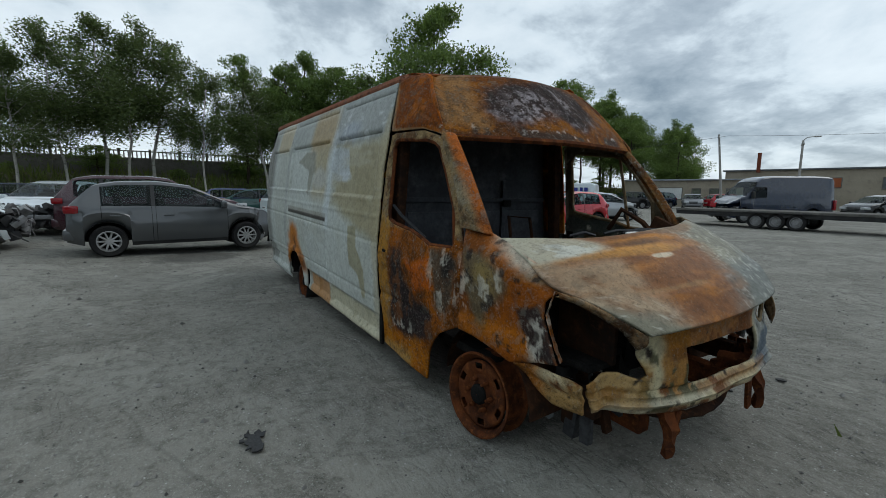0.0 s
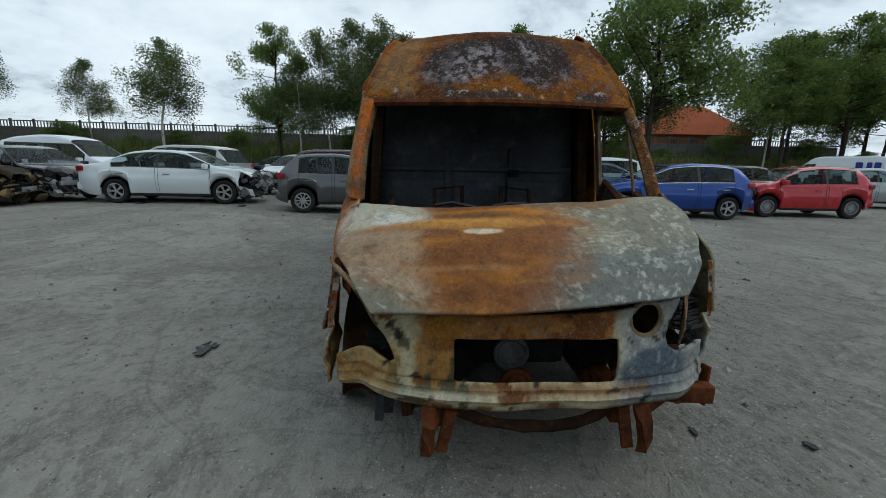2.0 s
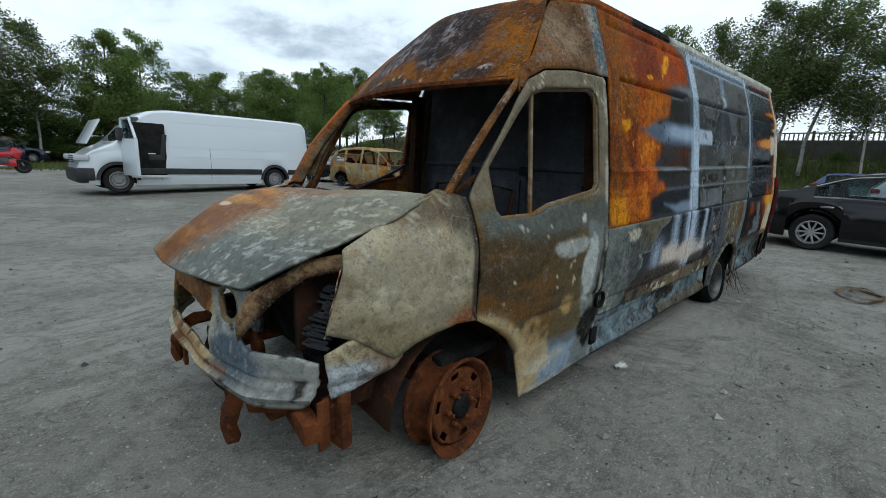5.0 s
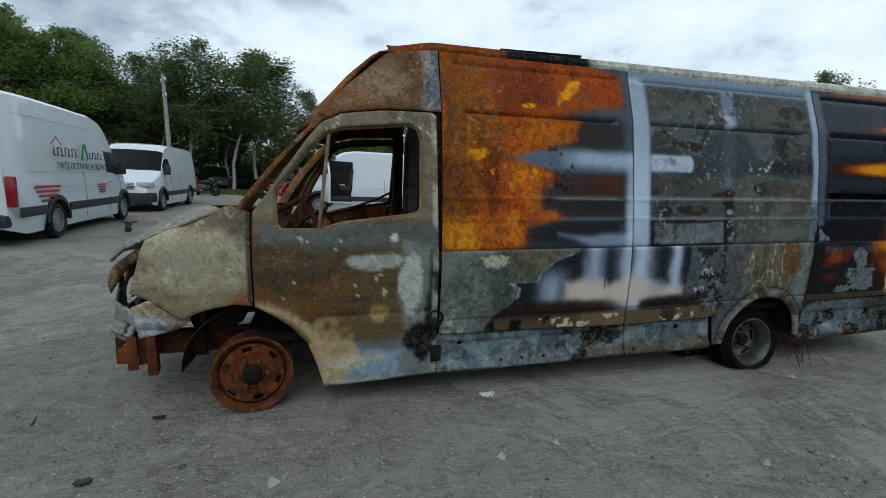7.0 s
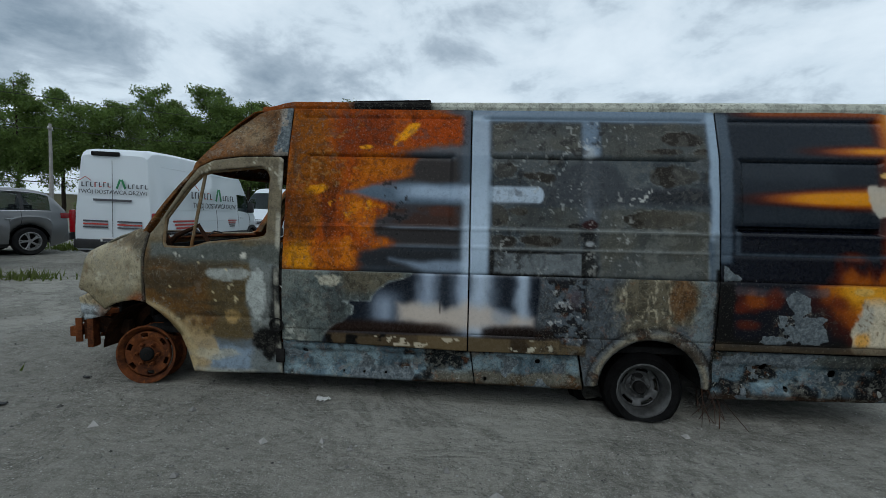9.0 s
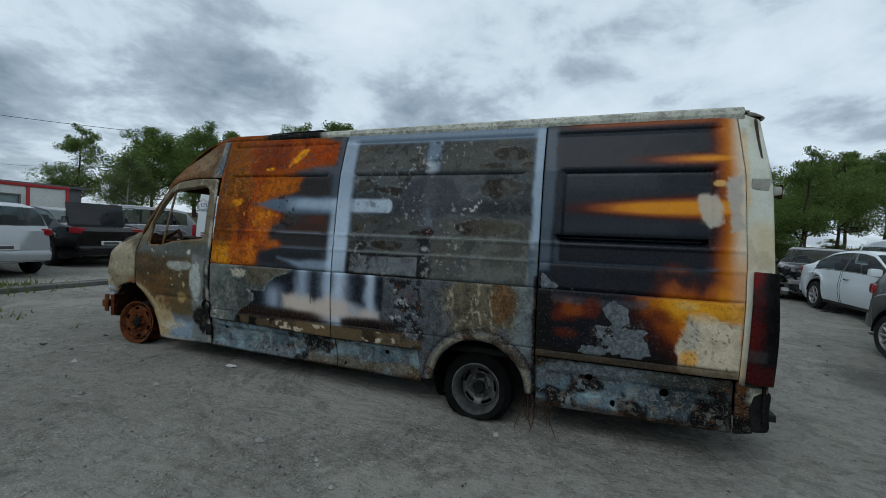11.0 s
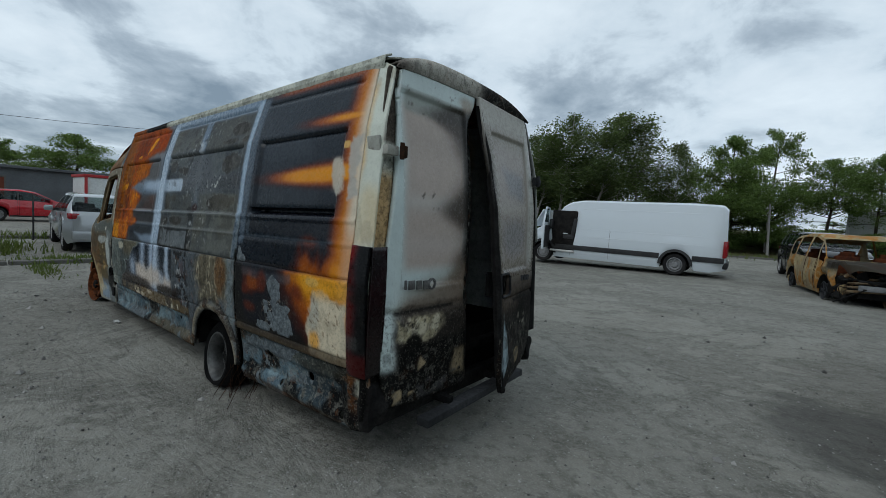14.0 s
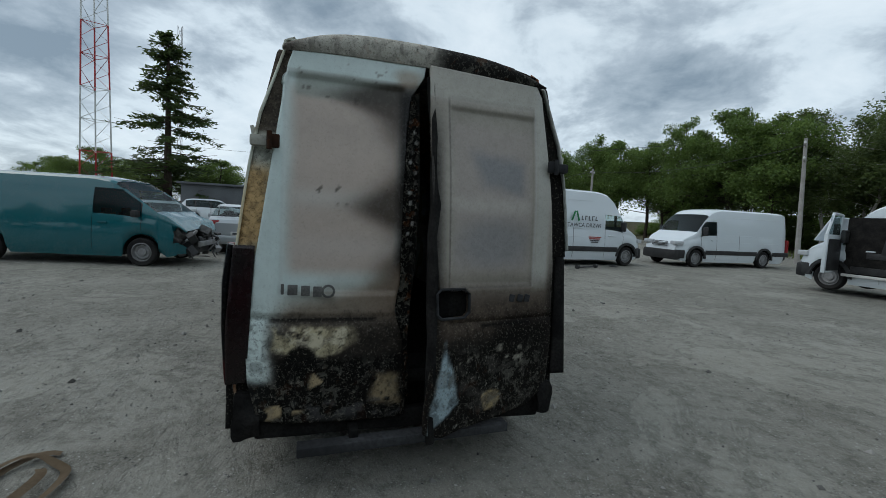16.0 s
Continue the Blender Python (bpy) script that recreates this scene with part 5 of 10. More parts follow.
# stains of the left flank, with highlights of its ribs painted in
def coat_fender(u, v):
    c = Coat(u, v, (0.215, 0.19, 0.12), 1)
    c.lay((0.38, 0.35, 0.26), c.blob(.25, .95, .4, .22, .3, .6, 5) * 0.5).lay((0.17, 0.15, 0.095), sstep(.52, .62, c.n(3.4, 6, .7, 1.4)) * 0.6)
    c.lay((0.26, 0.075, 0.015), c.blob(-.02, .66, .14, .09, .4, .6, 7) * 0.85).lay((0.10, 0.065, 0.03), c.blob(.02, 1.16, .3, .07, .4, .6, 6) * 0.6)
    c.lay((0.42, 0.40, 0.31), np.exp(-((c.n(5, 6) - .52) / .010) ** 2) * c.area(-.1, .5, .8, 1.2, .08) * 0.8)
    c.lay((0.12, 0.11, 0.08), c.area(-.1, .10, 1.0, 1.25, .05, .08, 6) * 0.6).lay((0.025, 0.02, 0.016), c.area(-.05, -.015, .6, 1.3, .006) * 0.7)
    c.wear(2, 0.42 + 0.2 * c.blob(.2, 1.0, .5, .2, .6)).wear(1, 0.32 + 0 * u)
    return c


def coat_door(u, v):
    c = Coat(u, v, (0.125, 0.098, 0.048), 2)
    c.lay((0.155, 0.085, 0.026), c.area(-.62, .1, .55, 1.05, .06, .12, 4, .6, 1.6) * 0.8).lay((0.085, 0.072, 0.042), sstep(.50, .60, c.n(3.0, 6, .5, 2.0)) * 0.7)
    c.lay((0.105, 0.118, 0.108), c.area(-1.2, -.1, 1.0, 1.16, .03, .06, 5, .6, 1.5) * 0.9).lay((0.17, 0.15, 0.105), c.area(-1.2, 0.1, 1.17, 1.9, .03, .04) * 0.85)
    c.lay((0.13, 0.155, 0.175), c.area(-1.2, -.42, .1, .42, .025, .05, 5) * 0.92).lay((0.20, 0.255, 0.31), c.area(-.95, -.5, .16, .36, .02, .07, 6) * 0.7)
    c.lay((0.15, 0.165, 0.16), c.area(-1.2, -.90, .1, 1.0, .02, .07, 5) * 0.9).lay((0.33, 0.35, 0.33), c.blob(-.96, .76, .075, .22, .12, .55, 6) * 0.9).lay((0.24, 0.255, 0.24), c.blob(-.72, .915, .16, .05, .12, .6, 7) * 0.85)
    c.lay((0.010, 0.010, 0.010), c.blob(-1.04, .40, .12, .12, .12, .7, 7) * 0.95).lay((0.012, 0.011, 0.011), c.area(-1.15, -1.06, .45, .98, .012, .04, 8) * 0.75)
    c.lay((0.30, 0.235, 0.125), c.blob(-.46, .36, .13, .20, .2, .7, 7) * 0.85).lay((0.36, 0.34, 0.26), c.blob(-.62, .28, .2, .05, .15, .9, 8) * 0.6).lay((0.27, 0.20, 0.09), c.blob(-.75, .58, .06, .05, .2, .8, 9) * 0.8)
    rim = np.exp(-((np.hypot(u - .0, v - .24) - .425) / .028) ** 2)
    c.lay((0.32, 0.27, 0.16), rim * 0.85)
    c.lay((0.42, 0.41, 0.33), np.exp(-((c.n(5, 6) - .55) / .008) ** 2) * sstep(.48, .58, c.n(2)) * 0.75).lay((0.44, 0.43, 0.37), c.area(-1.0, -.3, 1.04, 1.14, .02) * sstep(.67, .69, c.n(16, 5)) * 0.9)
    c.lay((0.45, 0.40, 0.25), c.area(-.95, -.2, .55, 1.0, .05) * sstep(.76, .78, c.n(19, 4)) * 0.9)
    c.lay((0.30, 0.29, 0.24), (c.area(-1.14, -1.10, .1, 1.9, .006) + c.area(-1.2, 0, .1, .155, .008)) * sstep(.42, .55, c.n(7)) * 0.7)
    c.c *= 1.16
    c.wear(2, 0.2 + 0.15 * c.area(-.5, 0, .6, 1.1, .1, .1)).wear(1, 0.4 + 0 * u)
    return c


def coat_capside(u, v):
    c = Coat(u, v, (0.20, 0.105, 0.032), 3)
    c.lay((0.26, 0.20, 0.11), c.blob(-.8, 2.0, .2, .12, .6, .5) * 0.7).lay((0.30, 0.30, 0.27), c.area(-1.2, -1.05, 1.8, 2.25, .03, .08) * 0.7)
    c.lay((0.30, 0.12, 0.02), c.area(-.75, -.3, 1.6, 2.0, .08, .1) * 0.6)
    c.wear(2, 0.45 + 0 * u).wear(0, 0.5 * c.area(-1.2, -1.06, 1.8, 2.25, .03, .05))
    c.soften(0.8, 0.95)
    return c


RUST_EDGE = [(-1.10, 2.26), (-2.16, 2.26), (-2.53, 2.15), (-2.565, 2.03), (-2.53, 1.94), (-2.07, 1.895), (-2.03, 1.825), (-2.15, 1.815), (-2.13, 1.71), (-2.0, 1.645), (-1.77, 1.617), (-1.60, 1.58), (-1.62, 1.54), (-1.83, 1.507),
             (-1.98, 1.463), (-1.94, 1.407), (-1.83, 1.367), (-1.87, 1.293), (-1.85, 1.22), (-2.0, 1.183), (-1.78, 1.124), (-1.72, 1.067), (-1.74, 1.01), (-1.65, .94), (-1.10, .94)]
BARE_EDGE = [(-1.10, .98), (-2.16, .98), (-2.12, .94), (-1.97, .886), (-1.86, .807), (-1.83, .752), (-1.62, .735), (-1.70, .70), (-1.69, .65), (-1.62, .58), (-1.51, .52), (-1.46, .40), (-1.46, .34), (-1.10, .34)]


def coat_p1(u, v):
    c = Coat(u, v, (0.060, 0.074, 0.090), 4)
    hi = sstep(.955, .968, v)
    lo = 1 - hi
    # smoke-blue and brown bands past the rust
    c.lay((0.048, 0.036, 0.030), hi * c.area(-2.46, -1.90, 1.64, 1.84, .03, .05, 4, .5, 2) * 0.9).lay((0.085, 0.105, 0.125), hi * c.area(-2.52, -2.05, 1.85, 1.925, .02, .02) * 0.9)
    c.lay((0.12, 0.165, 0.215), hi * c.area(-2.60, -1.66, 1.48, 1.645, .03, .035, 3, .3, 2) * 0.85).lay((0.27, 0.33, 0.40), hi * c.area(-2.60, -2.0, 1.525, 1.615, .035, .02) * sstep(-1.85, -2.25, u) * 0.85)
    c.lay((0.090, 0.042, 0.024), hi * c.area(-2.50, -1.85, 1.30, 1.475, .03, .05, 4, .5, 2) * (0.35 + 0.6 * sstep(.42, .60, c.n(6, 5, .6, 1.8)))).lay((0.13, 0.045, 0.02), hi * c.blob(-2.36, 1.42, .10, .04, .4, .6, 7) * 0.8)
    c.lay((0.052, 0.042, 0.038), hi * c.area(-2.48, -1.8, 1.165, 1.30, .02, .04, 4, .4, 2) * 0.85).lay((0.030, 0.034, 0.042), hi * c.area(-2.46, -1.66, .985, 1.15, .03, .04, 4, .5, 2) * 0.85)
    # pale seam wedge; the two thin rib lines are highlights put into the colour
    c.lay((0.20, 0.25, 0.31), hi * c.poly([(-1.98, 1.065), (-2.2, 1.04), (-2.6, 1.055), (-2.6, .98), (-2.25, .985)], .03, .03, 5, .5, 1) * 0.85).lay((0.17, 0.20, 0.235), hi * (np.exp(-((v - 1.30) / .006) ** 2) + np.exp(-((v - 1.165) / .006) ** 2)) * c.area(-2.5, -1.95, 1, 2, .05) * 0.7)
    # rust
    fringe = hi * c.poly(RUST_EDGE, .09, .10, 5, .5, 2.0)
    c.lay((0.10, 0.038, 0.018), fringe * sstep(.36, .56, c.n(5, 5, .5, 2.0)) * 0.9)
    m = hi * c.poly(RUST_EDGE, .040, .045, 7, .7, 1.6)
    c.lay((0.35, 0.094, 0.009), m)
    c.lay((0.44, 0.15, 0.012), m * sstep(.48, .60, c.n(4.2, 6, 1.3, .7)) * 0.8 * sstep(1.95, 1.55, v)).lay((0.50, 0.22, 0.022), m * sstep(.60, .66, c.n(7, 6)) * 0.5 * sstep(1.7, 1.45, v))
    c.lay((0.19, 0.052, 0.011), m * sstep(.50, .62, c.n(3.0, 6, 2.2, .5)) * 0.75).lay((0.215, 0.048, 0.010), m * c.area(-1.95, -1.55, 1.88, 2.2, .06, .06, 5, 2, .4) * 0.7).lay((0.17, 0.115, 0.045), m * c.area(-1.52, -1.1, 1.62, 2.2, .12, .12) * 0.45)
    c.lay((0.34, 0.080, 0.009), m * c.area(-2.56, -2.12, 1.93, 2.16, .03, .02) * 0.9).lay((0.40, 0.16, 0.022), m * c.area(-2.14, -1.75, 1.66, 1.86, .06, .06) * 0.6)
    c.lay((0.34, 0.25, 0.11), m * np.exp(-((c.n(3.6, 5, .8, 1.6) - .52) / .012) ** 2) * c.area(-1.75, -1.15, 1.55, 2.15, .08) * 0.5)
    c.lay((0.46, 0.17, 0.014), m * c.area(-1.74, -1.1, .95, 1.17, .05, .08, 6) * 0.55).lay((0.48, 0.27, 0.06), m * c.blob(-1.30, 1.08, .11, .10, .4, .9, 9) * 0.6).lay((0.52, 0.27, 0.04), m * c.blob(-1.40, 1.575, .075, .05, .2, .7, 9) * 0.9)
    c.lay((0.20, 0.085, 0.02), m * c.blob(-1.30, 1.36, .14, .20, .25, .5, 6) * 0.65).lay((0.50, 0.24, 0.03), m * c.area(-1.85, -1.45, 1.36, 1.52, .03) * sstep(.64, .67, c.n(26, 4)) * 0.9)
    c.lay((0.56, 0.29, 0.035), hi * c.poly([(-1.99, 1.93), (-2.01, 2.01), (-2.09, 2.08), (-2.17, 2.10), (-2.15, 2.03), (-2.06, 1.95)], .012, .03, 14) * 0.95).lay((0.54, 0.28, 0.04), hi * c.blob(-1.76, 1.905, .055, .014, .2, .5, 12) * 0.9)
    c.lay((0.012, 0.011, 0.012), hi * (1 - m) * c.area(-2.1, -1.75, 1.32, 1.66, .03) * sstep(.66, .68, c.n(24, 4)) * 0.8)
    # pale heat edge at the seam
    c.lay((0.085, 0.112, 0.140), hi * c.area(-2.62, -2.505, 1.62, 2.25, .025, .01) * 0.9).lay((0.37, 0.44, 0.51), hi * c.area(-2.66, -2.52, .94, 1.62, .035, .015) * (0.45 + 0.35 * sstep(1.6, 1.2, v)))
    # below the waist
    c.lay((0.028, 0.038, 0.056), lo)
    nz = c.n(7, 5, 1.2, .5)
    glow = lambda u0, w, v0, v1, k=.05: np.exp(-((u - u0 - .09 * (nz - .5)) / w) ** 2) * sstep(v0 - k, v0 + k, v) * (1 - sstep(v1 - k, v1 + k, v))
    c.lay((0.34, 0.40, 0.48), lo * np.clip(glow(-1.94, .10, .56, .80, .09) * .62 + glow(-2.27, .075, .62, 1.1, .09) * .66 + glow(-2.57, .09, .5, 1.1) * .9, 0, 1))
    c.lay((0.45, 0.40, 0.345), lo * c.poly([(-2.04, .735), (-2.35, .745), (-2.40, .70), (-2.70, .80), (-2.70, .53), (-2.3, .56), (-2.06, .60)], .05, .05, 5, 1, .5) * 0.95).lay((0.055, 0.030, 0.020), lo * c.area(-2.75, -1.45, .47, .585, .035, .03, 4, .6, 1) * sstep(-2.72, -2.25, u) * 0.92)
    c.lay((0.012, 0.010, 0.010), lo * c.poly([(-2.375, .80), (-2.365, .66), (-2.36, .66), (-2.37, .80)], .004) * 0.9)
    bare = lo * c.poly(BARE_EDGE, .007, .022, 12)
    rim = lo * np.clip(c.poly(BARE_EDGE, .012, .022, 12) - bare, 0, 1)
    c.lay((0.135, 0.158, 0.150), bare).lay((0.20, 0.215, 0.19), bare * sstep(.50, .60, c.n(4, 6)) * 0.55).lay((0.080, 0.092, 0.092), bare * sstep(.55, .62, c.n(6, 6, 1, .5)) * 0.6).lay((0.17, 0.135, 0.07), bare * c.area(-2.1, -1.62, .80, 1.0, .05, .05) * 0.55)
    c.lay((0.32, 0.35, 0.33), bare * (1 - lo * c.poly(BARE_EDGE, .006, .022, 12)) * 0.8).lay((0.30, 0.33, 0.31), rim * 0.6)
    c.lay((0.40, 0.38, 0.30), lo * c.poly([(-1.36, .935), (-1.44, .90), (-1.46, .862), (-1.58, .855), (-1.625, .875), (-1.62, .925)], .012, .035, 14) * 0.9).lay((0.32, 0.33, 0.29), bare * c.area(-1.32, -1.15, .4, .62, .03) * sstep(.60, .63, c.n(16, 4)) * 0.7)
    c.lay((0.13, 0.098, 0.055), c.area(-2.7, -1.5, .375, .485, .008, .01) * 0.92).lay((0.20, 0.155, 0.085), c.area(-2.7, -2.2, .375, .485, .012) * 0.6).lay((0.012, 0.011, 0.010), c.area(-1.95, -1.5, .37, .49, .012, .03) * sstep(.46, .52, c.n(9, 5)) * 0.95)
    c.lay((0.42, 0.38, 0.29), c.area(-2.7, -1.6, .38, .475, .008) * sstep(.66, .68, c.n(15, 5, .6, 1.2)) * 0.9)
    c.wear(2, 0.16 * m + 0.35 * bare).wear(1, lo * (1 - bare) * 0.97 + hi * (1 - m) * 0.85)
    return c


def coat_p2(u, v):
    c = Coat(u, v, (0.10, 0.110, 0.108), 5)
    hi = sstep(.955, .968, v)
    lo = 1 - hi
    fr = 1 - c.area(-4.31, -2.72, 0.0, 2.12, .02, .012, 6)
    field = hi * (1 - fr)
    c.lay((0.092, 0.110, 0.121), field * 0.9).lay((0.052, 0.066, 0.076), field * sstep(.48, .60, c.n(2.6, 6, .8, 1.6)) * 0.7).lay((0.145, 0.155, 0.15), field * sstep(.55, .62, c.n(4.2, 6)) * 0.5)
    # broad sheets of ashen olive
    for a, b, lo_v, hi_v, k in ((-3.39, -2.74, 1.89, 2.11, .8), (-4.30, -3.54, 1.86, 2.11, .65), (-4.34, -3.53, .975, 1.47, .85), (-3.38, -2.98, 1.165, 1.29, .7), (-3.38, -2.75, 1.31, 1.47, .6)):
        c.lay((0.105, 0.103, 0.082), field * c.area(a, b, lo_v, hi_v, .012, .025, 7) * k * (0.55 + 0.45 * sstep(.40, .6, c.n(5, 6))))
    c.lay((0.17, 0.175, 0.155), field * c.area(-4.34, -3.53, .975, 1.47, .03) * sstep(.54, .60, c.n(7, 6, 1, 1.4)) * 0.5)
    # brown islands with pale lifted rims
    isl = 0 * u
    for a, b, r1, r2 in ((-2.86, 2.085, .11, .032), (-2.84, 1.755, .10, .065), (-3.06, 1.70, .13, .05), (-4.12, 2.00, .15, .045), (-4.02, 1.90, .20, .03), (-4.10, 1.72, .18, .075), (-2.80, 1.405, .065, .065), (-2.94, 1.44, .06, .022), (-2.82, 1.215, .075, .05), (-3.10, 1.22, .14, .045), (-3.95, 1.40, .22, .05)):
        isl = np.maximum(isl, c.blob(a, b, r1, r2, .22, .95, 6))
    c.lay((0.29, 0.30, 0.275), field * np.exp(-((isl - .22) / .16) ** 2) * sstep(.40, .56, c.n(6, 5)) * sstep(.02, .1, isl) * 0.30)
    c.lay((0.088, 0.072, 0.046), field * sstep(.15, .75, isl) * 0.5).lay((0.042, 0.032, 0.020), field * sstep(.5, .7, isl) * sstep(.50, .58, c.n(8, 6)) * 0.8)
    # smooth slate across the middle, the pale bar and the strip of the centre post
    mid = hi * np.maximum(c.area(-4.33, -3.08, 1.50, 1.632, .012, .015), c.blob(-3.46, 1.64, .27, .17, .12, .12, 5))
    c.lay((0.070, 0.080, 0.090), mid * 0.95).lay((0.030, 0.033, 0.038), hi * c.area(-4.33, -3.9, 1.515, 1.61, .03, .03) * 0.7)
    c.lay((0.40, 0.40, 0.37), hi * c.area(-4.15, -3.55, 1.50, 1.62, .02) * sstep(.66, .68, c.n(22, 4)) * np.exp(-((u + 3.85) / .2) ** 2) * 0.9)
    c.lay((0.34, 0.40, 0.46), hi * (c.area(-3.08, -2.62, 1.505, 1.62, .014, .01) + c.blob(-3.08, 1.562, .04, .058, .15, .05)) * 0.95)
    c.lay((0.15, 0.20, 0.26), hi * c.area(-3.53, -3.40, 1.86, 2.25, .02, .008) * 0.9).lay((0.46, 0.49, 0.50), hi * c.poly([(-3.405, 1.93), (-3.49, 1.93), (-3.495, 1.86), (-3.45, 1.825), (-3.40, 1.86)], .035, .03, 9) * 0.7)
    c.lay((0.088, 0.100, 0.112), hi * c.area(-3.53, -3.41, 1.36, 1.85, .02, .01) * 0.85).lay((0.24, 0.28, 0.31), hi * c.poly([(-3.455, 1.53), (-3.43, 1.40), (-3.50, 1.40)], .04, .03, 9) * 0.5)
    c.lay((0.012, 0.012, 0.012), hi * c.area(-3.52, -3.40, .96, 1.31, .03, .07, 9) * 0.8).lay((0.07, 0.012, 0.012), hi * c.blob(-3.46, 1.35, .06, .036, .15, .5, 12) * 0.95).lay((0.012, 0.011, 0.011), hi * c.blob(-3.34, 1.335, .05, .02, .2, .6, 9))
    c.lay((0.36, 0.38, 0.38), hi * c.blob(-3.455, 1.21, .03, .02, .3, .6, 12) * 0.6).lay((0.22, 0.22, 0.20), hi * c.area(-3.50, -3.42, .98, 1.16, .01) * sstep(.55, .58, c.n(20, 3)) * 0.8)
    # lifted plate beside the seam with a sooty surround
    c.lay((0.012, 0.012, 0.013), hi * c.area(-3.43, -2.70, .955, 1.15, .008, .012, 9) * sstep(.30, .36, np.maximum(c.n(6, 5), sstep(-3.1, -3.06, u))) * 0.95)
    c.lay((0.155, 0.172, 0.178), hi * c.area(-3.40, -2.76, .985, 1.132, .006, .014, 12) * 0.95).lay((0.10, 0.11, 0.115), hi * c.area(-3.40, -2.76, .985, 1.132, .01) * sstep(.5, .6, c.n(14, 5)) * 0.6)
    # frame round the field
    c.lay((0.095, 0.130, 0.170), hi * fr * 0.9).lay((0.17, 0.22, 0.275), hi * c.area(-4.4, -2.58, 2.125, 2.25, .012) * 0.85)
    c.lay((0.36, 0.43, 0.50), hi * c.area(-2.71, -2.56, .94, 2.16, .025, .012) * (0.45 + 0.5 * np.exp(-((v - 1.35) / .35) ** 2))).lay((0.25, 0.31, 0.37), hi * c.area(-4.45, -4.32, 1.25, 2.2, .02, .02) * 0.9).lay((0.14, 0.165, 0.18), hi * c.area(-4.45, -4.33, .9, 1.3, .03, .02) * 0.8)
    c.lay((0.34, 0.35, 0.33), field * sstep(.68, .72, c.n(34, 4)) * sstep(.50, .62, c.n(2.2, 4)) * 0.5).lay((0.03, 0.03, 0.03), field * sstep(.60, .68, c.n(13, 6)) * sstep(.44, .58, c.n(2.0, 4)) * 0.6)
    c.lay((0.27, 0.30, 0.30), field * np.exp(-((u + 4.315 + .015 * (c.n(6) - .5)) / .012) ** 2) * sstep(1.62, 1.55, v) * sstep(.42, .54, c.n(9, 4)) * 0.8)
    # highlights of the two pressed ribs, painted as pale lines
    for z0 in (1.302, 1.165):
        c.lay((0.22, 0.235, 0.225), field * np.exp(-((v - z0) / .007) ** 2) * 0.6)
    # below the waist
    c.lay((0.112, 0.128, 0.140), lo)
    left = lo * (1 - sstep(-.012, .012, -u - 3.10 - .07 * (c.n(6, 5) - .5)))
    c.lay((0.028, 0.038, 0.056), left)
    nz = c.n(7, 5, 1.2, .5)
    glow = lambda u0, w, v0, v1, k=.05: np.exp(-((u - u0 - .09 * (nz - .5)) / w) ** 2) * sstep(v0 - k, v0 + k, v) * (1 - sstep(v1 - k, v1 + k, v))
    c.lay((0.36, 0.42, 0.49), left * np.clip(glow(-2.66, .09, .5, 1.1) * .95 + glow(-2.97, .055, .60, 1.1) * .85, 0, 1)).lay((0.44, 0.39, 0.34), left * c.poly([(-2.5, .76), (-2.72, .74), (-2.88, .68), (-3.08, .66), (-3.08, .57), (-2.5, .53)], .05, .05, 5, 1, .5) * 0.9)
    c.lay((0.19, 0.24, 0.30), left * c.blob(-2.83, .66, .07, .06, .5, .3) * 0.5).lay((0.040, 0.024, 0.018), lo * c.area(-3.44, -2.68, .45, .575, .035, .035, 5) * 0.92)
    c.lay((0.16, 0.125, 0.07), lo * c.area(-3.46, -2.55, .365, .485, .008, .01) * 0.92).lay((0.05, 0.036, 0.024), lo * c.area(-3.46, -2.9, .365, .485, .01) * sstep(.42, .6, c.n(5, 5)) * 0.7).lay((0.42, 0.40, 0.32), c.area(-3.42, -2.75, .38, .475, .01) * sstep(.66, .68, c.n(15, 5)) * 0.9)
    dark = lo * c.poly([(-3.13, .95), (-3.44, .95), (-3.46, .47), (-3.30, .46), (-3.17, .62), (-3.22, .80)], .02, .04, 7)
    c.lay((0.035, 0.036, 0.042), dark * 0.9).lay((0.13, 0.155, 0.175), dark * sstep(.50, .53, c.n(19, 3)) * 0.9).lay((0.36, 0.37, 0.36), dark * sstep(.66, .68, c.n(22, 4)) * 0.8).lay((0.11, 0.075, 0.085), dark * c.blob(-3.36, .80, .05, .08, .5) * 0.6)
    ol = lo * c.blob(-3.98, .78, .36, .24, .25, .5, 5)
    c.lay((0.17, 0.145, 0.085), ol * 0.75).lay((0.36, 0.33, 0.24), ol * np.exp(-((c.n(5, 6, 1.6, .6) - .5) / .02) ** 2) * 0.8).lay((0.17, 0.085, 0.025), lo * c.blob(-4.12, .84, .09, .14, .3, .7, 8) * 0.7)
    c.lay((0.17, 0.20, 0.205), lo * c.area(-4.36, -4.24, .2, 1.0, .03, .08, 5) * 0.85)
    ring = np.hypot(u + 3.945, v - .135)
    c.lay((0.25, 0.225, 0.165), c.area(-4.4, -3.45, .1, .62, .05) * np.exp(-((ring - .41) / .020) ** 2) * 0.9).lay((0.07, 0.05, 0.035), c.area(-4.4, -3.45, .1, .62, .05) * sstep(.06, .03, np.abs(ring - .42)) * sstep(.50, .56, c.n(9, 6)) * 0.75).lay((0.02, 0.018, 0.016), c.area(-4.4, -3.45, .1, .62, .05) * np.exp(-((ring - .465) / .012) ** 2) * sstep(.4, .55, c.n(5)) * 0.7)
    c.lay((0.012, 0.012, 0.012), c.area(-4.45, -4.362, .1, 1.05, .008, .012, 9) * 0.9)
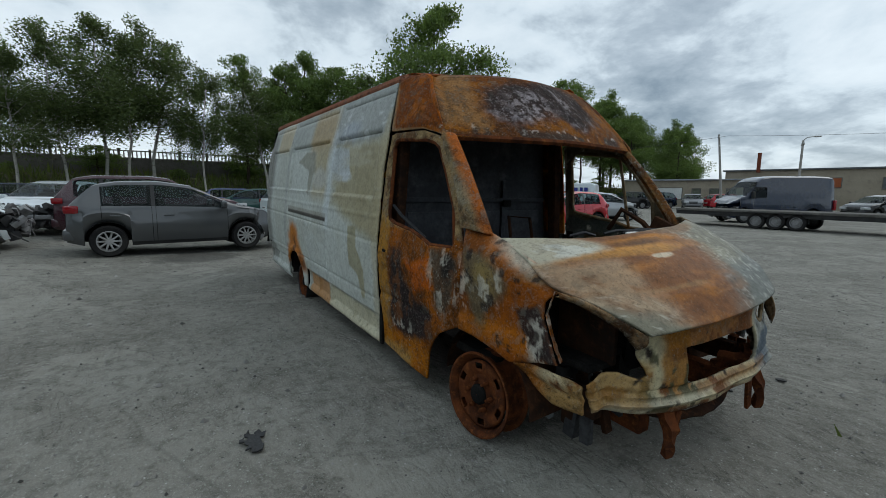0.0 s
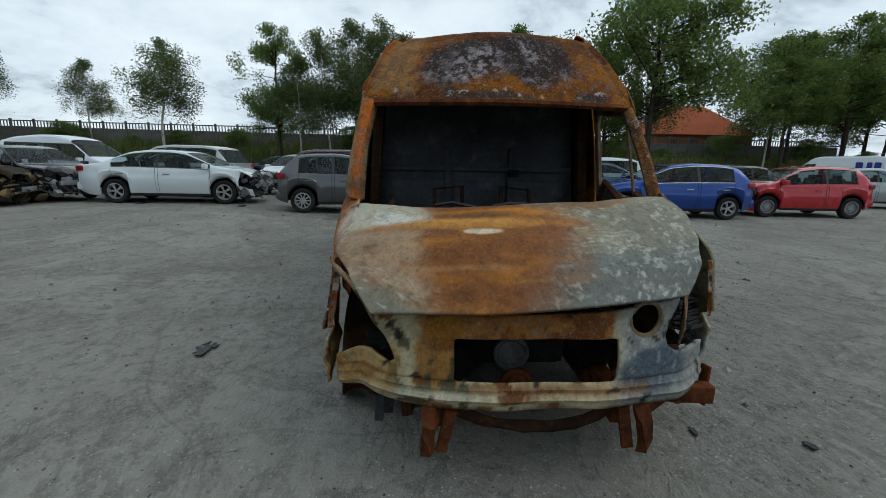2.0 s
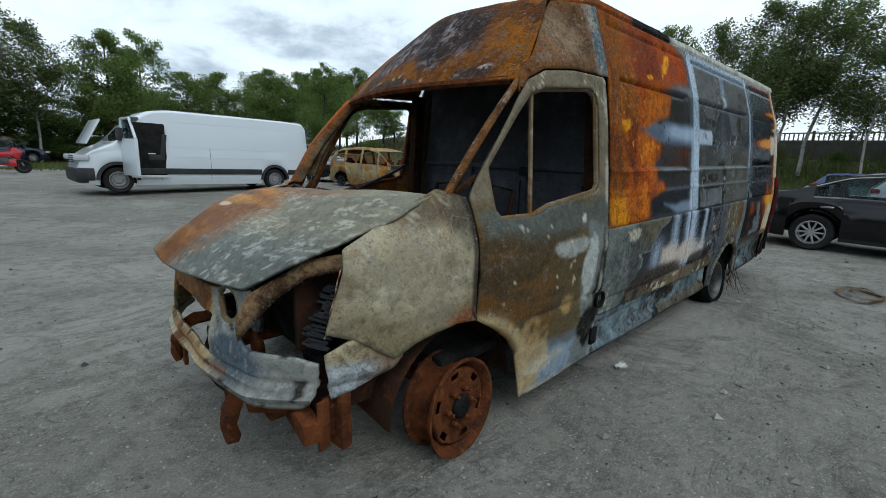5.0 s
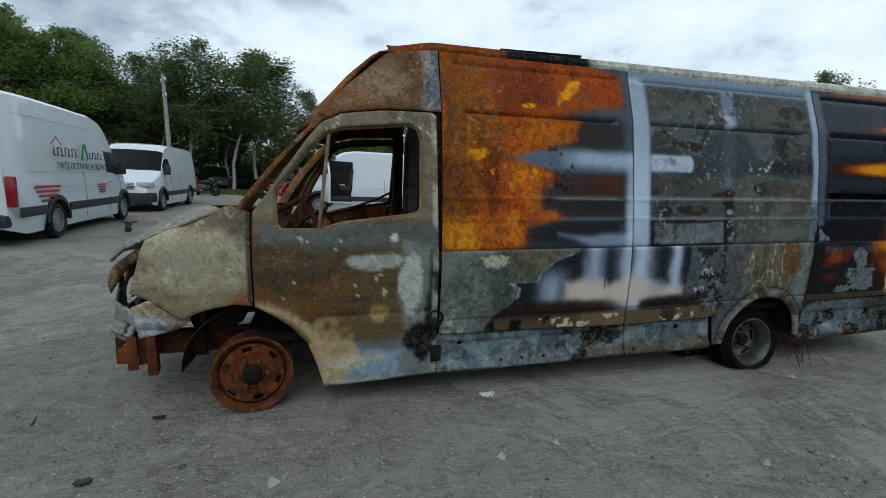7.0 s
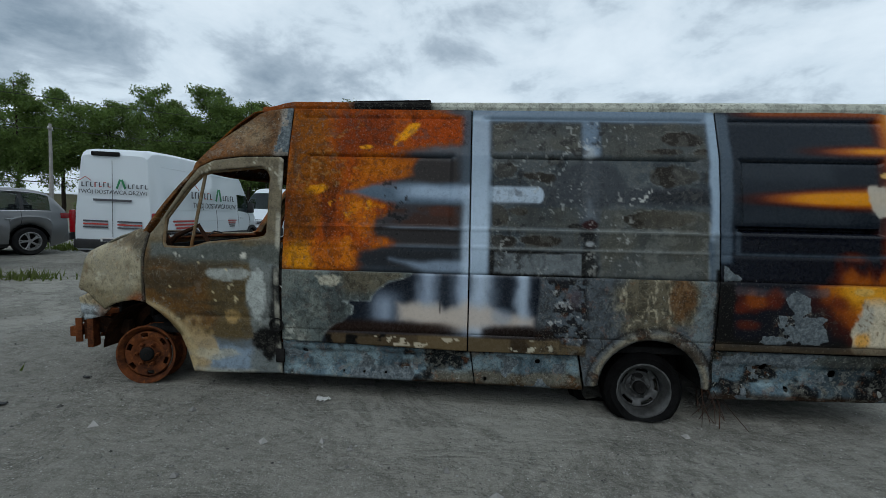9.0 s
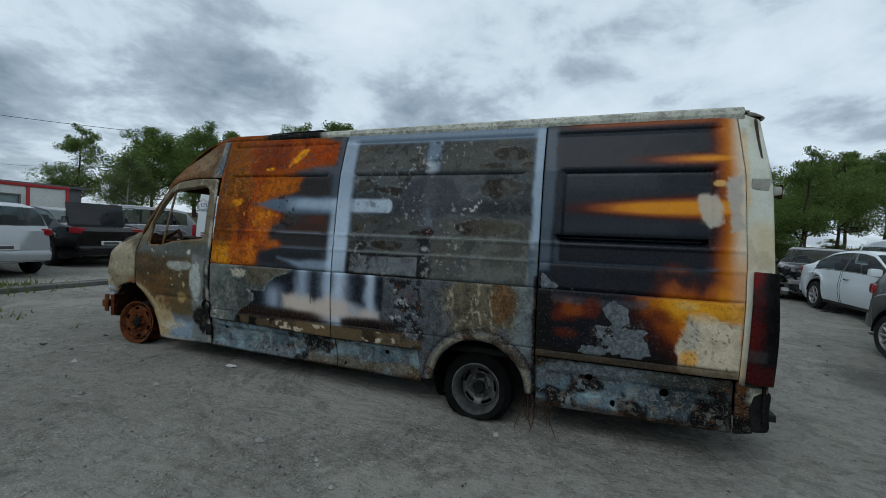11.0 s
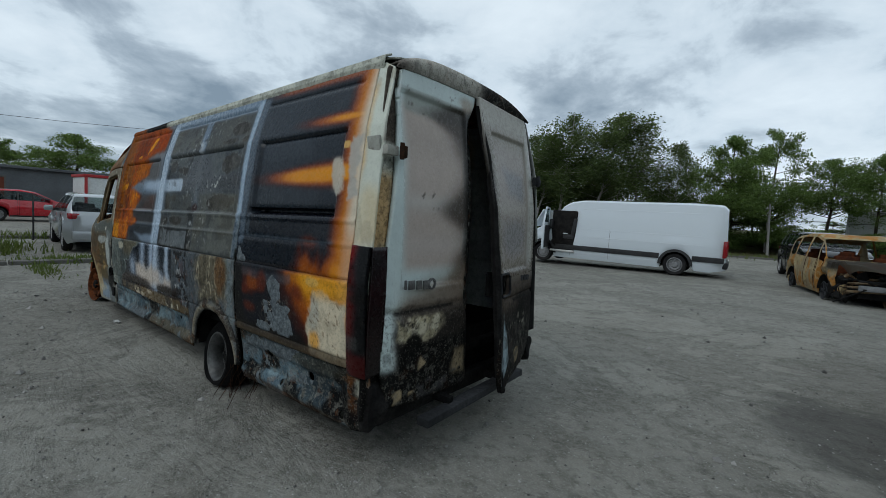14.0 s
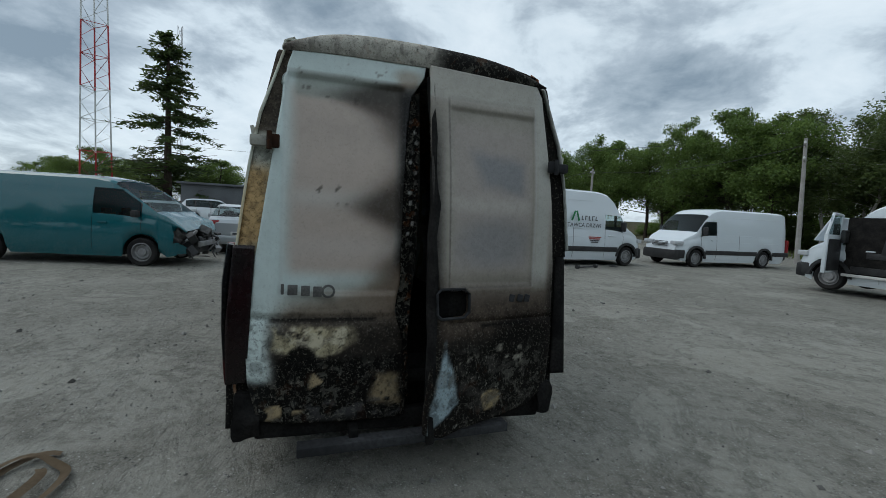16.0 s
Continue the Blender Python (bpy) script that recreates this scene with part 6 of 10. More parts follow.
    c.wear(2, 0.22 * field + 0.45 * (lo - left)).wear(1, 0.55 * field * (1 - mid) + 0.9 * mid + 0.97 * fr * hi + 0.97 * left)
    return c


def coat_p3(u, v):
    c = Coat(u, v, (0.011, 0.020, 0.038), 6)
    hi = sstep(.95, .97, v)
    lo = 1 - hi
    n = c.n(1.6, 4, 0.5, 2.2)
    t = -u - 4.39
    c.lay((0.034, 0.046, 0.062), hi * sstep(1.30, 1.5, v) * 0.85).lay((0.060, 0.074, 0.088), hi * c.area(-5.2, -4.52, 1.70, 1.82, .05, .03) * 0.7).lay((0.046, 0.058, 0.072), hi * c.area(-5.3, -4.5, 1.39, 1.48, .03, .02) * 0.7)
    glow = lambda v0, w, a, b: np.exp(-((v - v0 - 0.02 * (n - .5)) / w) ** 2) * sstep(a, b, t)
    tip = 0.055 + 0.030 * sstep(.3, 1.1, t)
    g = np.maximum.reduce([np.exp(-np.abs((v - 1.565 - .02 * t - 0.02 * (n - .5)) / tip) ** 2.6) * sstep(-.15, .75, t), glow(1.92, .045, .25, 1.15) * 0.95, 0.62 * sstep(2.145, 2.20, v) * sstep(-.1, .35, t), sstep(1.03, 1.22, t + 0.06 * (n - .5)) * 0.8,
                           0.85 * sstep(1.24, .98, v + 0.30 * (c.n(7, 5, 1.4, .35) - .5)) * sstep(.45, 1.15, t + 0.5 * (c.n(4, 4) - .5)), 0.5 * c.blob(-5.30, 1.16, .13, .06, .6, .5, 6)]) * hi
    low = lo * np.maximum(0.85 * sstep(.5, 1.1, t + 0.45 * (v - .75) + 0.5 * (c.n(2.4) - .5)), 0.62 * c.blob(-4.70, .82, .20, .07, .9, 1.3, 5))
    g = np.maximum(g, low)
    c.lay((0.10, 0.020, 0.006), sstep(.12, .45, g)).lay((0.30, 0.095, 0.012), sstep(.38, .72, g)).lay((0.52, 0.26, 0.05), sstep(.66, .98, g) * 0.9)
    c.lay((0.115, 0.135, 0.155), lo * c.area(-5.15, -4.45, .87, .93, .02, .02) * 0.5)
    c.lay((0.50, 0.47, 0.38), sstep(1.20, 1.30, t + 0.03 * (n - .5)) * (0.35 + 0.65 * sstep(1.1, 1.35, v)) * 0.9)
    pale = lo * c.poly([(-5.72, .86), (-5.40, .86), (-5.36, .70), (-5.33, .60), (-5.36, .50), (-5.45, .49), (-5.50, .46), (-5.72, .45)], .012, .075, 6)
    c.lay((0.50, 0.46, 0.35), pale * 0.95).lay((0.54, 0.30, 0.05), pale * c.blob(-5.40, .56, .05, .06, .4, .5, 8) * 0.8).lay((0.34, 0.33, 0.28), pale * c.blob(-5.40, .74, .06, .14, .2, .6, 8) * 0.8).lay((0.54, 0.32, 0.07), lo * c.area(-5.72, -5.25, .84, .97, .05, .03) * 0.75)
    c.lay((0.52, 0.36, 0.12), lo * c.blob(-5.38, .92, .06, .025, .15, .3, 9) * 0.9)
    for a, b, r1, r2 in ((-4.60, .66, .07, .03), (-4.78, .86, .05, .06), (-4.55, .78, .06, .03), (-5.22, .84, .07, .05)):
        c.lay((0.17, 0.034, 0.008), lo * c.blob(a, b, r1, r2, .7, .9, 8) * 0.8)
    # pale-blue lines on the rib edges are painted highlights
    c.lay((0.14, 0.18, 0.22), hi * c.area(-4.47, -4.38, 1.1, 2.2, .02, .02) * 0.6).lay((0.10, 0.125, 0.15), hi * np.exp(-((v - 1.165) / .010) ** 2) * c.area(-5.55, -4.5, 1, 2, .03) * 0.8).lay((0.10, 0.125, 0.15), hi * c.area(-4.53, -4.49, 1.16, 1.34, .012) * 0.6)
    c.lay(SOOT, c.area(-4.5, -4.38, .4, .95, .02, .04) * 0.9)
    c.lay((0.13, 0.08, 0.035), pale * np.exp(-((c.n(5, 4) - .5) / .007) ** 2) * 0.85)
    c.lay((0.11, 0.085, 0.05), c.area(-5.7, -4.4, .44, .52, .015, .02) * 0.85).lay(SOOT, c.area(-5.3, -4.5, .5, .56, .03, .03) * 0.6)
    c.lay((0.38, 0.36, 0.30), hi * c.poly([(-5.44, 1.66), (-5.53, 1.68), (-5.56, 1.60), (-5.57, 1.48), (-5.50, 1.46), (-5.44, 1.52)], .012, .04, 14) * 0.9).lay((0.33, 0.32, 0.29), hi * c.poly([(-5.60, 1.78), (-5.68, 1.80), (-5.69, 1.46), (-5.62, 1.42), (-5.60, 1.55)], .012, .04, 14) * 0.9).lay((0.50, 0.36, 0.14), hi * c.blob(-5.55, 1.75, .035, .025, .15, .4, 9) * 0.9)
    c.wear(0, 0.75 * c.poly([(-4.70, .60), (-4.72, .72), (-4.90, .76), (-5.15, .74), (-5.24, .62), (-5.2, .53), (-4.85, .53)], .03, .05, 6)).wear(0, 0.95 * c.poly([(-4.86, .86), (-4.93, .90), (-5.02, .86), (-5.04, .76), (-4.95, .72), (-4.88, .80)], .02, .04, 9)).wear(0, 0.9 * c.poly([(-4.40, 1.10), (-4.45, 1.07), (-4.52, 1.0), (-4.68, .975), (-4.42, .97)], .012, .03, 9)).wear(0, 0.5 * c.area(-5.3, -4.5, .5, .58, .02, .03))
    c.wear(1, 0.95 * hi + 0.5 * lo).wear(2, 0.7 * c.blob(-4.98, .66, .2, .12, .3) + 0.3 * pale)
    return c


def coat_post(u, v):
    c = Coat(u, v, (0.47, 0.49, 0.43), 7)
    c.lay((0.50, 0.30, 0.06), c.area(-5.72, -5.6, .4, 2.1, .025, .03) * sstep(.35, .6, c.n(3)) * 0.55).lay((0.44, 0.33, 0.14), c.area(-5.9, -5.72, 1.15, 1.5, .06, .06) * 0.45)
    c.lay((0.06, 0.03, 0.015), c.area(-5.9, -5.83, 1.75, 2.2, .02, .02) * 0.7).lay(SOOT, c.area(-5.9, -5.6, .3, .48, .04, .04) * 0.85).lay((0.30, 0.27, 0.20), sstep(.58, .64, c.n(9, 6, 1, .5)) * 0.5)
    c.wear(1, 0.95 + 0 * u)
    return c


def coat_rocker(u, v):
    c = Coat(u, v, (0.135, 0.165, 0.175), 8)
    c.lay((0.25, 0.28, 0.27), sstep(.48, .6, c.n(5)) * 0.7).lay(SOOT, sstep(.52, .60, c.n(4.2)) * 0.9).lay((0.15, 0.10, 0.045), c.area(-3.5, -2.3, 0, .2, .03, .04) * 0.7)
    c.lay(SOOT, c.area(-6, -5.2, .0, .5, .15, .2) * 0.55).lay((0.10, 0.08, 0.05), c.area(-6, -2.65, .36, .5, .02, .03) * 0.6).lay((0.13, 0.06, 0.025), c.area(-6, -1, 0, .125, .012, .02) * 0.6)
    c.wear(0, 0.5 * sstep(.4, .6, c.n(2))).wear(2, 0.5 + 0 * u)
    c.c *= np.array([0.85, 0.98, 1.08])
    return c


# stains of the right flank, with the lit strip of its seam painted in
def coat_right(u, v):
    c = Coat(u, v, (0.42, 0.445, 0.42), 20)
    c.lay((0.36, 0.375, 0.335), sstep(.45, .62, c.n(2.2, 5, 1.0, .5)) * 0.6)
    # front panel: scuffed grey-blue top, olive middle, pale foot
    c.lay((0.235, 0.25, 0.24), c.area(-2.60, -1.2, 1.78, 2.3, .02, .02) * 0.9).lay((0.27, 0.30, 0.33), c.blob(-2.2, 1.90, .28, .10, .4, .6, 6) * 0.8).lay((0.44, 0.46, 0.46), c.area(-2.6, -1.3, 1.80, 2.1, .05) * sstep(.63, .68, c.n(7, 6, .8, 1.6)) * 0.7)
    c.lay((0.255, 0.225, 0.125), c.poly([(-2.42, 1.23), (-2.45, 1.77), (-1.2, 1.80), (-1.2, .98), (-1.45, .98), (-2.10, 1.12)], .07, .06, 4) * 0.8)
    c.lay((0.37, 0.40, 0.41), c.poly([(-2.56, 1.77), (-2.15, 1.74), (-2.02, 1.50), (-2.12, 1.44), (-2.50, 1.46)], .02, .03, 6) * 0.9).lay((0.46, 0.49, 0.50), c.blob(-2.22, 1.48, .22, .05, .3, .5, 7) * 0.8)
    c.lay((0.33, 0.32, 0.25), sstep(.52, .62, c.n(3.0, 6, .5, 2.2)) * c.area(-2.5, -1.2, 1.1, 1.8, .06) * 0.5)
    c.lay((0.25, 0.235, 0.15), c.poly([(-1.93, 1.05), (-1.88, .69), (-1.68, .62), (-1.60, .45), (-1.54, .46), (-1.53, .70), (-1.70, .88), (-1.72, 1.05)], .012, .02, 7) * 0.85)
    c.lay((0.33, 0.30, 0.20), c.area(-1.35, -1.2, .05, 2.0, .04, .03) * 0.6).lay((0.43, 0.38, 0.22), c.area(-2.65, -1.2, .05, .36, .05, .06, 4) * 0.55)
    # lit strip of the seam, painted pale; second panel
    c.lay((0.52, 0.57, 0.60), c.area(-2.70, -2.50, .95, 1.95, .04, .03, 4) * 0.45)
    c.lay((0.245, 0.26, 0.245), c.area(-4.40, -2.63, 1.80, 2.3, .02, .02) * 0.8).lay((0.31, 0.24, 0.12), c.area(-3.45, -2.62, 1.74, 2.2, .12, .06, 3) * 0.8).lay((0.30, 0.255, 0.145), c.area(-3.2, -2.70, 1.25, 1.8, .12, .08, 3) * 0.7)
    c.lay((0.225, 0.225, 0.185), c.poly([(-3.95, 1.66), (-3.6, 1.78), (-3.25, 1.76), (-3.15, 1.55), (-3.25, 1.46), (-3.32, 1.28), (-3.42, 1.30), (-3.43, 1.54), (-3.62, 1.60)], .012, .02, 6) * 0.85)
    c.lay((0.44, 0.465, 0.465), c.blob(-2.95, 1.46, .24, .12, .35, .5, 5) * 0.55).lay((0.36, 0.37, 0.33), sstep(.54, .62, c.n(3.5, 6, .6, 1.6)) * c.area(-4.4, -2.6, .4, 1.05, .05) * 0.5)
    c.lay((0.05, 0.04, 0.03), c.area(-4.22, -2.60, 1.015, 1.055, .006) * 0.9).lay((0.12, 0.10, 0.07), c.area(-4.22, -2.60, 1.055, 1.10, .01, .01) * 0.5)
    # rust round the wheel arch, tail end scorched
    r = np.hypot(u + 3.93, v - .14)
    arch = sstep(.62, .48, r + .10 * (c.n(4) - .5)) * sstep(.25, .40, v)
    c.lay((0.40, 0.17, 0.035), np.maximum(arch, c.blob(-3.95, .66, .26, .22, .3, .4, 5)) * 0.95).lay((0.36, 0.20, 0.07), c.area(-3.35, -2.62, .08, .36, .03, .05, 5) * 0.85).lay((0.17, 0.065, 0.02), sstep(.52, .60, c.n(7)) * arch * 0.8)
    c.lay((0.33, 0.26, 0.13), c.area(-5.2, -4.45, 1.83, 2.2, .06, .05) * 0.6).lay((0.16, 0.16, 0.15), c.area(-5.9, -5.3, .2, 2.2, .12, .12, 3) * 0.75).lay((0.30, 0.31, 0.30), c.area(-4.46, -4.32, .4, 2.2, .015) * 0.6)
    c.wear(2, 0.22 + 0 * u).wear(1, 0.62 + 0 * u)
    return c


def coat_rdoor(u, v):
    c = Coat(u, v, (0.25, 0.098, 0.022), 21)
    c.lay((0.33, 0.125, 0.016), sstep(.48, .58, c.n(4, 6, 1.6, .5)) * 0.8).lay((0.15, 0.065, 0.022), sstep(.52, .62, c.n(6, 6, 1.3, .7)) * 0.6)
    dark = c.poly([(-1.03, .71), (-.98, .98), (-.86, .98), (-.81, .77), (-.65, .67), (-.46, .63), (-.45, .47), (-.66, .35), (-.90, .33), (-1.06, .46)], .035, .05, 6)
    c.lay((0.050, 0.044, 0.050), dark * 0.9).lay((0.22, 0.10, 0.035), dark * sstep(.56, .64, c.n(8, 6, 1.2, .8)) * 0.7)
    c.lay((0.115, 0.10, 0.075), c.poly([(-.45, 1.02), (-.19, 1.02), (-.175, .85), (-.28, .67), (-.41, .65)], .03, .05, 7) * 0.85).lay((0.05, 0.045, 0.042), c.blob(-.27, .95, .07, .09, .3, .6, 8) * 0.8)
    c.lay((0.42, 0.13, 0.012), c.poly([(-.78, .90), (-.48, .97), (-.42, .78), (-.65, .72)], .03, .04, 7) * 0.85)
    c.lay((0.42, 0.41, 0.36), sstep(.62, .66, c.n(11, 6, 1.6, .8)) * np.maximum(c.blob(-.30, .88, .2, .2, .4), c.blob(-.82, .42, .25, .10, .4)) * 0.6)
    c.lay((0.26, 0.215, 0.12), c.area(-1.3, 0, 1.13, 1.9, .03, .03, 6) * 0.85).lay((0.11, 0.05, 0.02), sstep(.52, .60, c.n(9)) * c.area(-1.3, 0, 1.1, 1.9, .03) * 0.6)
    c.lay((0.34, 0.21, 0.06), c.area(-1.3, -1.06, .1, 1.2, .03, .04, 5) * 0.8).lay((0.36, 0.16, 0.03), c.area(-1.3, -.5, .1, .36, .05, .07, 5) * 0.8).lay((0.36, 0.29, 0.13), c.area(-1.3, -.75, .08, .22, .04, .05, 5) * 0.6)
    c.lay((0.36, 0.14, 0.02), sstep(.47, .43, np.hypot(u + .02, v - .14)) * 0.7)
    c.wear(2, 0.45 + 0 * u)
    return c


def coat_rfender(u, v):
    c = Coat(u, v, (0.29, 0.105, 0.018), 22)
    c.lay((0.19, 0.075, 0.022), sstep(.48, .60, c.n(4, 6)) * 0.7).lay((0.37, 0.15, 0.018), c.blob(.10, .68, .30, .08, .5, .5, 5) * 0.8)
    c.lay((0.155, 0.14, 0.085), c.poly([(-.12, 1.05), (-.01, 1.06), (.17, 1.0), (.20, .92), (.10, .80), (.08, .65), (-.01, .67), (-.06, .81)], .03, .06, 6) * 0.85).lay((0.27, 0.22, 0.09), c.blob(.06, .95, .10, .08, .4, .7, 7) * 0.7)
    c.lay((0.05, 0.042, 0.045), c.poly([(.29, .82), (.41, .88), (.51, .75), (.56, .64), (.43, .61), (.37, .71)], .015, .03, 8) * 0.9)
    c.lay((0.36, 0.35, 0.29), c.poly([(-.10, 1.23), (.08, 1.19), (.35, 1.03), (.33, .99), (.17, 1.05), (.02, 1.12)], .03, .05, 5) * 0.85).lay((0.22, 0.19, 0.12), c.blob(.40, .99, .12, .03, .4, .5, 6) * 0.7)
    spots = np.maximum(np.maximum(c.blob(-.09, .86, .05, .12, .4), c.blob(.08, .90, .10, .12, .4)), c.blob(.45, .72, .09, .14, .4))
    c.lay((0.46, 0.45, 0.39), spots * sstep(.57, .62, c.n(19, 6, 1.4, .8)) * 0.65).lay((0.04, 0.03, 0.025), sstep(.66, .69, c.n(16, 5)) * 0.7)
    c.wear(1, 0.3 + 0 * u).wear(2, 0.35 + 0 * u)
    return c


def coat_rcap(u, v):
    c = Coat(u * .7, v * .8, (0.24, 0.085, 0.022), 23)
    c.lay((0.34, 0.13, 0.02), sstep(.48, .60, c.n(4, 6, .7, 1.4)) * 0.7).lay((0.14, 0.045, 0.016), np.exp(-((u - .14) / .05) ** 2) * (0.4 + sstep(.4, .6, c.n(6))) * 0.7)
    c.lay((0.40, 0.14, 0.014), np.exp(-((u - .03) / .04) ** 2) * sstep(.12, .3, v) * 0.8).lay((0.27, 0.20, 0.11), np.maximum(sstep(.86, .95, u + .04 * (c.n(5) - .5)), sstep(.10, .04, v)) * 0.8)
    c.lay((0.20, 0.11, 0.055), sstep(.53, .62, c.n(5, 6)) * 0.5)
    c.wear(2, 0.3 + 0 * u)
    return c


# ---- front sheets ----
def hood_surf(u, v):
    """u across, v from the cowl (0) to the nose (1)."""
    w = np.interp(v, [0, .25, .55, .8, 1], [.84, .855, .845, .75, .60])
    y = u * w - 0.045 * sstep(.25, .55, v) * (1 - 0.55 * sstep(.65, 1, v))
    x = np.interp(v, [0, 1], [.115, .80]) + (0.23 - 0.11 * v) * (1 - np.abs(u) ** 2.2) - 0.12 * (1 - v) ** 1.5 * sstep(.3, 1.05, -u)
    z = np.interp(v, [0, .2, .5, .8, 1], [1.135, 1.12, 1.05, .945, .838]) + 0.045 * (1 - u ** 2) * (1 - 0.5 * v) + 0.042 * u * v ** 1.2 + 0.055 * sstep(.3, 1.0, u) * (1 - v) ** 2
    z = z - 0.055 * (u < 0) * np.abs(u) ** 3 * np.exp(-((v - .5) / .28) ** 2)
    z = z + 0.022 * np.sin(v * 5 + u * 2.2) * (1 - v) + 0.02 * (1 - v) * sstep(.5, 1, -u) - 0.02 * np.exp(-((u - .1) / .5) ** 2) * sstep(.0, .25, v) * (1 - sstep(.3, .7, v)) + 0.012 * (frac_noise(u * 3, v * 4, 31, 3) - .5)
    e = sstep(.3, 1, -u) * sstep(.72, 1, v)
    return x + 0.045 * e, y - 0.07 * e, z + 0.03 * e


def coat_hood(u, v):
    c = Coat(u * .8, v * .8, (0.235, 0.225, 0.165), 30)
    c.lay((0.17, 0.165, 0.125), sstep(.48, .62, c.n(3, 6, .8, 1.6)) * 0.55).lay((0.135, 0.15, 0.142), c.area(-.1, 1, .48, .9, .12, .10, 4) * 0.85)
    r = c.blob(-.32, .36, .47, .46, .28, .38, 3)
    c.lay((0.235, 0.098, 0.026), r * 0.95).lay((0.34, 0.155, 0.038), r * sstep(.45, .60, c.n(2.6, 6, .7, 2.0)) * 0.75).lay((0.145, 0.062, 0.024), r * sstep(.52, .66, c.n(3.2, 6, .7, 2.2)) * 0.6)
    # highlight streaks on the rust, painted as lighter orange, with a dark one between
    c.lay((0.42, 0.235, 0.065), c.blob(-.26, .27, .26, .05, .6, .7, 5) * 0.85).lay((0.40, 0.19, 0.035), c.blob(-.10, .14, .26, .05, .6, .7, 5) * 0.7).lay((0.10, 0.055, 0.028), c.blob(-.22, .19, .20, .04, .6, .6, 5) * 0.5)
    c.lay((0.45, 0.40, 0.30), c.blob(-.20, .36, .065, .022, .3, .9, 9) * 0.9).lay((0.30, 0.20, 0.09), c.blob(-.30, .60, .20, .02, .5, .9, 8) * 0.5)
    c.lay((0.33, 0.27, 0.18), c.area(-.8, -.48, .30, .80, .06, .10, 4) * sstep(.46, .60, c.n(4, 6)) * 0.65)
    # region of pale ripples and net-like lines beside the rust
    wrinkled = (1 - r) * c.area(-.15, .9, .02, .56, .10, .10, 4)
    rip = c.n(3.2, 4, 1.0, 1.6)
    c.lay((0.43, 0.425, 0.37), wrinkled * np.exp(-(np.sin(rip * 34) / .28) ** 2) * sstep(.42, .60, c.n(4, 5)) * 0.34).lay((0.44, 0.44, 0.40), wrinkled * np.exp(-((c.n(7, 6, .8, 1.4) - .5) / .010) ** 2) * sstep(.40, .58, c.n(3, 5)) * 0.5)
    c.lay((0.40, 0.41, 0.38), (1 - r) * c.area(-.1, .9, .44, .76, .06, .06) * sstep(.60, .70, c.n(24, 6, .9, 1.4)) * 0.3).lay((0.40, 0.40, 0.35), (1 - r) * sstep(.66, .70, c.n(26, 4)) * 0.4)
    c.lay((0.33, 0.32, 0.25), c.blob(-.66, .10, .20, .20, .3, .6, 5) * 0.9).lay((0.44, 0.44, 0.39), c.blob(-.60, .18, .10, .07, .4, .8, 8) * sstep(.46, .56, c.n(14, 6)) * 0.8).lay((0.36, 0.20, 0.05), c.blob(-.36, .30, .34, .03, .5, .9, 6) * 0.55).lay((0.24, 0.12, 0.035), c.blob(.3, .05, .3, .06, .4, .8, 6) * 0.6)
    c.wear(1, 0.5 + 0 * u).wear(2, 0.07 + 0 * u)
    return c.soften(0.95)


NOSE = [(0, .815), (-.30, .81), (-.60, .818), (-.695, .825), (-.70, .795), (-.675, .745), (-.645, .69), (-.62, .645), (-.608, .612), (-.635, .592), (-.675, .605), (-.716, .622), (-.76, .618), (-.82, .595), (-.865, .578), (-.862, .50), (-.845, .45), (-.75, .442), (-.631, .432), (-.42, .425), (0, .415), (.42, .425), (.62, .425), (.76, .43), (.80, .47), (.80, .61), (.74, .635), (.66, .64), (.57, .64), (.52, .67), (.51, .71), (.56, .83), (.57, .87), (.30, .83)]
GRILLE = [(-.372, .54), (-.372, .715), (.295, .715), (.295, .535)]
LAMPHOLE = arc(.418, .786, .073, 0, 350, 16)


def nose_surf(u, v):
    x = .872 - 0.10 * np.clip((np.abs(u) - .15) / .55, 0, 9) ** 2 - 0.16 * np.clip((np.abs(u) - .58) / .3, 0, 2) ** 1.6
    x = x + 0.028 * np.exp(-((v - .475) / .035) ** 2) + 0.0075 * np.sin(v * 150) * sstep(.60, .52, v) - 0.03 * sstep(.60, .78, v)
    x = x + 0.12 * sstep(.74, .87, -u) * sstep(.70, .62, v) + 0.11 * sstep(.58, .70, -u) * sstep(.66, .80, v)
    x = x + 0.012 * (frac_noise(u * 5, v * 5, 33, 3) - .5) * 2
    return x, u, v


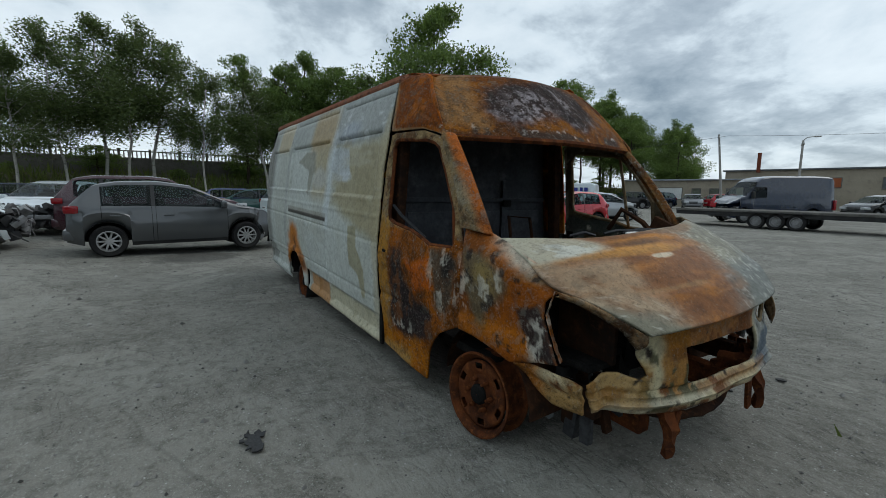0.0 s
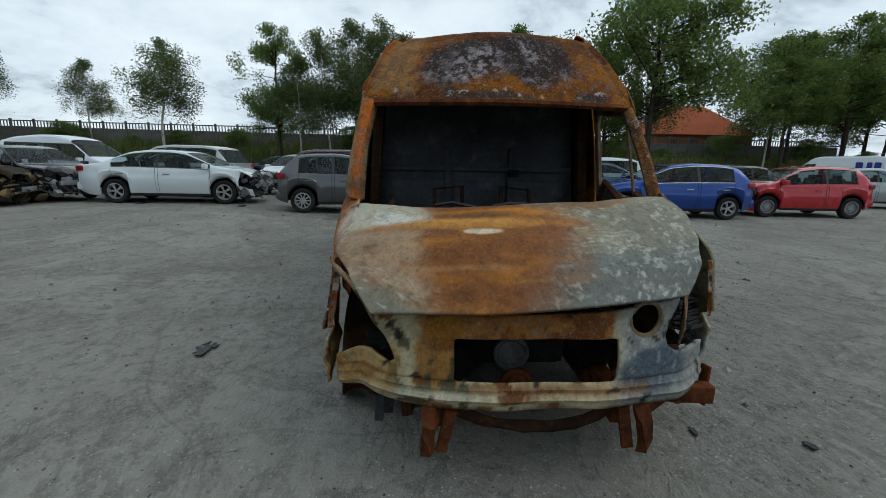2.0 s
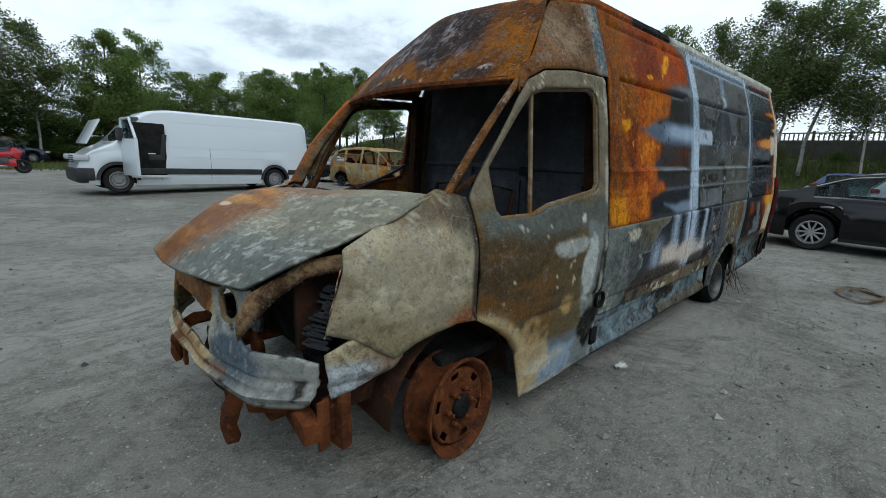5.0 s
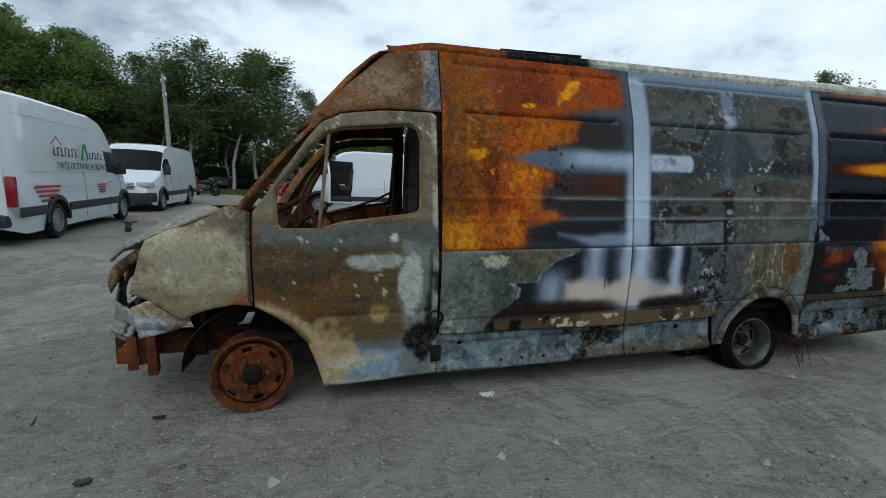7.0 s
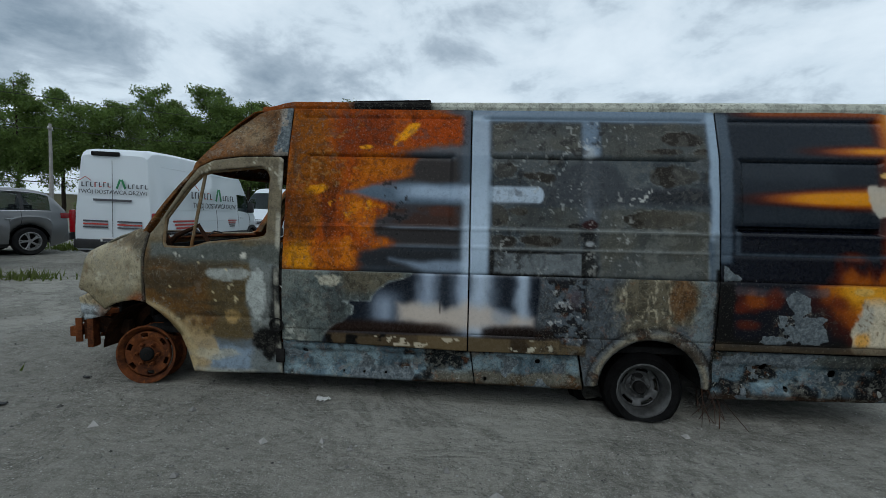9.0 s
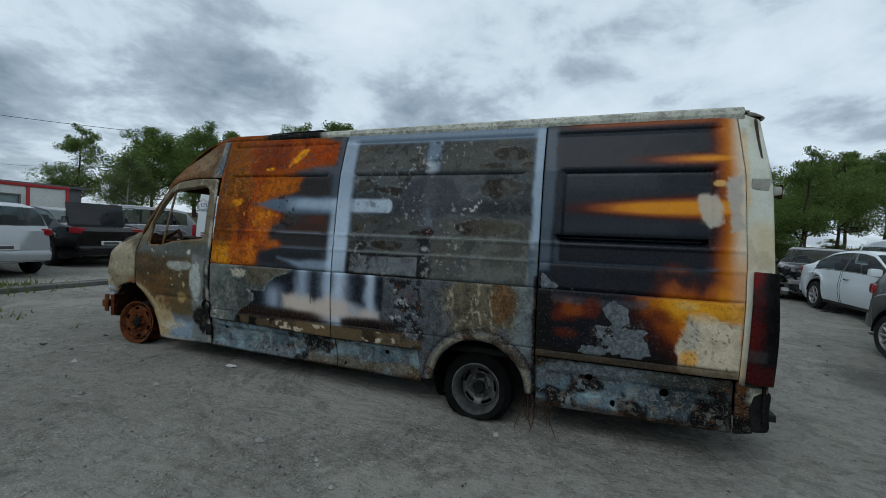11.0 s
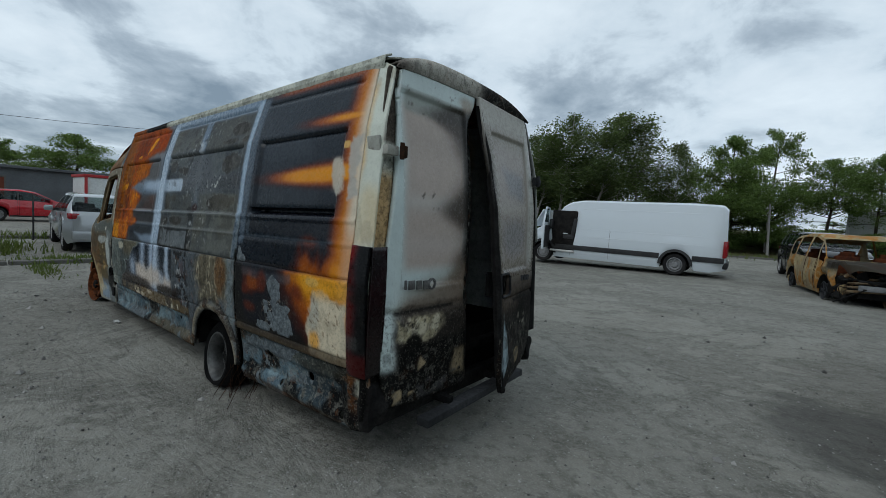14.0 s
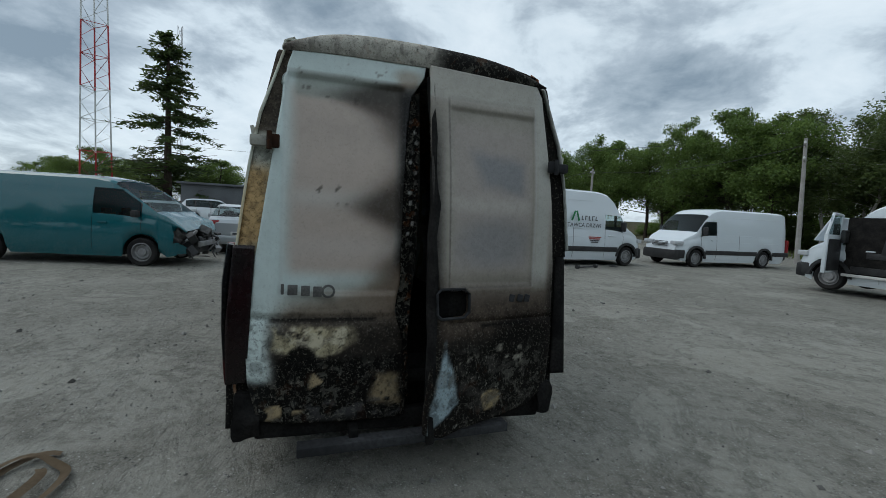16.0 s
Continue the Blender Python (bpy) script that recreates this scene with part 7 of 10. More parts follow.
def coat_nose(u, v):
    c = Coat(u, v, (0.37, 0.335, 0.215), 34)
    left = sstep(.24, .34, u + .10 * (c.n(5) - .5))
    c.lay((0.20, 0.215, 0.21), left * 0.9).lay((0.085, 0.125, 0.175), c.blob(.46, .58, .15, .09, .3, .7, 7) * 0.75).lay((0.40, 0.41, 0.38), left * np.exp(-((c.n(9, 6) - .5) / .014) ** 2) * 0.4)
    c.lay((0.27, 0.12, 0.028), c.area(-.5, .28, .695, .9, .02, .05, 7) * 0.92).lay((0.27, 0.135, 0.025), c.area(-.52, -.34, .50, .80, .02, .05, 7) * 0.85).lay((0.24, 0.12, 0.03), c.area(-.34, .45, .49, .53, .015, .02, 7) * 0.7)
    c.lay((0.19, 0.07, 0.016), (1 - left) * sstep(.60, .62, c.n(9, 6)) * 0.8).lay((0.085, 0.095, 0.05), sstep(.62, .635, c.n(8, 5, 1.3, .7)) * c.area(-.9, -.1, .4, .72, .03) * 0.85)
    c.lay((0.17, 0.075, 0.022), (1 - left) * sstep(.54, .62, c.n(6, 6, .6, 1.8)) * 0.5).lay((0.46, 0.43, 0.33), c.area(-.9, .6, .42, .50, .02, .02) * sstep(.52, .58, c.n(6, 6, .4, 3)) * 0.7).lay((0.30, 0.19, 0.06), c.area(-1, -.6, .45, .68, .03, .06, 7) * 0.7).lay((0.03, 0.022, 0.016), sstep(.72, .74, c.n(18, 4)) * 0.8).lay((0.13, 0.055, 0.02), sstep(.445, .425, v) * 0.6)
    c.wear(1, 0.4 + 0 * u).wear(2, 0.25 + 0 * u)
    return c.soften(0.95)


def cap_surf(u, v):
    """Raised front of the roof: u across (-1..1), v from the screen header (0) to the roof (1)."""
    w = np.interp(v, [0, .06, .25, .6, .85, 1], [.862, .86, .838, .765, .695, .655])
    x = np.interp(v, [0, .25, .6, .85, 1], [-.40, -.50, -.68, -.80, -.94]) + 0.13 * (1 - u ** 2) * (1 - 0.5 * v) - (0.105 + 0.085 * v) * sstep(-.2, 1.1, -u)
    z = np.interp(v, [0, .06, .25, .6, .85, 1], [1.735, 1.765, 1.88, 2.085, 2.205, 2.25]) + 0.028 * (1 - u ** 2) * sstep(0, .7, v)
    z = z - 0.02 * np.exp(-((np.abs(u) - .93) / .035) ** 2) * sstep(0.05, .2, v) + 0.008 * (frac_noise(u * 4, v * 4, 41, 3) - .5)
    return x, u * w, z


def rcap_surf(u, v):
    """Right cheek of the raised roof: u from the ridge (0) to the door and panel (1), v up the ridge."""
    x0, y0, z0 = cap_surf(-1 + 0 * v, v)
    k = [0, .10, .28, .46, .72, 1]
    x1, z1 = np.interp(v, k, [-.525, -.585, -.76, -1.225, -1.285, -1.34]), np.interp(v, k, [1.735, 1.765, 1.805, 1.82, 2.03, 2.205])
    y1 = -(flank(x1, z1) - 0.004)
    e = 0.014 * np.exp(-((u - .10) / .05) ** 2) * sstep(0, .2, v) - 0.012 * np.exp(-((u - .24) / .07) ** 2) * sstep(0, .2, v)
    bow = 0.02 * np.sin(u * math.pi) * sstep(0, .3, v)
    return x0 + (x1 - x0) * u, y0 + (y1 - y0) * u + e - bow, z0 + (z1 - z0) * u


def coat_cap(u, v):
    c = Coat(u * .75, v * .7, (0.205, 0.082, 0.022), 42)
    c.lay((0.28, 0.125, 0.028), sstep(.47, .57, c.n(3.4, 6)) * 0.7).lay((0.11, 0.042, 0.014), sstep(.56, .62, c.n(4.6, 6)) * 0.6)
    m = np.maximum(c.blob(-.20, .34, .27, .21, .30, .5, 5), c.blob(.22, .36, .26, .20, .30, .5, 5))
    c.lay((0.050, 0.043, 0.048), m * 0.85).lay((0.40, 0.38, 0.40), m * np.exp(-((c.n(22, 5) - .5) / .022) ** 2) * 0.35)
    c.lay((0.46, 0.43, 0.45), c.blob(-.12, .30, .17, .12, .5, .7, 8) * sstep(.44, .58, c.n(34, 4)) * 0.4).lay((0.42, 0.40, 0.42), c.blob(.20, .42, .045, .16, .4, .7, 8) * sstep(.46, .58, c.n(34, 4)) * 0.35).lay((0.30, 0.28, 0.30), m * c.area(-.6, .6, .06, .24, .06, .05) * sstep(.5, .6, c.n(18, 5)) * 0.5)
    c.lay((0.07, 0.055, 0.05), c.area(-.6, .6, .02, .10, .03, .04, 7) * sstep(.45, .52, c.n(8)) * 0.8).lay((0.40, 0.38, 0.36), c.area(-.6, .6, .04, .13, .02, .03) * sstep(.66, .69, c.n(24, 4)) * 0.6)
    c.lay((0.26, 0.19, 0.10), c.area(-.75, -.5, .1, .7, .05, .08, 5) * 0.5)
    c.wear(2, 0.3 - 0.2 * m)
    return c


def roof_surf(u, v):
    """u across (-1..1), v along from front (0) to tail (1)."""
    x = np.interp(v, [0, 1], [-.90, -5.74]) + (0.10 * (1 - u ** 2) - 0.19 * sstep(-.2, 1.1, -u)) * (1 - sstep(0, .08, v))
    y = u * np.interp(v, [0, .06, 1], [.655, .735, .735])
    z = 2.272 + 0.02 * v + np.interp(v, [0, .3, 1], [.012, .065, .07]) * (1 - np.abs(u) ** 2.6) - 0.03 * (1 - sstep(0, .06, v)) - 0.02 * sstep(.98, 1.0, v)
    z = z + 0.006 * np.sin(v * 52) * (np.abs(u) < .8) + 0.006 * (frac_noise(u * 4, v * 20, 43, 3) - .5)
    return x, y, z


def coat_roof(u, v):
    c = Coat(u * .75, v * 4.8, (0.40, 0.41, 0.37), 44)
    c.lay((0.24, 0.085, 0.022), 1 - sstep(.11, .25, v + .05 * (c.n(2) - .5))).lay((0.22, 0.08, 0.025), sstep(-.2, -.7, u) * 0.9).lay(SOOT, sstep(.2, .8, u) * sstep(.12, .15, v) * (1 - sstep(.27, .29, v)) * 0.95)
    c.lay(SOOT, sstep(.985, 1.0, v) * sstep(.2, -.3, u) * 0.8)
    c.wear(2, 0.3 + 0 * u)
    return c


def gutter_surf(sgn):
    def f(u, v):
        y = np.interp(v, [0, .35, .7, 1], [.777, .785, .772, .72])
        z = np.interp(v, [0, .35, .7, 1], [2.205, 2.235, 2.268, 2.285])
        fr = sstep(-1.17, -.88, u) if sgn > 0 else sstep(-1.36, -1.10, u)
        return u, sgn * (y - 0.105 * fr), z - 0.015 * fr + 0.02 * sstep(1.2, 5.7, -u) * v
    return f


def coat_gutter(sgn):
    def f(u, v):
        c = Coat(u, v * .1, (0.40, 0.41, 0.36), 45)
        if sgn > 0:
            c.lay((0.26, 0.085, 0.018), sstep(-2.1, -1.9, u)).lay(SOOT, c.area(-2.27, -1.62, -1, 1, .03, .02))
        else:
            c.lay((0.25, 0.085, 0.03), 0.85 + 0 * u)
        c.wear(2, 0.25 + 0 * u)
        return c
    return f


# ---- tail doors ----
LDOOR = [(.895, .45), (.905, .60), (.872, 1.1), (.808, 1.6), (.745, 2.12), (.72, 2.20), (.0, 2.228), (.01, 2.15), (.08, 2.03), (.10, 1.8), (.115, 1.4), (.12, 1.0), (.14, .82), (.09, .66), (.06, .45), (.055, .215), (.40, .208), (.72, .225), (.84, .25), (.87, .36)]
RDOOR = [(-.02, 2.222), (-.71, 2.195), (-.745, 2.13), (-.80, 1.6), (-.845, 1.1), (-.86, .62), (-.84, .34), (-.70, .245), (-.47, .215), (-.22, .20), (-.10, .175), (.01, .215), (-.03, .6), (-.075, .93), (-.03, 1.3), (-.02, 1.7)]
HANDLE = [(-.06, .83), (-.055, .945), (-.08, .968), (-.225, .968), (-.255, .94), (-.255, .84), (-.225, .81), (-.085, .81)]


def tail_bow(z):
    """The tail leans in towards the roof."""
    return 0.085 * sstep(1.3, 2.3, z) ** 1.3


def ldoor_surf(u, v):
    x = -5.885 + tail_bow(v) + 0.02 * swage(v, u, .92, 2.07, .13, .745, 0.9, .014) * -1
    x = x + 0.035 * sstep(.16, .0, u) * sstep(2.1, 1.8, v) + 0.02 * np.exp(-((v - .785) / .018) ** 2) * sstep(.1, .2, u) * 0.8 - 0.02 * sstep(.77, .70, v) * 0.5
    x = x + 0.006 * (frac_noise(u * 4, v * 3, 51, 3) - .5)
    return x, u, v


def rdoor_surf(u, v):
    k = np.clip((u + .86) / .86, 0, 1)
    x = -5.885 + tail_bow(v) - k * np.interp(v, [.1, .9, 1.6, 2.2], [.27, .19, .10, .02]) + 0.015 * swage(v, u, .98, 1.99, -.69, -.14, 1.2, .014) * -1
    x = x + 0.03 * np.exp(-((v - .775) / .016) ** 2) * sstep(-.1, -.2, u) * 0.6 + 0.008 * (frac_noise(u * 4, v * 3, 52, 3) - .5)
    return x, u, v


def coat_ldoor(u, v):
    c = Coat(u, v, (0.47, 0.53, 0.515), 53)
    field = c.area(.13, .72, 1.02, 2.02, .05, .015)
    c.lay((0.36, 0.305, 0.265), field * 0.92).lay((0.42, 0.40, 0.37), field * np.exp(-((v - 1.43) / .05) ** 2) * 0.8).lay((0.30, 0.265, 0.235), field * np.exp(-((v - 1.80) / .10) ** 2) * 0.5).lay((0.40, 0.365, 0.335), field * np.exp(-((v - 1.17) / .06) ** 2) * 0.6)
    c.lay((0.235, 0.25, 0.225), c.area(.12, .70, 1.97, 2.095, .018, .012) * 0.85)
    # crease of the pressed field: shade as dark line, highlight as pale left edge
    line = c.area(.118, .752, .915, 2.098, .005) - c.area(.130, .740, .93, 2.086, .005)
    c.lay((0.19, 0.19, 0.175), line * 0.45).lay((0.56, 0.60, 0.585), c.area(.740, .752, .915, 2.098, .004) * 0.6)
    c.lay((0.09, 0.08, 0.07), c.area(.2, .66, 1.40, 1.50, .02) * sstep(.70, .73, c.n(22, 4)) * 0.7).lay((0.12, 0.11, 0.10), c.area(.15, .70, 1.95, 2.17, .02) * sstep(.72, .75, c.n(26, 4)) * 0.6)
    # smoke creeping in from the open edge
    k = sstep(.40, .10, u + 0.08 * (c.n(2.2) - .5) - 0.16 * np.exp(-((v - 1.40) / .09) ** 2) - 0.24 * np.exp(-((v - 1.99) / .075) ** 2) + 0.10 * np.exp(-((v - 1.66) / .14) ** 2) + 0.10 * np.exp(-((v - 1.2) / .1) ** 2) + 0.30 * sstep(2.06, 2.14, v))
    c.lay((0.075, 0.062, 0.05), k * 0.85).lay((0.010, 0.009, 0.009), sstep(.17, .09, u + 0.03 * (c.n(4) - .5)) * sstep(2.10, 2.0, v) * 0.97).lay((0.24, 0.19, 0.14), c.blob(.10, 2.13, .08, .05, .5, .4, 6) * 0.7)
    c.lay((0.185, 0.15, 0.115), sstep(1.02, .84, v + 0.10 * (c.n(3) - .5) + 0.34 * (u - .52)) * sstep(.84, .70, u) * 0.92)
    # charred foot with blistered paint
    char = np.maximum(sstep(.79, .64, v + 0.05 * (c.n(3) - .5) + 0.10 * (u - .5)) * sstep(.84, .74, u + 0.04 * (c.n(4) - .5)), sstep(.50, .42, v + 0.05 * (c.n(3) - .5)))
    c.lay((0.013, 0.012, 0.012), char * 0.97)
    c.lay((0.09, 0.078, 0.065), c.area(.10, .80, .57, .78, .03, .04) * 0.6)
    plate = c.poly([(.78, .735), (.78, .62), (.70, .585), (.56, .575), (.42, .60), (.33, .65), (.34, .735)], .015, .03, 9)
    c.lay((0.34, 0.31, 0.215), plate * sstep(.36, .44, c.n(11, 5)) * sstep(.26, .50, u) * 0.92).lay((0.05, 0.045, 0.035), plate * np.exp(-((c.n(9, 3) - .5) / .02) ** 2) * 0.8).lay((0.44, 0.41, 0.32), plate * sstep(.62, .66, c.n(15, 4)) * 0.7)
    c.lay((0.010, 0.010, 0.010), c.blob(.63, .55, .07, .08, .15, .5, 7) * 0.95)
    bub = np.maximum.reduce([c.blob(.53, .43, .05, .10, .3, .5, 6), c.poly([(.82, .30), (.70, .37), (.55, .37), (.55, .31), (.72, .26), (.80, .24)], .02, .03, 8), c.poly([(.25, .46), (.10, .46), (.10, .30), (.25, .33)], .03, .04, 8) * 0.8])
    c.lay((0.30, 0.25, 0.16), bub * sstep(.54, .58, c.n(12, 2)) * 0.92).lay((0.10, 0.10, 0.10), c.area(.08, .68, .22, .33, .03, .03) * sstep(.54, .60, c.n(13, 4, 1, 1.6)) * 0.8)
    # darker line along the groove above the plate
    c.lay((0.012, 0.010, 0.010), np.exp(-((v - .775) / .010) ** 2) * c.area(.24, .80, .7, .85, .02) * 0.9)
    c.wear(1, sstep(.75, .9, v)).wear(2, 0.30 * sstep(.62, .45, v))
    return c


def coat_rdoor2(u, v):
    c = Coat(u, v, (0.255, 0.24, 0.21), 54)
    line = c.area(-.70, -.125, .97, 2.06, .005) - c.area(-.688, -.138, .985, 2.046, .005)
    field = c.area(-.67, -.15, 1.06, 1.90, .05, .02)
    c.lay((0.27, 0.245, 0.225), field * 0.85).lay((0.19, 0.195, 0.205), field * c.poly([(-.28, 1.74), (-.62, 1.70), (-.62, 1.50), (-.36, 1.56)], .05, .05, 4) * 0.8).lay((0.205, 0.205, 0.21), field * c.blob(-.42, 1.22, .26, .14, .5, .4) * 0.7).lay((0.35, 0.33, 0.305), field * np.exp(-((v - 1.44) / .045) ** 2) * 0.6)
    # field crease painted in: dark shade line, pale highlight on the outer edge
    c.lay((0.08, 0.072, 0.062), line * 0.5).lay((0.40, 0.40, 0.375), c.area(-.70, -.69, .97, 2.06, .004) * 0.6)
    c.lay((0.33, 0.325, 0.295), c.area(-.8, -.0, 2.04, 2.22, .03, .02) * 0.7).lay((0.36, 0.365, 0.34), c.area(-.80, -.70, .95, 2.2, .02, .01) * 0.6)
    c.lay((0.11, 0.088, 0.068), sstep(1.12, .86, v + 0.10 * (c.n(3) - .5)) * 0.92).lay((0.020, 0.018, 0.016), sstep(.78, .60, v + 0.06 * (c.n(3) - .5) - 0.10 * sstep(-.35, -.6, u)) * 0.96)
    c.lay((0.03, 0.026, 0.022), sstep(-.13, -.03, u) * sstep(2.15, 1.6, v) * 0.9).lay((0.04, 0.035, 0.03), sstep(-.78, -.85, u) * sstep(1.3, .9, v) * 0.8)
    tri = c.poly([(-.115, .68), (-.06, .44), (-.01, .20), (-.20, .34), (-.165, .50)], .012, .025, 12)
    c.lay((0.25, 0.31, 0.33), tri * 0.9).lay((0.12, 0.145, 0.155), tri * sstep(.54, .6, c.n(18, 4)) * 0.7)
    c.lay((0.29, 0.24, 0.14), c.blob(-.39, .325, .085, .055, .15, .5, 9) * sstep(.44, .50, c.n(14, 2)) * 0.9)
    spots = np.maximum(c.area(-.34, -.15, .44, .57, .03, .04), c.area(-.66, -.46, .50, .72, .05, .06))
    c.lay((0.26, 0.25, 0.21), spots * sstep(.62, .66, c.n(17, 3)) * 0.85).lay((0.10, 0.095, 0.085), c.area(-.80, -.2, .22, .62, .04, .05) * sstep(.60, .66, c.n(12, 5, .7, 1.5)) * 0.6)
    # darker line along the groove across the door
    c.lay((0.014, 0.012, 0.011), np.exp(-((v - .755) / .012) ** 2) * c.area(-.70, -.34, .7, .8, .02) * 0.9)
    c.wear(1, 0.95 * sstep(.8, .95, v)).wear(2, 0.30 * sstep(.72, .5, v))
    return c


def coat_edge(u, v):
    c = Coat(u, v, (0.012, 0.012, 0.013), 55)
    for k in range(13):
        z = 1.20 + 0.058 * k
        c.lay((0.30, 0.30, 0.28), c.blob(.055 + .02 * math.sin(k * 1.7), z, .010, .012, .3, .4, 20) * (0.9 if k % 3 else 0.4))
    c.lay((0.16, 0.15, 0.13), c.area(-1, 1, .3, .95, .05) * sstep(.60, .64, c.n(16, 4)) * 0.8)
    return c.wear(2, 0.5 + 0 * u)


def coat_bumpside(u, v):
    c = Coat(u, v, (0.30, 0.33, 0.34), 71)
    c.lay((0.34, 0.27, 0.13), c.area(.2, .7, .62, .75, .02, .03) * 0.7).lay((0.20, 0.10, 0.03), c.area(.2, .42, .4, .7, .05, .05) * 0.7).lay((0.12, 0.14, 0.16), sstep(.56, .62, c.n(6)) * 0.6)
    c.wear(2, 0.6 + 0 * u)
    return c


def coat_rbumpside(u, v):
    c = Coat(u, v, (0.27, 0.19, 0.085), 72)
    c.lay((0.28, 0.12, 0.03), c.area(.1, .45, .4, .7, .06, .08) * 0.9).lay((0.40, 0.36, 0.24), c.blob(.52, .58, .1, .06, .5, .6, 6) * 0.8).lay((0.16, 0.055, 0.012), sstep(.58, .64, c.n(9)) * 0.8)
    c.wear(2, 0.5 + 0 * u)
    return c


def coat_foot(u, v):
    c = Coat(u, v, (0.04, 0.03, 0.022), 74)
    c.lay((0.36, 0.36, 0.30), c.area(-5.88, -5.76, .30, .46, .02, .04, 8) * 0.85).lay((0.20, 0.085, 0.025), sstep(.52, .6, c.n(10)) * 0.7).lay(SOOT, sstep(.28, .18, v + .1 * (c.n(6) - .5)) * 0.9)
    c.wear(2, 0.5 + 0 * u)
    return c


def coat_lens(u, v):
    c = Coat(u, v, (0.018, 0.020, 0.023), 91)
    c.lay((0.15, 0.006, 0.011), sstep(-5.84, -5.77, u + 0.06 * (c.n(5) - .5)) * (0.45 + 0.55 * sstep(.45, .6, c.n(3)))).lay((0.26, 0.010, 0.018), c.area(-5.80, -5.6, 1.08, 1.2, .03, .03) * 0.8).lay((0.13, 0.006, 0.012), c.area(-5.9, -5.6, .44, .58, .02, .02) * 0.8)
    c.lay((0.075, 0.078, 0.075), c.area(-5.83, -5.73, .60, .68, .012, .006) * 0.7).lay((0.05, 0.055, 0.06), np.exp(-((v - .93) / .006) ** 2) * 0.6)
    c.lay(SOOT, sstep(.56, .66, c.n(6)) * 0.6)
    return c.wear(1, 0.9 + 0 * u)


def coat_lip(u, v):
    c = Coat(u * .4, v * .05, (0.26, 0.10, 0.025), 75)
    c.lay((0.38, 0.37, 0.32), sstep(.50, .60, c.n(9)) * 0.7).lay((0.05, 0.035, 0.03), sstep(.54, .62, c.n(13)) * 0.8)
    return c.wear(2, 0.4 + 0 * u)


def coat_flange(u, v):
    c = Coat(u * .5, v * .1, (0.20, 0.09, 0.025), 73)
    c.lay((0.28, 0.22, 0.12), sstep(.54, .62, c.n(9)) * 0.6).lay((0.10, 0.04, 0.012), sstep(.55, .65, c.n(9)) * 0.7).lay(SOOT, sstep(.75, 1.0, v) * 0.7)
    c.wear(2, 0.4 + 0 * u)
    c.soften(0.85, 1.0)
    return c


def steel_wheel(name, parent, m, material, r, w, holes=6, tyre=None, tr=0.0, dish=0.0):
    """A pressed steel wheel with oval vents, hub and studs, with or without the rest of a tyre."""
    wheel = thing(name, "", "", None)
    wheel.parent, wheel.matrix_basis = parent, m
    for key in ("label", "category"):
        if key in wheel:
            del wheel[key]
    bm = bmesh.new()
    lathe(bm, [(r, -w / 2), (r, -w / 2 + .012), (r - .022, -w / 2 + .02), (r - .035, -w * .2), (r - .04, w * .15), (r - .02, w / 2 - .02), (r, w / 2 - .012), (r, w / 2), (r - .012, w / 2), (r - .028, w / 2 - .02), (r - .05, w * .16), (r - .046, -w * .2), (r - .03, -w / 2 + .012), (r, -w / 2)], None, 40)
    rim = part("rim_barrel", bm, material, wheel)
    # disc with oval vents cut as a ring of spokes
    bm = bmesh.new()
    n, rows = 72, [(r - .048, w * .30), (r * .74, w * .36), (r * .66, w * .36), (r * .58, w * .34), (r * .46, w * .24), (r * .33, w * .26), (r * .27, w * .36), (r * .12, w * .38), (.004, w * .38)]
    rows = [(a, b - dish) for a, b in rows]
    grid = [[bm.verts.new((a * math.cos(2 * math.pi * k / n), b, a * math.sin(2 * math.pi * k / n))) for k in range(n)] for a, b in rows]
    per = n // holes
    for i in range(len(rows) - 1):
        for k in range(n):
            if i in (1, 2) and 2 <= k % per <= per - (7 if holes == 6 else 5):
                continue
            bm.faces.new((grid[i][k], grid[i][(k + 1) % n], grid[i + 1][(k + 1) % n], grid[i + 1][k]))
    disc = part("wheel_disc", bm, material, wheel)
    s = disc.modifiers.new("sheet", "SOLIDIFY")
    s.thickness = 0.008
    for k in range(6):
        a = 2 * math.pi * k / 6
        share("wheel_nut", nut_mesh(material), wheel, Matrix.Translation((r * .36 * math.cos(a), w * .31 - dish, r * .36 * math.sin(a))))
    bm = bmesh.new()
    lathe(bm, [(r * .24, w * .2 - dish), (r * .24, w * .44 - dish * .8), (r * .2, w * .5 - dish * .8), (.004, w * .5 - dish * .8)], None, 20)
    part("hub", bm, m_soot, wheel)
    bm = bmesh.new()
    lathe(bm, [(r * .62, -w * .05 - dish), (r * .62, -w * .12 - dish), (.004, -w * .12 - dish)], None, 24)
    part("brake_drum", bm, m_rust if tyre is None else m_soot, wheel)
    if tyre is not None:
        bm = bmesh.new()
        lathe(bm, [(r - .005, -w / 2), (r + tr * .5, -w / 2 - .012), (r + tr, -w / 2 + .03), (r + tr * 1.04, 0), (r + tr, w / 2 - .03), (r + tr * .5, w / 2 + .012), (r - .005, w / 2), (r - .02, 0), (r - .005, -w / 2)], None, 48)
        floor = -(r + 0.012)
        for v in bm.verts:
            if v.co.z < floor:
                d = floor - v.co.z
                v.co.z = floor + 0.15 * d * math.sin(v.co.x * 30)
                v.co.y *= 1.0 + d * 2.5
            v.co += noise.noise_vector(v.co * 9) * 0.007
        part("tyre", bm, tyre, wheel, "flat burnt tyre")
    return wheel


NUT = {}


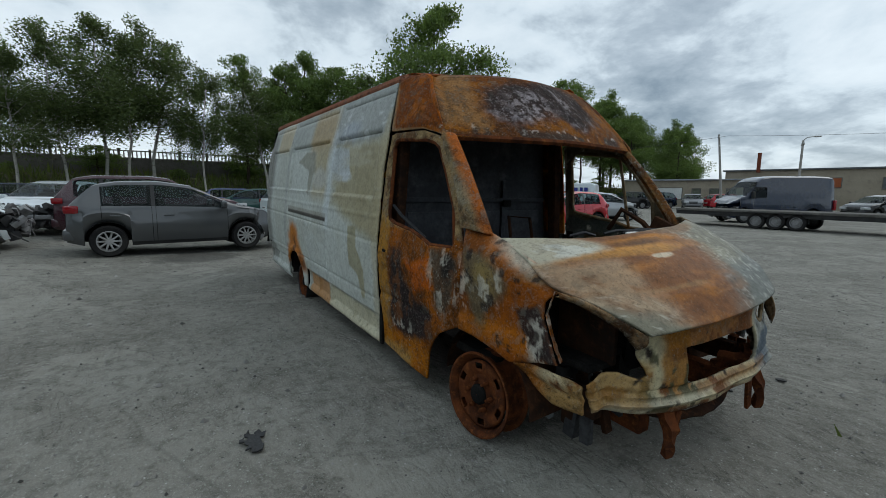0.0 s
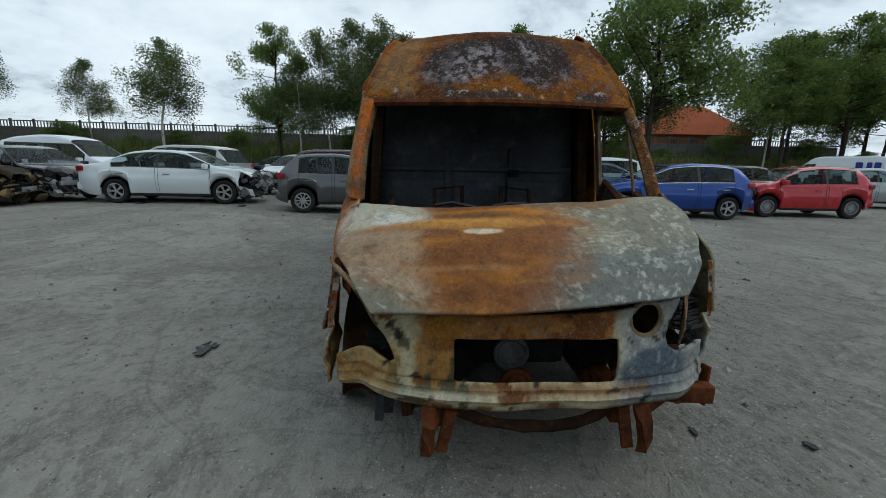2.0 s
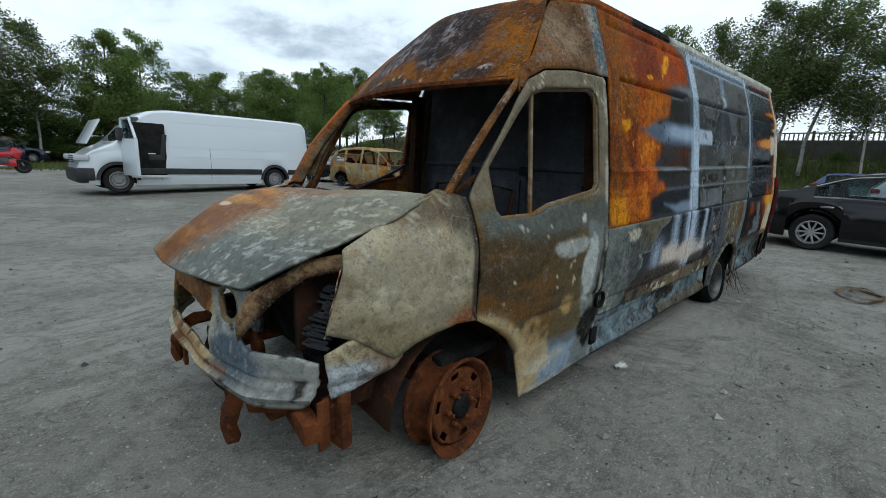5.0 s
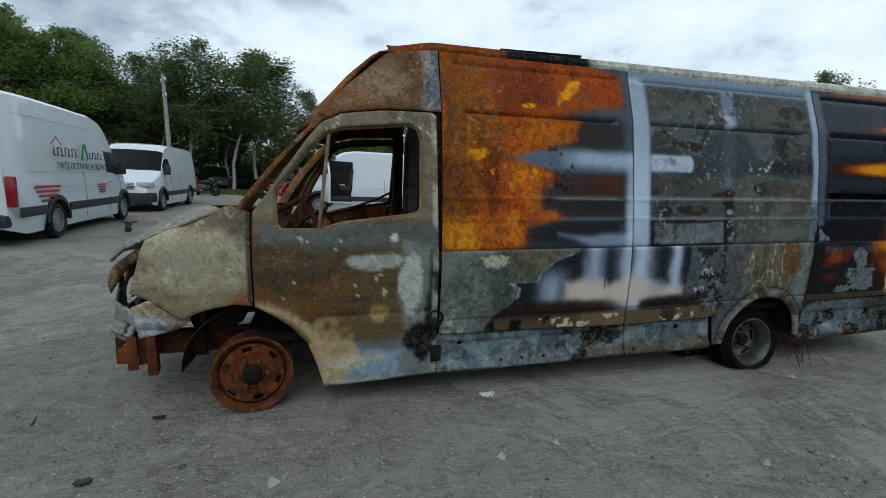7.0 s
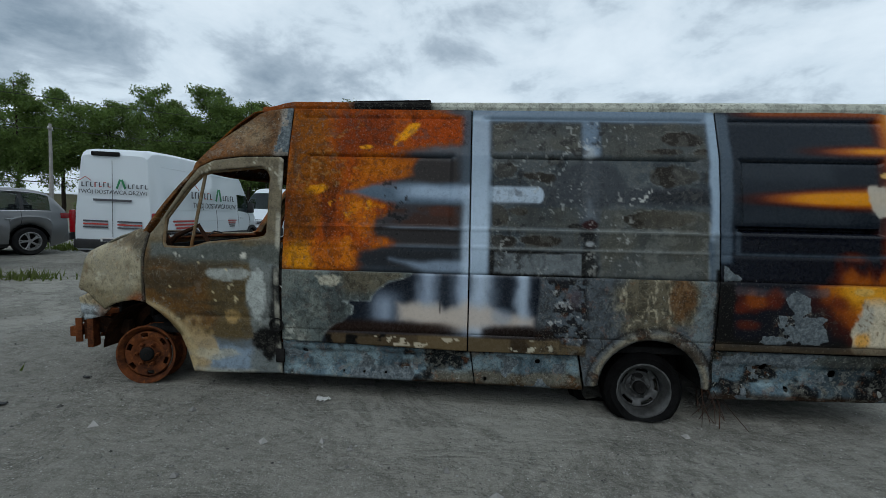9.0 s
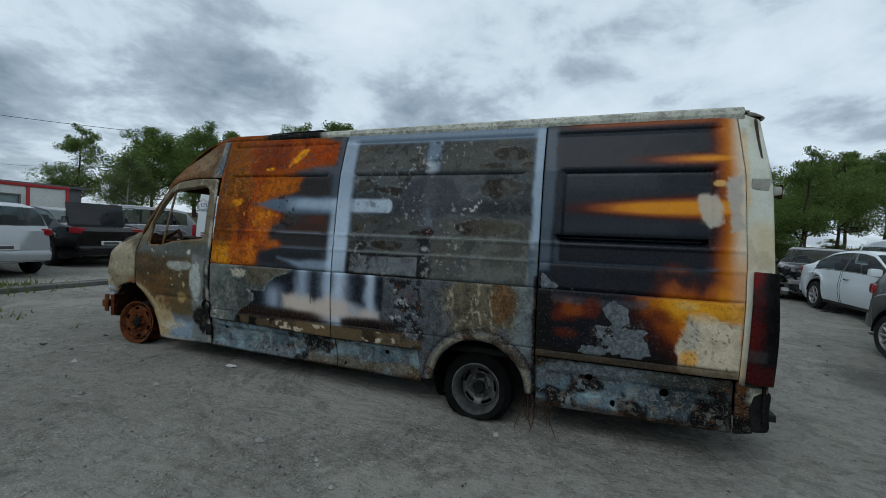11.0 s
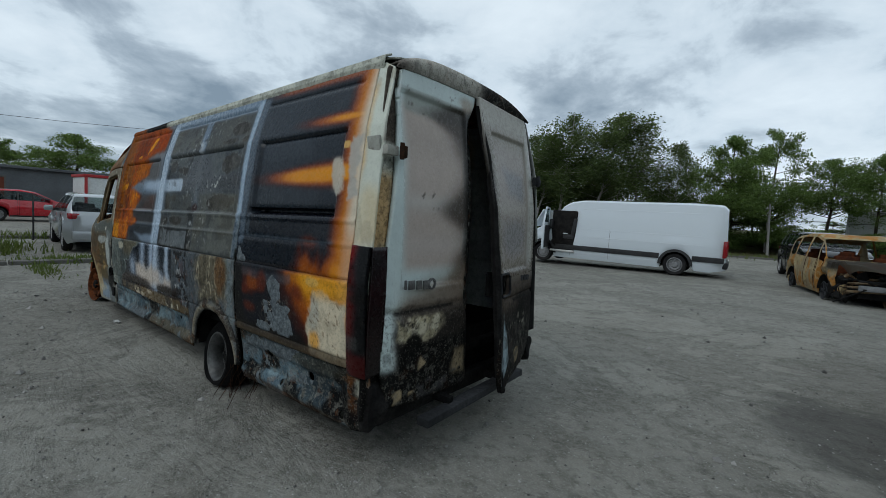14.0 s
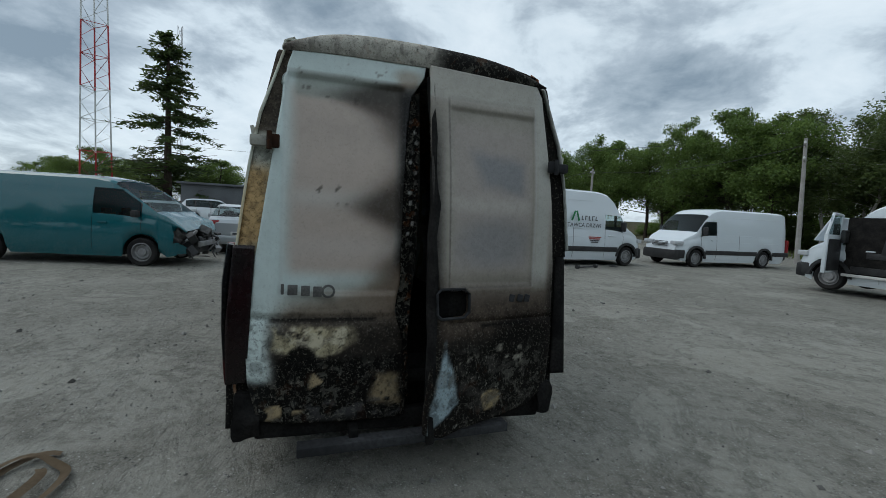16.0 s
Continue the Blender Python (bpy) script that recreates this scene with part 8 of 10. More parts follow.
def nut_mesh(material):
    if material.name not in NUT:
        bm = bmesh.new()
        lathe(bm, [(.014, 0), (.014, .02), (.008, .03), (.008, .045), (.0005, .045)], None, 8)
        me = bpy.data.meshes.new("wheel_nut")
        bm.to_mesh(me)
        bm.free()
        me.materials.append(material)
        NUT[material.name] = me
    return NUT[material.name]


def burnt_van():
    van = thing("burnt_van", "burnt-out long panel van with rusty cab, scorched peeling sides, bare rims", "van", pose(0, 0, 0, 0, 1.42, 0))
    for sgn in (1, -1):
        L = sgn > 0
        fl = not L
        s = lambda rel=None, d=0.004: side_surf(sgn, rel, d)
        tops = ([.0, .09, .30, .54], [1.22, 1.235, 1.145, 1.035]) if L else ([-.185, -.04, .10, .30, .49], [1.205, 1.165, 1.125, 1.055, .965])
        skin("front_wing", van, FENDER if L else RFENDER, s(lambda x, z, q=tops, k=(0.03 if L else 0.075): 0.012 * sstep(.72, .66, z) - k * sstep(-.10, .01, z - np.interp(x, q[0], q[1])) ** 2 * (sstep(-.08, .05, x) if k < .05 else sstep(-.2, -.05, x)), 0.008), coat_fender if L else coat_rfender, (), 0.016 if L else 0.011, flip=fl)
        door = skin("cab_door", van, DOOR if L else RCABDOOR, s(lambda x, z: -0.012 * np.exp(-((z - .58) / .02) ** 2) * sstep(-.35, -.5, x) + 0.010 * np.exp(-((z - .88) / .05) ** 2), 0.006), coat_door if L else coat_rdoor, [DOOR_WIN if L else RDOOR_WIN], 0.016 if L else 0.012,
                    label="burnt cab door without glass")
        bm = bmesh.new()
        win = DOOR_WIN if L else RDOOR_WIN
        ring = [(u, sgn * (float(flank(u, v)) - 0.012), v) for u, v in win + win[:1]]
        tube(bm, ring, 0.016, 6, False)
        part("window_frame", bm, m_rustpale if L else m_rust, door)
        bm = bmesh.new()
        if L:
            tube(bm, [(-.485, .862, 1.695), (-.412, .955, 1.11)], 0.012, 6)
        else:
            tube(bm, [(-1.12, -.93, 1.27), (-.98, -.93, 1.20), (-.62, -.935, 1.075)], 0.012, 6)
        part("window_bar", bm, m_rustpale if L else m_sootgrey, door)
        part("handle_recess", new_box((-1.075 if L else -1.135, sgn * .997, .955 if L else .892), (.07, .02, .09), None, 0.008), m_soot, door)
        if L:
            skin("roof_side", van, CAPSIDE, (lambda u, v: (u, flank(u, v) - 0.095 * sstep(1.8, 2.2, v) * sstep(-1.16, -.85, u), v)), coat_capside, (), 0.018)
        else:
            skin("roof_side", van, [(0, 0), (1, 0), (1, 1), (0, 1)], rcap_surf, coat_rcap, (), 0.022)
        for nm, poly, rel, ct in (("side_panel", PAN1 if L else RPAN1, panel_relief(-1.17 if L else -1.27, -2.57), coat_p1), ("side_panel", PAN2, panel_relief(-2.58, -4.38), coat_p2), ("side_panel", PAN3, panel_relief(-4.39, -5.66, L), coat_p3), ("corner_post", POST if L else RPOST, None, coat_post)):
            if poly is PAN2:
                base = rel
                rel = lambda x, z, b=base: b(x, z) + 0.02 * np.exp(-((np.hypot(x + 3.945, z - .135) - .415) / .03) ** 2) * (z < .6)
            skin(nm, van, poly, s(rel), ct if L else coat_right, (), 0.0105 if L else 0.014, flip=fl)
        for poly, cuts in ((ROCK1 if L else RROCK1, [arc(-1.31, .325, .022, 0, 340, 10), arc(-1.62, .165, .012, 0, 340, 8), arc(-1.78, .165, .012, 0, 340, 8), arc(-1.95, .165, .012, 0, 340, 8)]), (ROCK2, [arc(-3.12, .30, .022, 0, 340, 10), arc(-2.72, .15, .014, 0, 340, 8)]), (ROCK3, [arc(-4.78, .33, .03, 0, 340, 10), arc(-5.28, .29, .032, 0, 340, 10), arc(-5.62, .15, .024, 0, 340, 10), arc(-4.95, .16, .02, 0, 340, 8)])):
            x0, x1 = max(p[0] for p in poly), min(p[0] for p in poly)
            rel = lambda x, z, a=x0, b=x1: -0.028 + swage(z, x, .18, .34, b + .08, (a + b) / 2 - .03, 0.02, .015) + swage(z, x, .18, .34, (a + b) / 2 + .03, a - .08, 0.02, .015) + 0.02 * np.exp(-((z - .13) / .03) ** 2)
            skin("rocker_panel", van, poly, s(rel, 0.008), coat_rocker if L else coat_right, cuts, 0.014, flip=fl)
        skin("gutter", van, [(-.86 if L else -1.10, 0), (-5.70, 0), (-5.70, 1), (-.86 if L else -1.10, 1)], gutter_surf(sgn), coat_gutter(sgn), (), 0.04, flip=not fl)
        skin("bumper_side", van, BUMPSIDE_L if L else BUMPSIDE, s(lambda x, z: 0.010 * np.exp(-((z - .56) / .02) ** 2) - 0.01 * np.exp(-((z - .52) / .015) ** 2), 0.016), coat_bumpside if L else coat_rbumpside, (), 0.014, flip=fl)
        # rolled flange between bonnet and lamp opening
        if L:
            up, low = [(.45, .80, .975), (.50, .76, 1.005), (.60, .69, .985), (.695, .635, .92), (.785, .58, .862)], [(.44, .80, .925), (.52, .745, .94), (.615, .685, .915), (.71, .63, .835), (.83, .555, .68)]
        else:
            up, low = [(.50, -.905, .965), (.585, -.875, .955), (.665, -.80, .915), (.745, -.745, .875), (.835, -.695, .825)], [(.50, -.90, .945), (.585, -.865, .93), (.665, -.785, .875), (.735, -.725, .82), (.775, -.67, .74)]

        def flange(u, v, up=up, low=low):
            out = []
            for a in range(3):
                p, q = np.interp(u, [0, .25, .5, .75, 1], [w[a] for w in up]), np.interp(u, [0, .25, .5, .75, 1], [w[a] for w in low])
                out.append(p + (q - p) * v)
            out[0] = out[0] + 0.025 * np.sin(v * math.pi)
            return out
        skin("lamp_flange", van, [(0, 0), (1, 0), (1, 1), (0, 1)], flange, coat_flange, (), 0.03, 0.006, flip=L)
        # turned-in lip at the front edge of the wing
        lip = [(.555, .97), (.585, .86), (.622, .72)] if L else [(.485, .96), (.452, .84), (.57, .65)]

        def lip_surf(u, v, lip=lip, sg=sgn):
            x, z = np.interp(u, [0, .45, 1], [p[0] for p in lip]), np.interp(u, [0, .45, 1], [p[1] for p in lip])
            y = side_surf(sg)(x, z)[1]
            w = (0.012 if sg > 0 else 0.028) + 0.018 * (frac_noise(u * 9, u * 0 + sg, 3.3, 4) - .5)
            return x - 0.012 * v + 0.014 * (frac_noise(u * 11, v, 8.1 + sg, 4) - .5), y - sg * w * v, z
        skin("wing_lip", van, [(0, 0), (1, 0), (1, 1), (0, 1)], lip_surf, coat_lip, (), 0.03, 0.004, flip=fl)
        # pillar between screen and door
        vs, fs = [], []
        if L:
            inner, outer, knots = [(.085, .832, 1.175), (-.1575, .829, 1.455), (-.40, .826, 1.735)], [(.045, .855, 1.175), (-.18, .858, 1.445), (-.405, .857, 1.715)], (0, .5, 1)
        else:
            inner, outer, knots = [(-.03, -.858, 1.155), (-.239, -.848, 1.435), (-.505, -.808, 1.745)], [(-.20, -.935, 1.19), (-.31, -.905, 1.40), (-.545, -.868, 1.745)], (0, .46, 1)
        for i in range(43):
            t = i / 42
            p, q = [Vector([float(np.interp(t, knots, [w[a] for w in line])) for a in range(3)]) for line in (inner, outer)]
            bow = Vector((0.022 * math.sin(math.pi * t), sgn * 0.005 * math.sin(math.pi * t), 0))
            p += bow
            q += bow
            out = Vector((.012, sgn * .014, .006))
            vs += [p + Vector((-.07, -sgn * .02, 0)), p, p.lerp(q, .22) + out * .8, p.lerp(q, .5) + out, p.lerp(q, .8) + out * .6, q, q + Vector((-.02, -sgn * .05, 0))]
        for i in range(42):
            for k in range(6):
                fs.append([i * 7 + k, i * 7 + k + 1, i * 7 + 8 + k, i * 7 + 7 + k])
        pil = mesh_ob("windscreen_pillar", vs, fs, m_skin, van, "", True, 60)
        stain(pil, coat_pillar if L else coat_rpillar)
        so = pil.modifiers.new("sheet", "SOLIDIFY")
        so.thickness = 0.015
        # hinge
        hx, hy, hz = -5.83, sgn * .865, 1.70
        bm = new_box((hx + .05, sgn * .893, hz), (.10, .018, .165), Matrix.Rotation(-sgn * .2, 3, "X"), 0.006)
        hg = part("door_hinge", bm, m_postpaint, van)
        bm = bmesh.new()
        box(bm, (hx - .045, hy, hz), (.045, .09, .055), None, 0.012)
        part("hinge_arm", bm, m_postpaint if L else m_sootgrey, hg)
        bm = bmesh.new()
        tube(bm, [(hx - .085, hy - sgn * .05, hz - .045), (hx - .085, hy - sgn * .05, hz + .045)], 0.014, 8)
        box(bm, (hx - .07, hy - sgn * .075, hz), (.028, .045, .07), None, 0.01)
        part("hinge_knuckle", bm, m_rustsoot if L else m_sootgrey, hg)
        # tail lamp
        if L:
            pts = [(-5.752, 1.17), (-5.738, .45), (-5.875, .45), (-5.872, 1.165)]
            lamp = skin("tail_lamp", van, pts, lambda u, v: (u, flank(u, v) + 0.012 + 0.014 * np.sin((u + 5.738) / -.137 * math.pi), v), coat_lens, (), 0.01, 0.03, "scorched red tail lamp")
            skin("lamp_side", van, [(1.0, .45), (1.003, .75), (.975, 1.165), (.875, 1.165), (.90, .45)], lambda u, v: (-5.868 - 0.012 * np.sin((v - .45) / .715 * math.pi), u, v), None, (), 0.02, 0.02, "sooty tail lamp lens", m_taillens)
        else:
            skin("lamp_recess", van, [(.99, .40), (.94, 1.15), (.88, 1.15), (.89, .40)], lambda u, v: (-5.865 + 0 * u, -u, v), None, (), 0.03, 0.02, "", m_soot)
        if L:
            skin("corner_foot", van, [(-5.695, .09), (-5.69, .445), (-5.872, .445), (-5.865, .30), (-5.80, .11)], s(None, 0.012), coat_foot, (), 0.014, flip=fl)
        # melted bumper corner
        bm = new_box((-5.835, .90 if L else -.84, .26), (.11, .15, .28) if L else (.14, .12, .22), None, 0.04)
        bmesh.ops.subdivide_edges(bm, edges=bm.edges[:], cuts=3, use_grid_fill=True)
        for v in bm.verts:
            v.co += noise.noise_vector(v.co * 7 + Vector((sgn, 0, 0))) * 0.035
        part("bumper_corner", bm, m_soot, van, "melted black bumper corner")
        # tail frame beside the doors
        skin("tail_frame", van, [(.80, 2.20), (.70, 2.20), (.715, 2.10), (.80, 1.6), (.855, 1.1), (.885, .6), (.87, .2), (1.0, .2), (1.0, .45), (.955, 1.2), (.90, 1.7)] if L else [(.80, 2.20), (.70, 2.20), (.715, 2.10), (.80, 1.6), (.84, 1.1), (.84, .3), (.90, .3), (.905, 1.14), (.955, 1.15), (.90, 1.7)], lambda u, v, sg=sgn: (-5.85 + tail_bow(v), sg * u, v), lambda u, v, q=L: coat_frame(u, v, q), (), 0.02, flip=not fl)
        # chassis rail and sill inner
        part("chassis_rail", new_box((-2.4, sgn * .42, .30), (6.2, .09, .15), None, 0.012), m_rust, van)
        part("inner_sill", new_box((-2.30, sgn * .84, .33), (2.3, .05, .40), None, 0.012), m_soot, van)
        part("inner_sill", new_box((-5.05, sgn * .82, .34), (1.25, .05, .42), None, 0.012), m_soot, van)
    # roof
    skin("roof", van, [(-1, 0), (1, 0), (1, 1), (-1, 1)], roof_surf, coat_roof, (), 0.025)
    skin("roof_front", van, [(-1, 0), (1, 0), (1, 1), (-1, 1)], cap_surf, coat_cap, (), 0.011)
    skin("tail_header", van, [(-.77, 0), (.77, 0), (.77, 1), (-.77, 1)], lambda u, v: (-5.805 + 0.11 * v ** 2 - 0.03 * np.sin(v * 3.14), u * (1 - 0.055 * v ** 2), 2.208 - 0.02 * np.abs(u / .77) ** 4 + (0.155 - 0.105 * np.abs(u / .77) ** 4 - 0.03 * (u < 0) * np.abs(u / .77)) * np.sin(v * 1.571)), coat_header, (), 0.02, flip=True)
    skin("bonnet", van, [(-1, 0), (1, 0), (1, 1), (-1, 1)], hood_surf, coat_hood, (), 0.0105, 0.014, "buckled rusty bonnet")
    skin("front_panel", van, NOSE, nose_surf, coat_nose, [GRILLE, LAMPHOLE], 0.0125, 0.015, "torn front panel with open grille hole")
    # lip of the lamp hole and header of the screen
    bm = bmesh.new()
    ring = [(float(nose_surf(np.array([u]), np.array([v]))[0][0]) - .01, u, v) for u, v in LAMPHOLE + LAMPHOLE[:1]]
    tube(bm, ring, 0.012, 6, False)
    part("hole_lip", bm, m_rustpale, van)
    bm = bmesh.new()
    tube(bm, [(-.41 + 0.13 * (1 - u * u) - 0.10 * float(sstep(-.2, 1.1, -u)), u * .80, 1.735) for u in np.linspace(-1, 1, 13)], 0.022, 6)
    part("screen_header", bm, m_rust, van)
    bm = bmesh.new()
    tube(bm, [(.09 + 0.22 * (1 - u * u) - 0.12 * float(sstep(.3, 1.05, -u)), u * .82, 1.125) for u in np.linspace(-1, 1, 13)], 0.02, 6)
    part("screen_sill", bm, m_rust, van)
    skin("left_tail_door", van, LDOOR, ldoor_surf, coat_ldoor, (), 0.011, 0.03, "scorched white tail door with a bent edge", flip=True)
    rd = skin("right_tail_door", van, RDOOR, rdoor_surf, coat_rdoor2, [HANDLE], 0.011, 0.03, "scorched tail door standing ajar with a burnt handle hole", flip=True)
    bm = bmesh.new()
    tube(bm, [(float(rdoor_surf(np.array([u]), np.array([v]))[0][0]) - .006, u, v) for u, v in HANDLE + HANDLE[:1]], 0.009, 6, False)
    part("handle_rim", bm, m_sootgrey, rd)
    part("handle_tray", new_box((-5.955, -.155, .89), (.03, .22, .18), None, 0.01), m_soot, rd)
    # maker's badges as plain shapes
    for k, (y, w) in enumerate(((.735, .016), (.685, .05), (.62, .045), (.56, .045))):
        part("badge_shape", new_box((-5.905, y, .945 - .004 * k), (.012, w, .055), None, 0.004), m_badge, van)
    bm = bmesh.new()
    lathe(bm, [(.036, 0), (.036, .012), (.024, .014), (.024, 0)], Matrix.Translation((-5.90, .505, .935)) @ Matrix.Rotation(math.pi / 2, 4, "Z"), 18)
    part("badge_shape", bm, m_badge, van)
    for y in (-.545, -.60, -.645):
        part("badge_shape", new_box((-5.955, y, .905), (.012, .035, .045), Matrix.Rotation(.2, 3, "X"), 0.006), m_sootgrey, van)
    # bent inner edges of the doors: dark strips with pale welds
    skin("door_edge", van, [(.125, 2.03), (.02, 2.08), (.01, 1.4), (.03, .95), (.05, .70), (.03, .30), (.09, .30), (.14, .80), (.13, 1.4)], lambda u, v: (-5.858 + tail_bow(v) + 0.25 * (.13 - u) + 0.012 * np.sin(v * 23) * sstep(1.1, .8, v), u, v), coat_edge, (), 0.009, 0.012, "sooty bent door edge with pale welds", flip=True)
    bm = bmesh.new()
    pts = [(float(rdoor_surf(np.array([-.03]), np.array([z]))[0][0]) + .02, -.035, z) for z in np.linspace(.15, 2.15, 12)]
    tube(bm, pts, .03, 6)
    for v in bm.verts:
        v.co += noise.noise_vector(v.co * 11) * 0.022
    part("door_edge", bm, m_soot, van)
    # charred roof strips and tow step
    m = Matrix.Rotation(.02, 3, "Y")
    part("charred_strip", new_box((-1.93, .675, 2.296), (.62, .08, .016), m, 0.004), m_soot, van)
    part("charred_strip", new_box((-5.60, .50, 2.316), (.22, .05, .012), Matrix.Rotation(-.03, 3, "Y"), 0.004), m_soot, van)
    bm = new_box((-5.98, .05, .135), (.09, 1.18, .05), Matrix.Rotation(-.02, 3, "X") @ Matrix.Rotation(.02, 3, "Z"), 0.008)
    step = part("rear_step", bm, m_sootgrey, van, "bent grey steel tail step")
    for y in (.35, -.25):
        part("step_bracket", new_box((-5.85, y, .17), (.26, .05, .05), None, 0.008), m_soot, step)
    bm = new_box((-5.80, .02, .175), (.09, 1.70, .11), None, 0.02)
    bmesh.ops.subdivide_edges(bm, edges=bm.edges[:], cuts=6, use_grid_fill=True)
    for v in bm.verts:
        v.co += noise.noise_vector(v.co * 9) * 0.012
    # added dark sheet that blocks the view and daylight below the load floor
    part("gap_dark_sheet", new_box((-5.72, 0, .36), (.03, 1.64, .34), None, 0.01), m_soot, van)
    part("tail_member", bm, m_soot, van, "sooty rusty tail cross member")
    # inside: bulkhead, floor, ceiling lining, cab remains
    bm = new_box((-1.30, 0, 1.18), (.03, 1.84, 1.95), None, 0.01, 0.80)
    bulk = part("bulkhead", bm, m_bulk, van, "sooted steel bulkhead with pressed fields")
    for y, w in ((-.50, .46), (.02, .44), (.52, .44)):
        part("pressed_field", new_box((-1.278, y, .97), (.02, w, .46), None, 0.008), m_bulk, bulk)
    for y in (-.26, .28):
        part("rib", new_box((-1.27, y, 1.05), (.03, .05, .86), None, 0.01), m_bulk, bulk)
    part("cross_rib", new_box((-1.27, 0, 1.30), (.03, 1.6, .04), None, 0.01), m_bulk, bulk)
    part("bracket", new_box((-1.255, .30, 1.27), (.05, .09, .06), None, 0.01), m_soot, bulk)
    part("cab_floor", new_box((-.6, 0, .42), (1.3, 1.7, .06), None, 0.02), m_soot, van)
    part("load_floor", new_box((-3.55, 0, .40), (4.5, 1.75, .06), None, 0.02), m_soot, van)
    part("dashboard_frame", new_box((-.02, 0, .90), (.28, 1.55, .20), Matrix.Rotation(.15, 3, "Y"), 0.05), m_rustsoot, van, "charred dashboard frame")
    for k in range(6):
        bm = bmesh.new()
        rng = random.Random(k)
        p = Vector((.16 + rng.uniform(-.03, .05), rng.uniform(-.5, .2), 1.16))
        tube(bm, [p, p + Vector((.03, rng.uniform(.05, .15), .02)), p + Vector((.0, rng.uniform(.2, .35), rng.uniform(-.01, .02)))], 0.009, 5)
        part("wiper_rod", bm, m_sootgrey, van)
    part("cowl_plate", new_box((.24, .12, 1.155), (.05, .26, .025), Matrix.Rotation(.3, 3, "Y"), 0.006), m_plate, van)
    for sgn in (1, -1):
        bm = bmesh.new()
        lx, lz = (0, 0) if sgn > 0 else (-.14, -.16)
        tube(bm, [(-.02 + lx, sgn * .74, 1.05 + lz), (-.12 + lx, sgn * .70, 1.18 + lz), (-.30 + lx, sgn * .68, 1.27 + lz), (-.42 + lx, sgn * .70, 1.10 + lz)], [.03, .022, .02, .02], 6)
        box(bm, (-.02 + lx, sgn * .77, 1.08 + lz), (.20, .05, .26), Matrix.Rotation(.4, 3, "Y"), 0.02)
        part("pillar_gusset", bm, m_rustsoot, van)
        bm = new_box((-1.18, sgn * .86, 1.15), (.10, .08, 1.4), Matrix.Rotation(sgn * .07, 3, "X"), 0.02)
        part("inner_post", bm, m_rustsoot, van)
        bm = bmesh.new()
        tube(bm, [(-.62, sgn * .38, .45), (-.85, sgn * .38, .5), (-1.02, sgn * .38, 1.15), (-1.05, sgn * .16, 1.17), (-.90, sgn * .14, .5)], .016, 6)
        part("seat_frame", bm, m_rustsoot, van)
    # engine bay
    bm = bmesh.new()
    rng = random.Random(4)
    box(bm, (.26, -.02, .58), (.42, .50, .34), Matrix.Rotation(.08, 3, "Y"), 0.05)
    engine = part("engine_block", bm, m_soot, van, "burnt engine block and ancillaries")
    for k in range(30):
        c = (rng.uniform(.14, .46), rng.uniform(-.5, .42), rng.uniform(.42, .82))
        turn = Euler((rng.uniform(-.4, .4), rng.uniform(-.4, .4), rng.uniform(-.6, .6))).to_matrix()
        part("engine_cover", new_box(c, (rng.uniform(.08, .22), rng.uniform(.06, .22), rng.uniform(.05, .18)), turn, 0.015), rng.choice((m_soot, m_rustsoot, m_sootgrey)), engine)
    for k in range(9):
        p = Vector((rng.uniform(.4, .66), rng.uniform(-.5, .3), rng.uniform(.6, .84)))
        bm = bmesh.new()
        tube(bm, [p, p + Vector((.05, rng.uniform(.06, .16), rng.uniform(-.04, .06))), p + Vector((.02, rng.uniform(.15, .35), rng.uniform(-.12, .05)))], rng.uniform(.008, .02), 6)
        part("hose", bm, rng.choice((m_soot, m_rustsoot, m_sootgrey)), engine)
    bm = bmesh.new()
    lathe(bm, [(.085, 0), (.085, .02), (.07, .03), (.06, .015), (.03, .03), (.0005, .03)], Matrix.Translation((.54, -.071, .51)) @ Matrix.Rotation(-math.pi / 2, 4, "Z"), 24)
    part("fan_pulley", bm, m_greyrim, van)
    bm = bmesh.new()
    lathe(bm, [(.075, 0), (.075, .02), (.06, .03), (.05, .02), (.02, .03), (.0005, .03)], Matrix.Translation((.55, -.04, .36)) @ Matrix.Rotation(-math.pi / 2, 4, "Z"), 24)
    part("lower_pulley", bm, m_rust, van)
    part("fire_wall", new_box((.08, 0, .80), (.03, 1.5, .6), None, 0.01), m_soot, van)
    for sgn in (1, -1):
        bm = new_box((.25, sgn * .60, .80), (.75, .03, .42), None, 0.01)
        part("inner_wing", bm, m_rustsoot, van)
        bm = bmesh.new()
        lathe(bm, [(.30, sgn * .62), (.37, sgn * .62), (.385, sgn * .88), (.38, sgn * .9)], Matrix.Translation((.0, 0, .26)), 24, 0.0, math.pi)
        part("wheel_arch", bm, m_rustsoot, van)
        bm = bmesh.new()
        lathe(bm, [(.30, sgn * .55), (.40, sgn * .55), (.40, sgn * .93)], Matrix.Translation((-3.945, 0, .14)), 24, 0.0, math.pi)
        part("wheel_arch", bm, m_soot, van)
    # headlamp bowls: dark boxes open to the front, rolled edge of the wing
    for sgn in (1, -1):
        part("lamp_bowl", new_box((.26, sgn * .73, .80), (.03, .26, .50), None, 0.01), m_soot, van)
        part("lamp_floor", new_box((.42, sgn * .66, .585), (.36, .18, .03), None, 0.01), m_soot, van)
    bm = bmesh.new()
    rng = random.Random(9)
    box(bm, (.44, .68, .70), (.16, .14, .20), Matrix.Rotation(.5, 3, "Y"), 0.02)
    filt = part("burnt_filter", bm, m_wire, van, "pile of black burnt pleats behind the lamp opening")
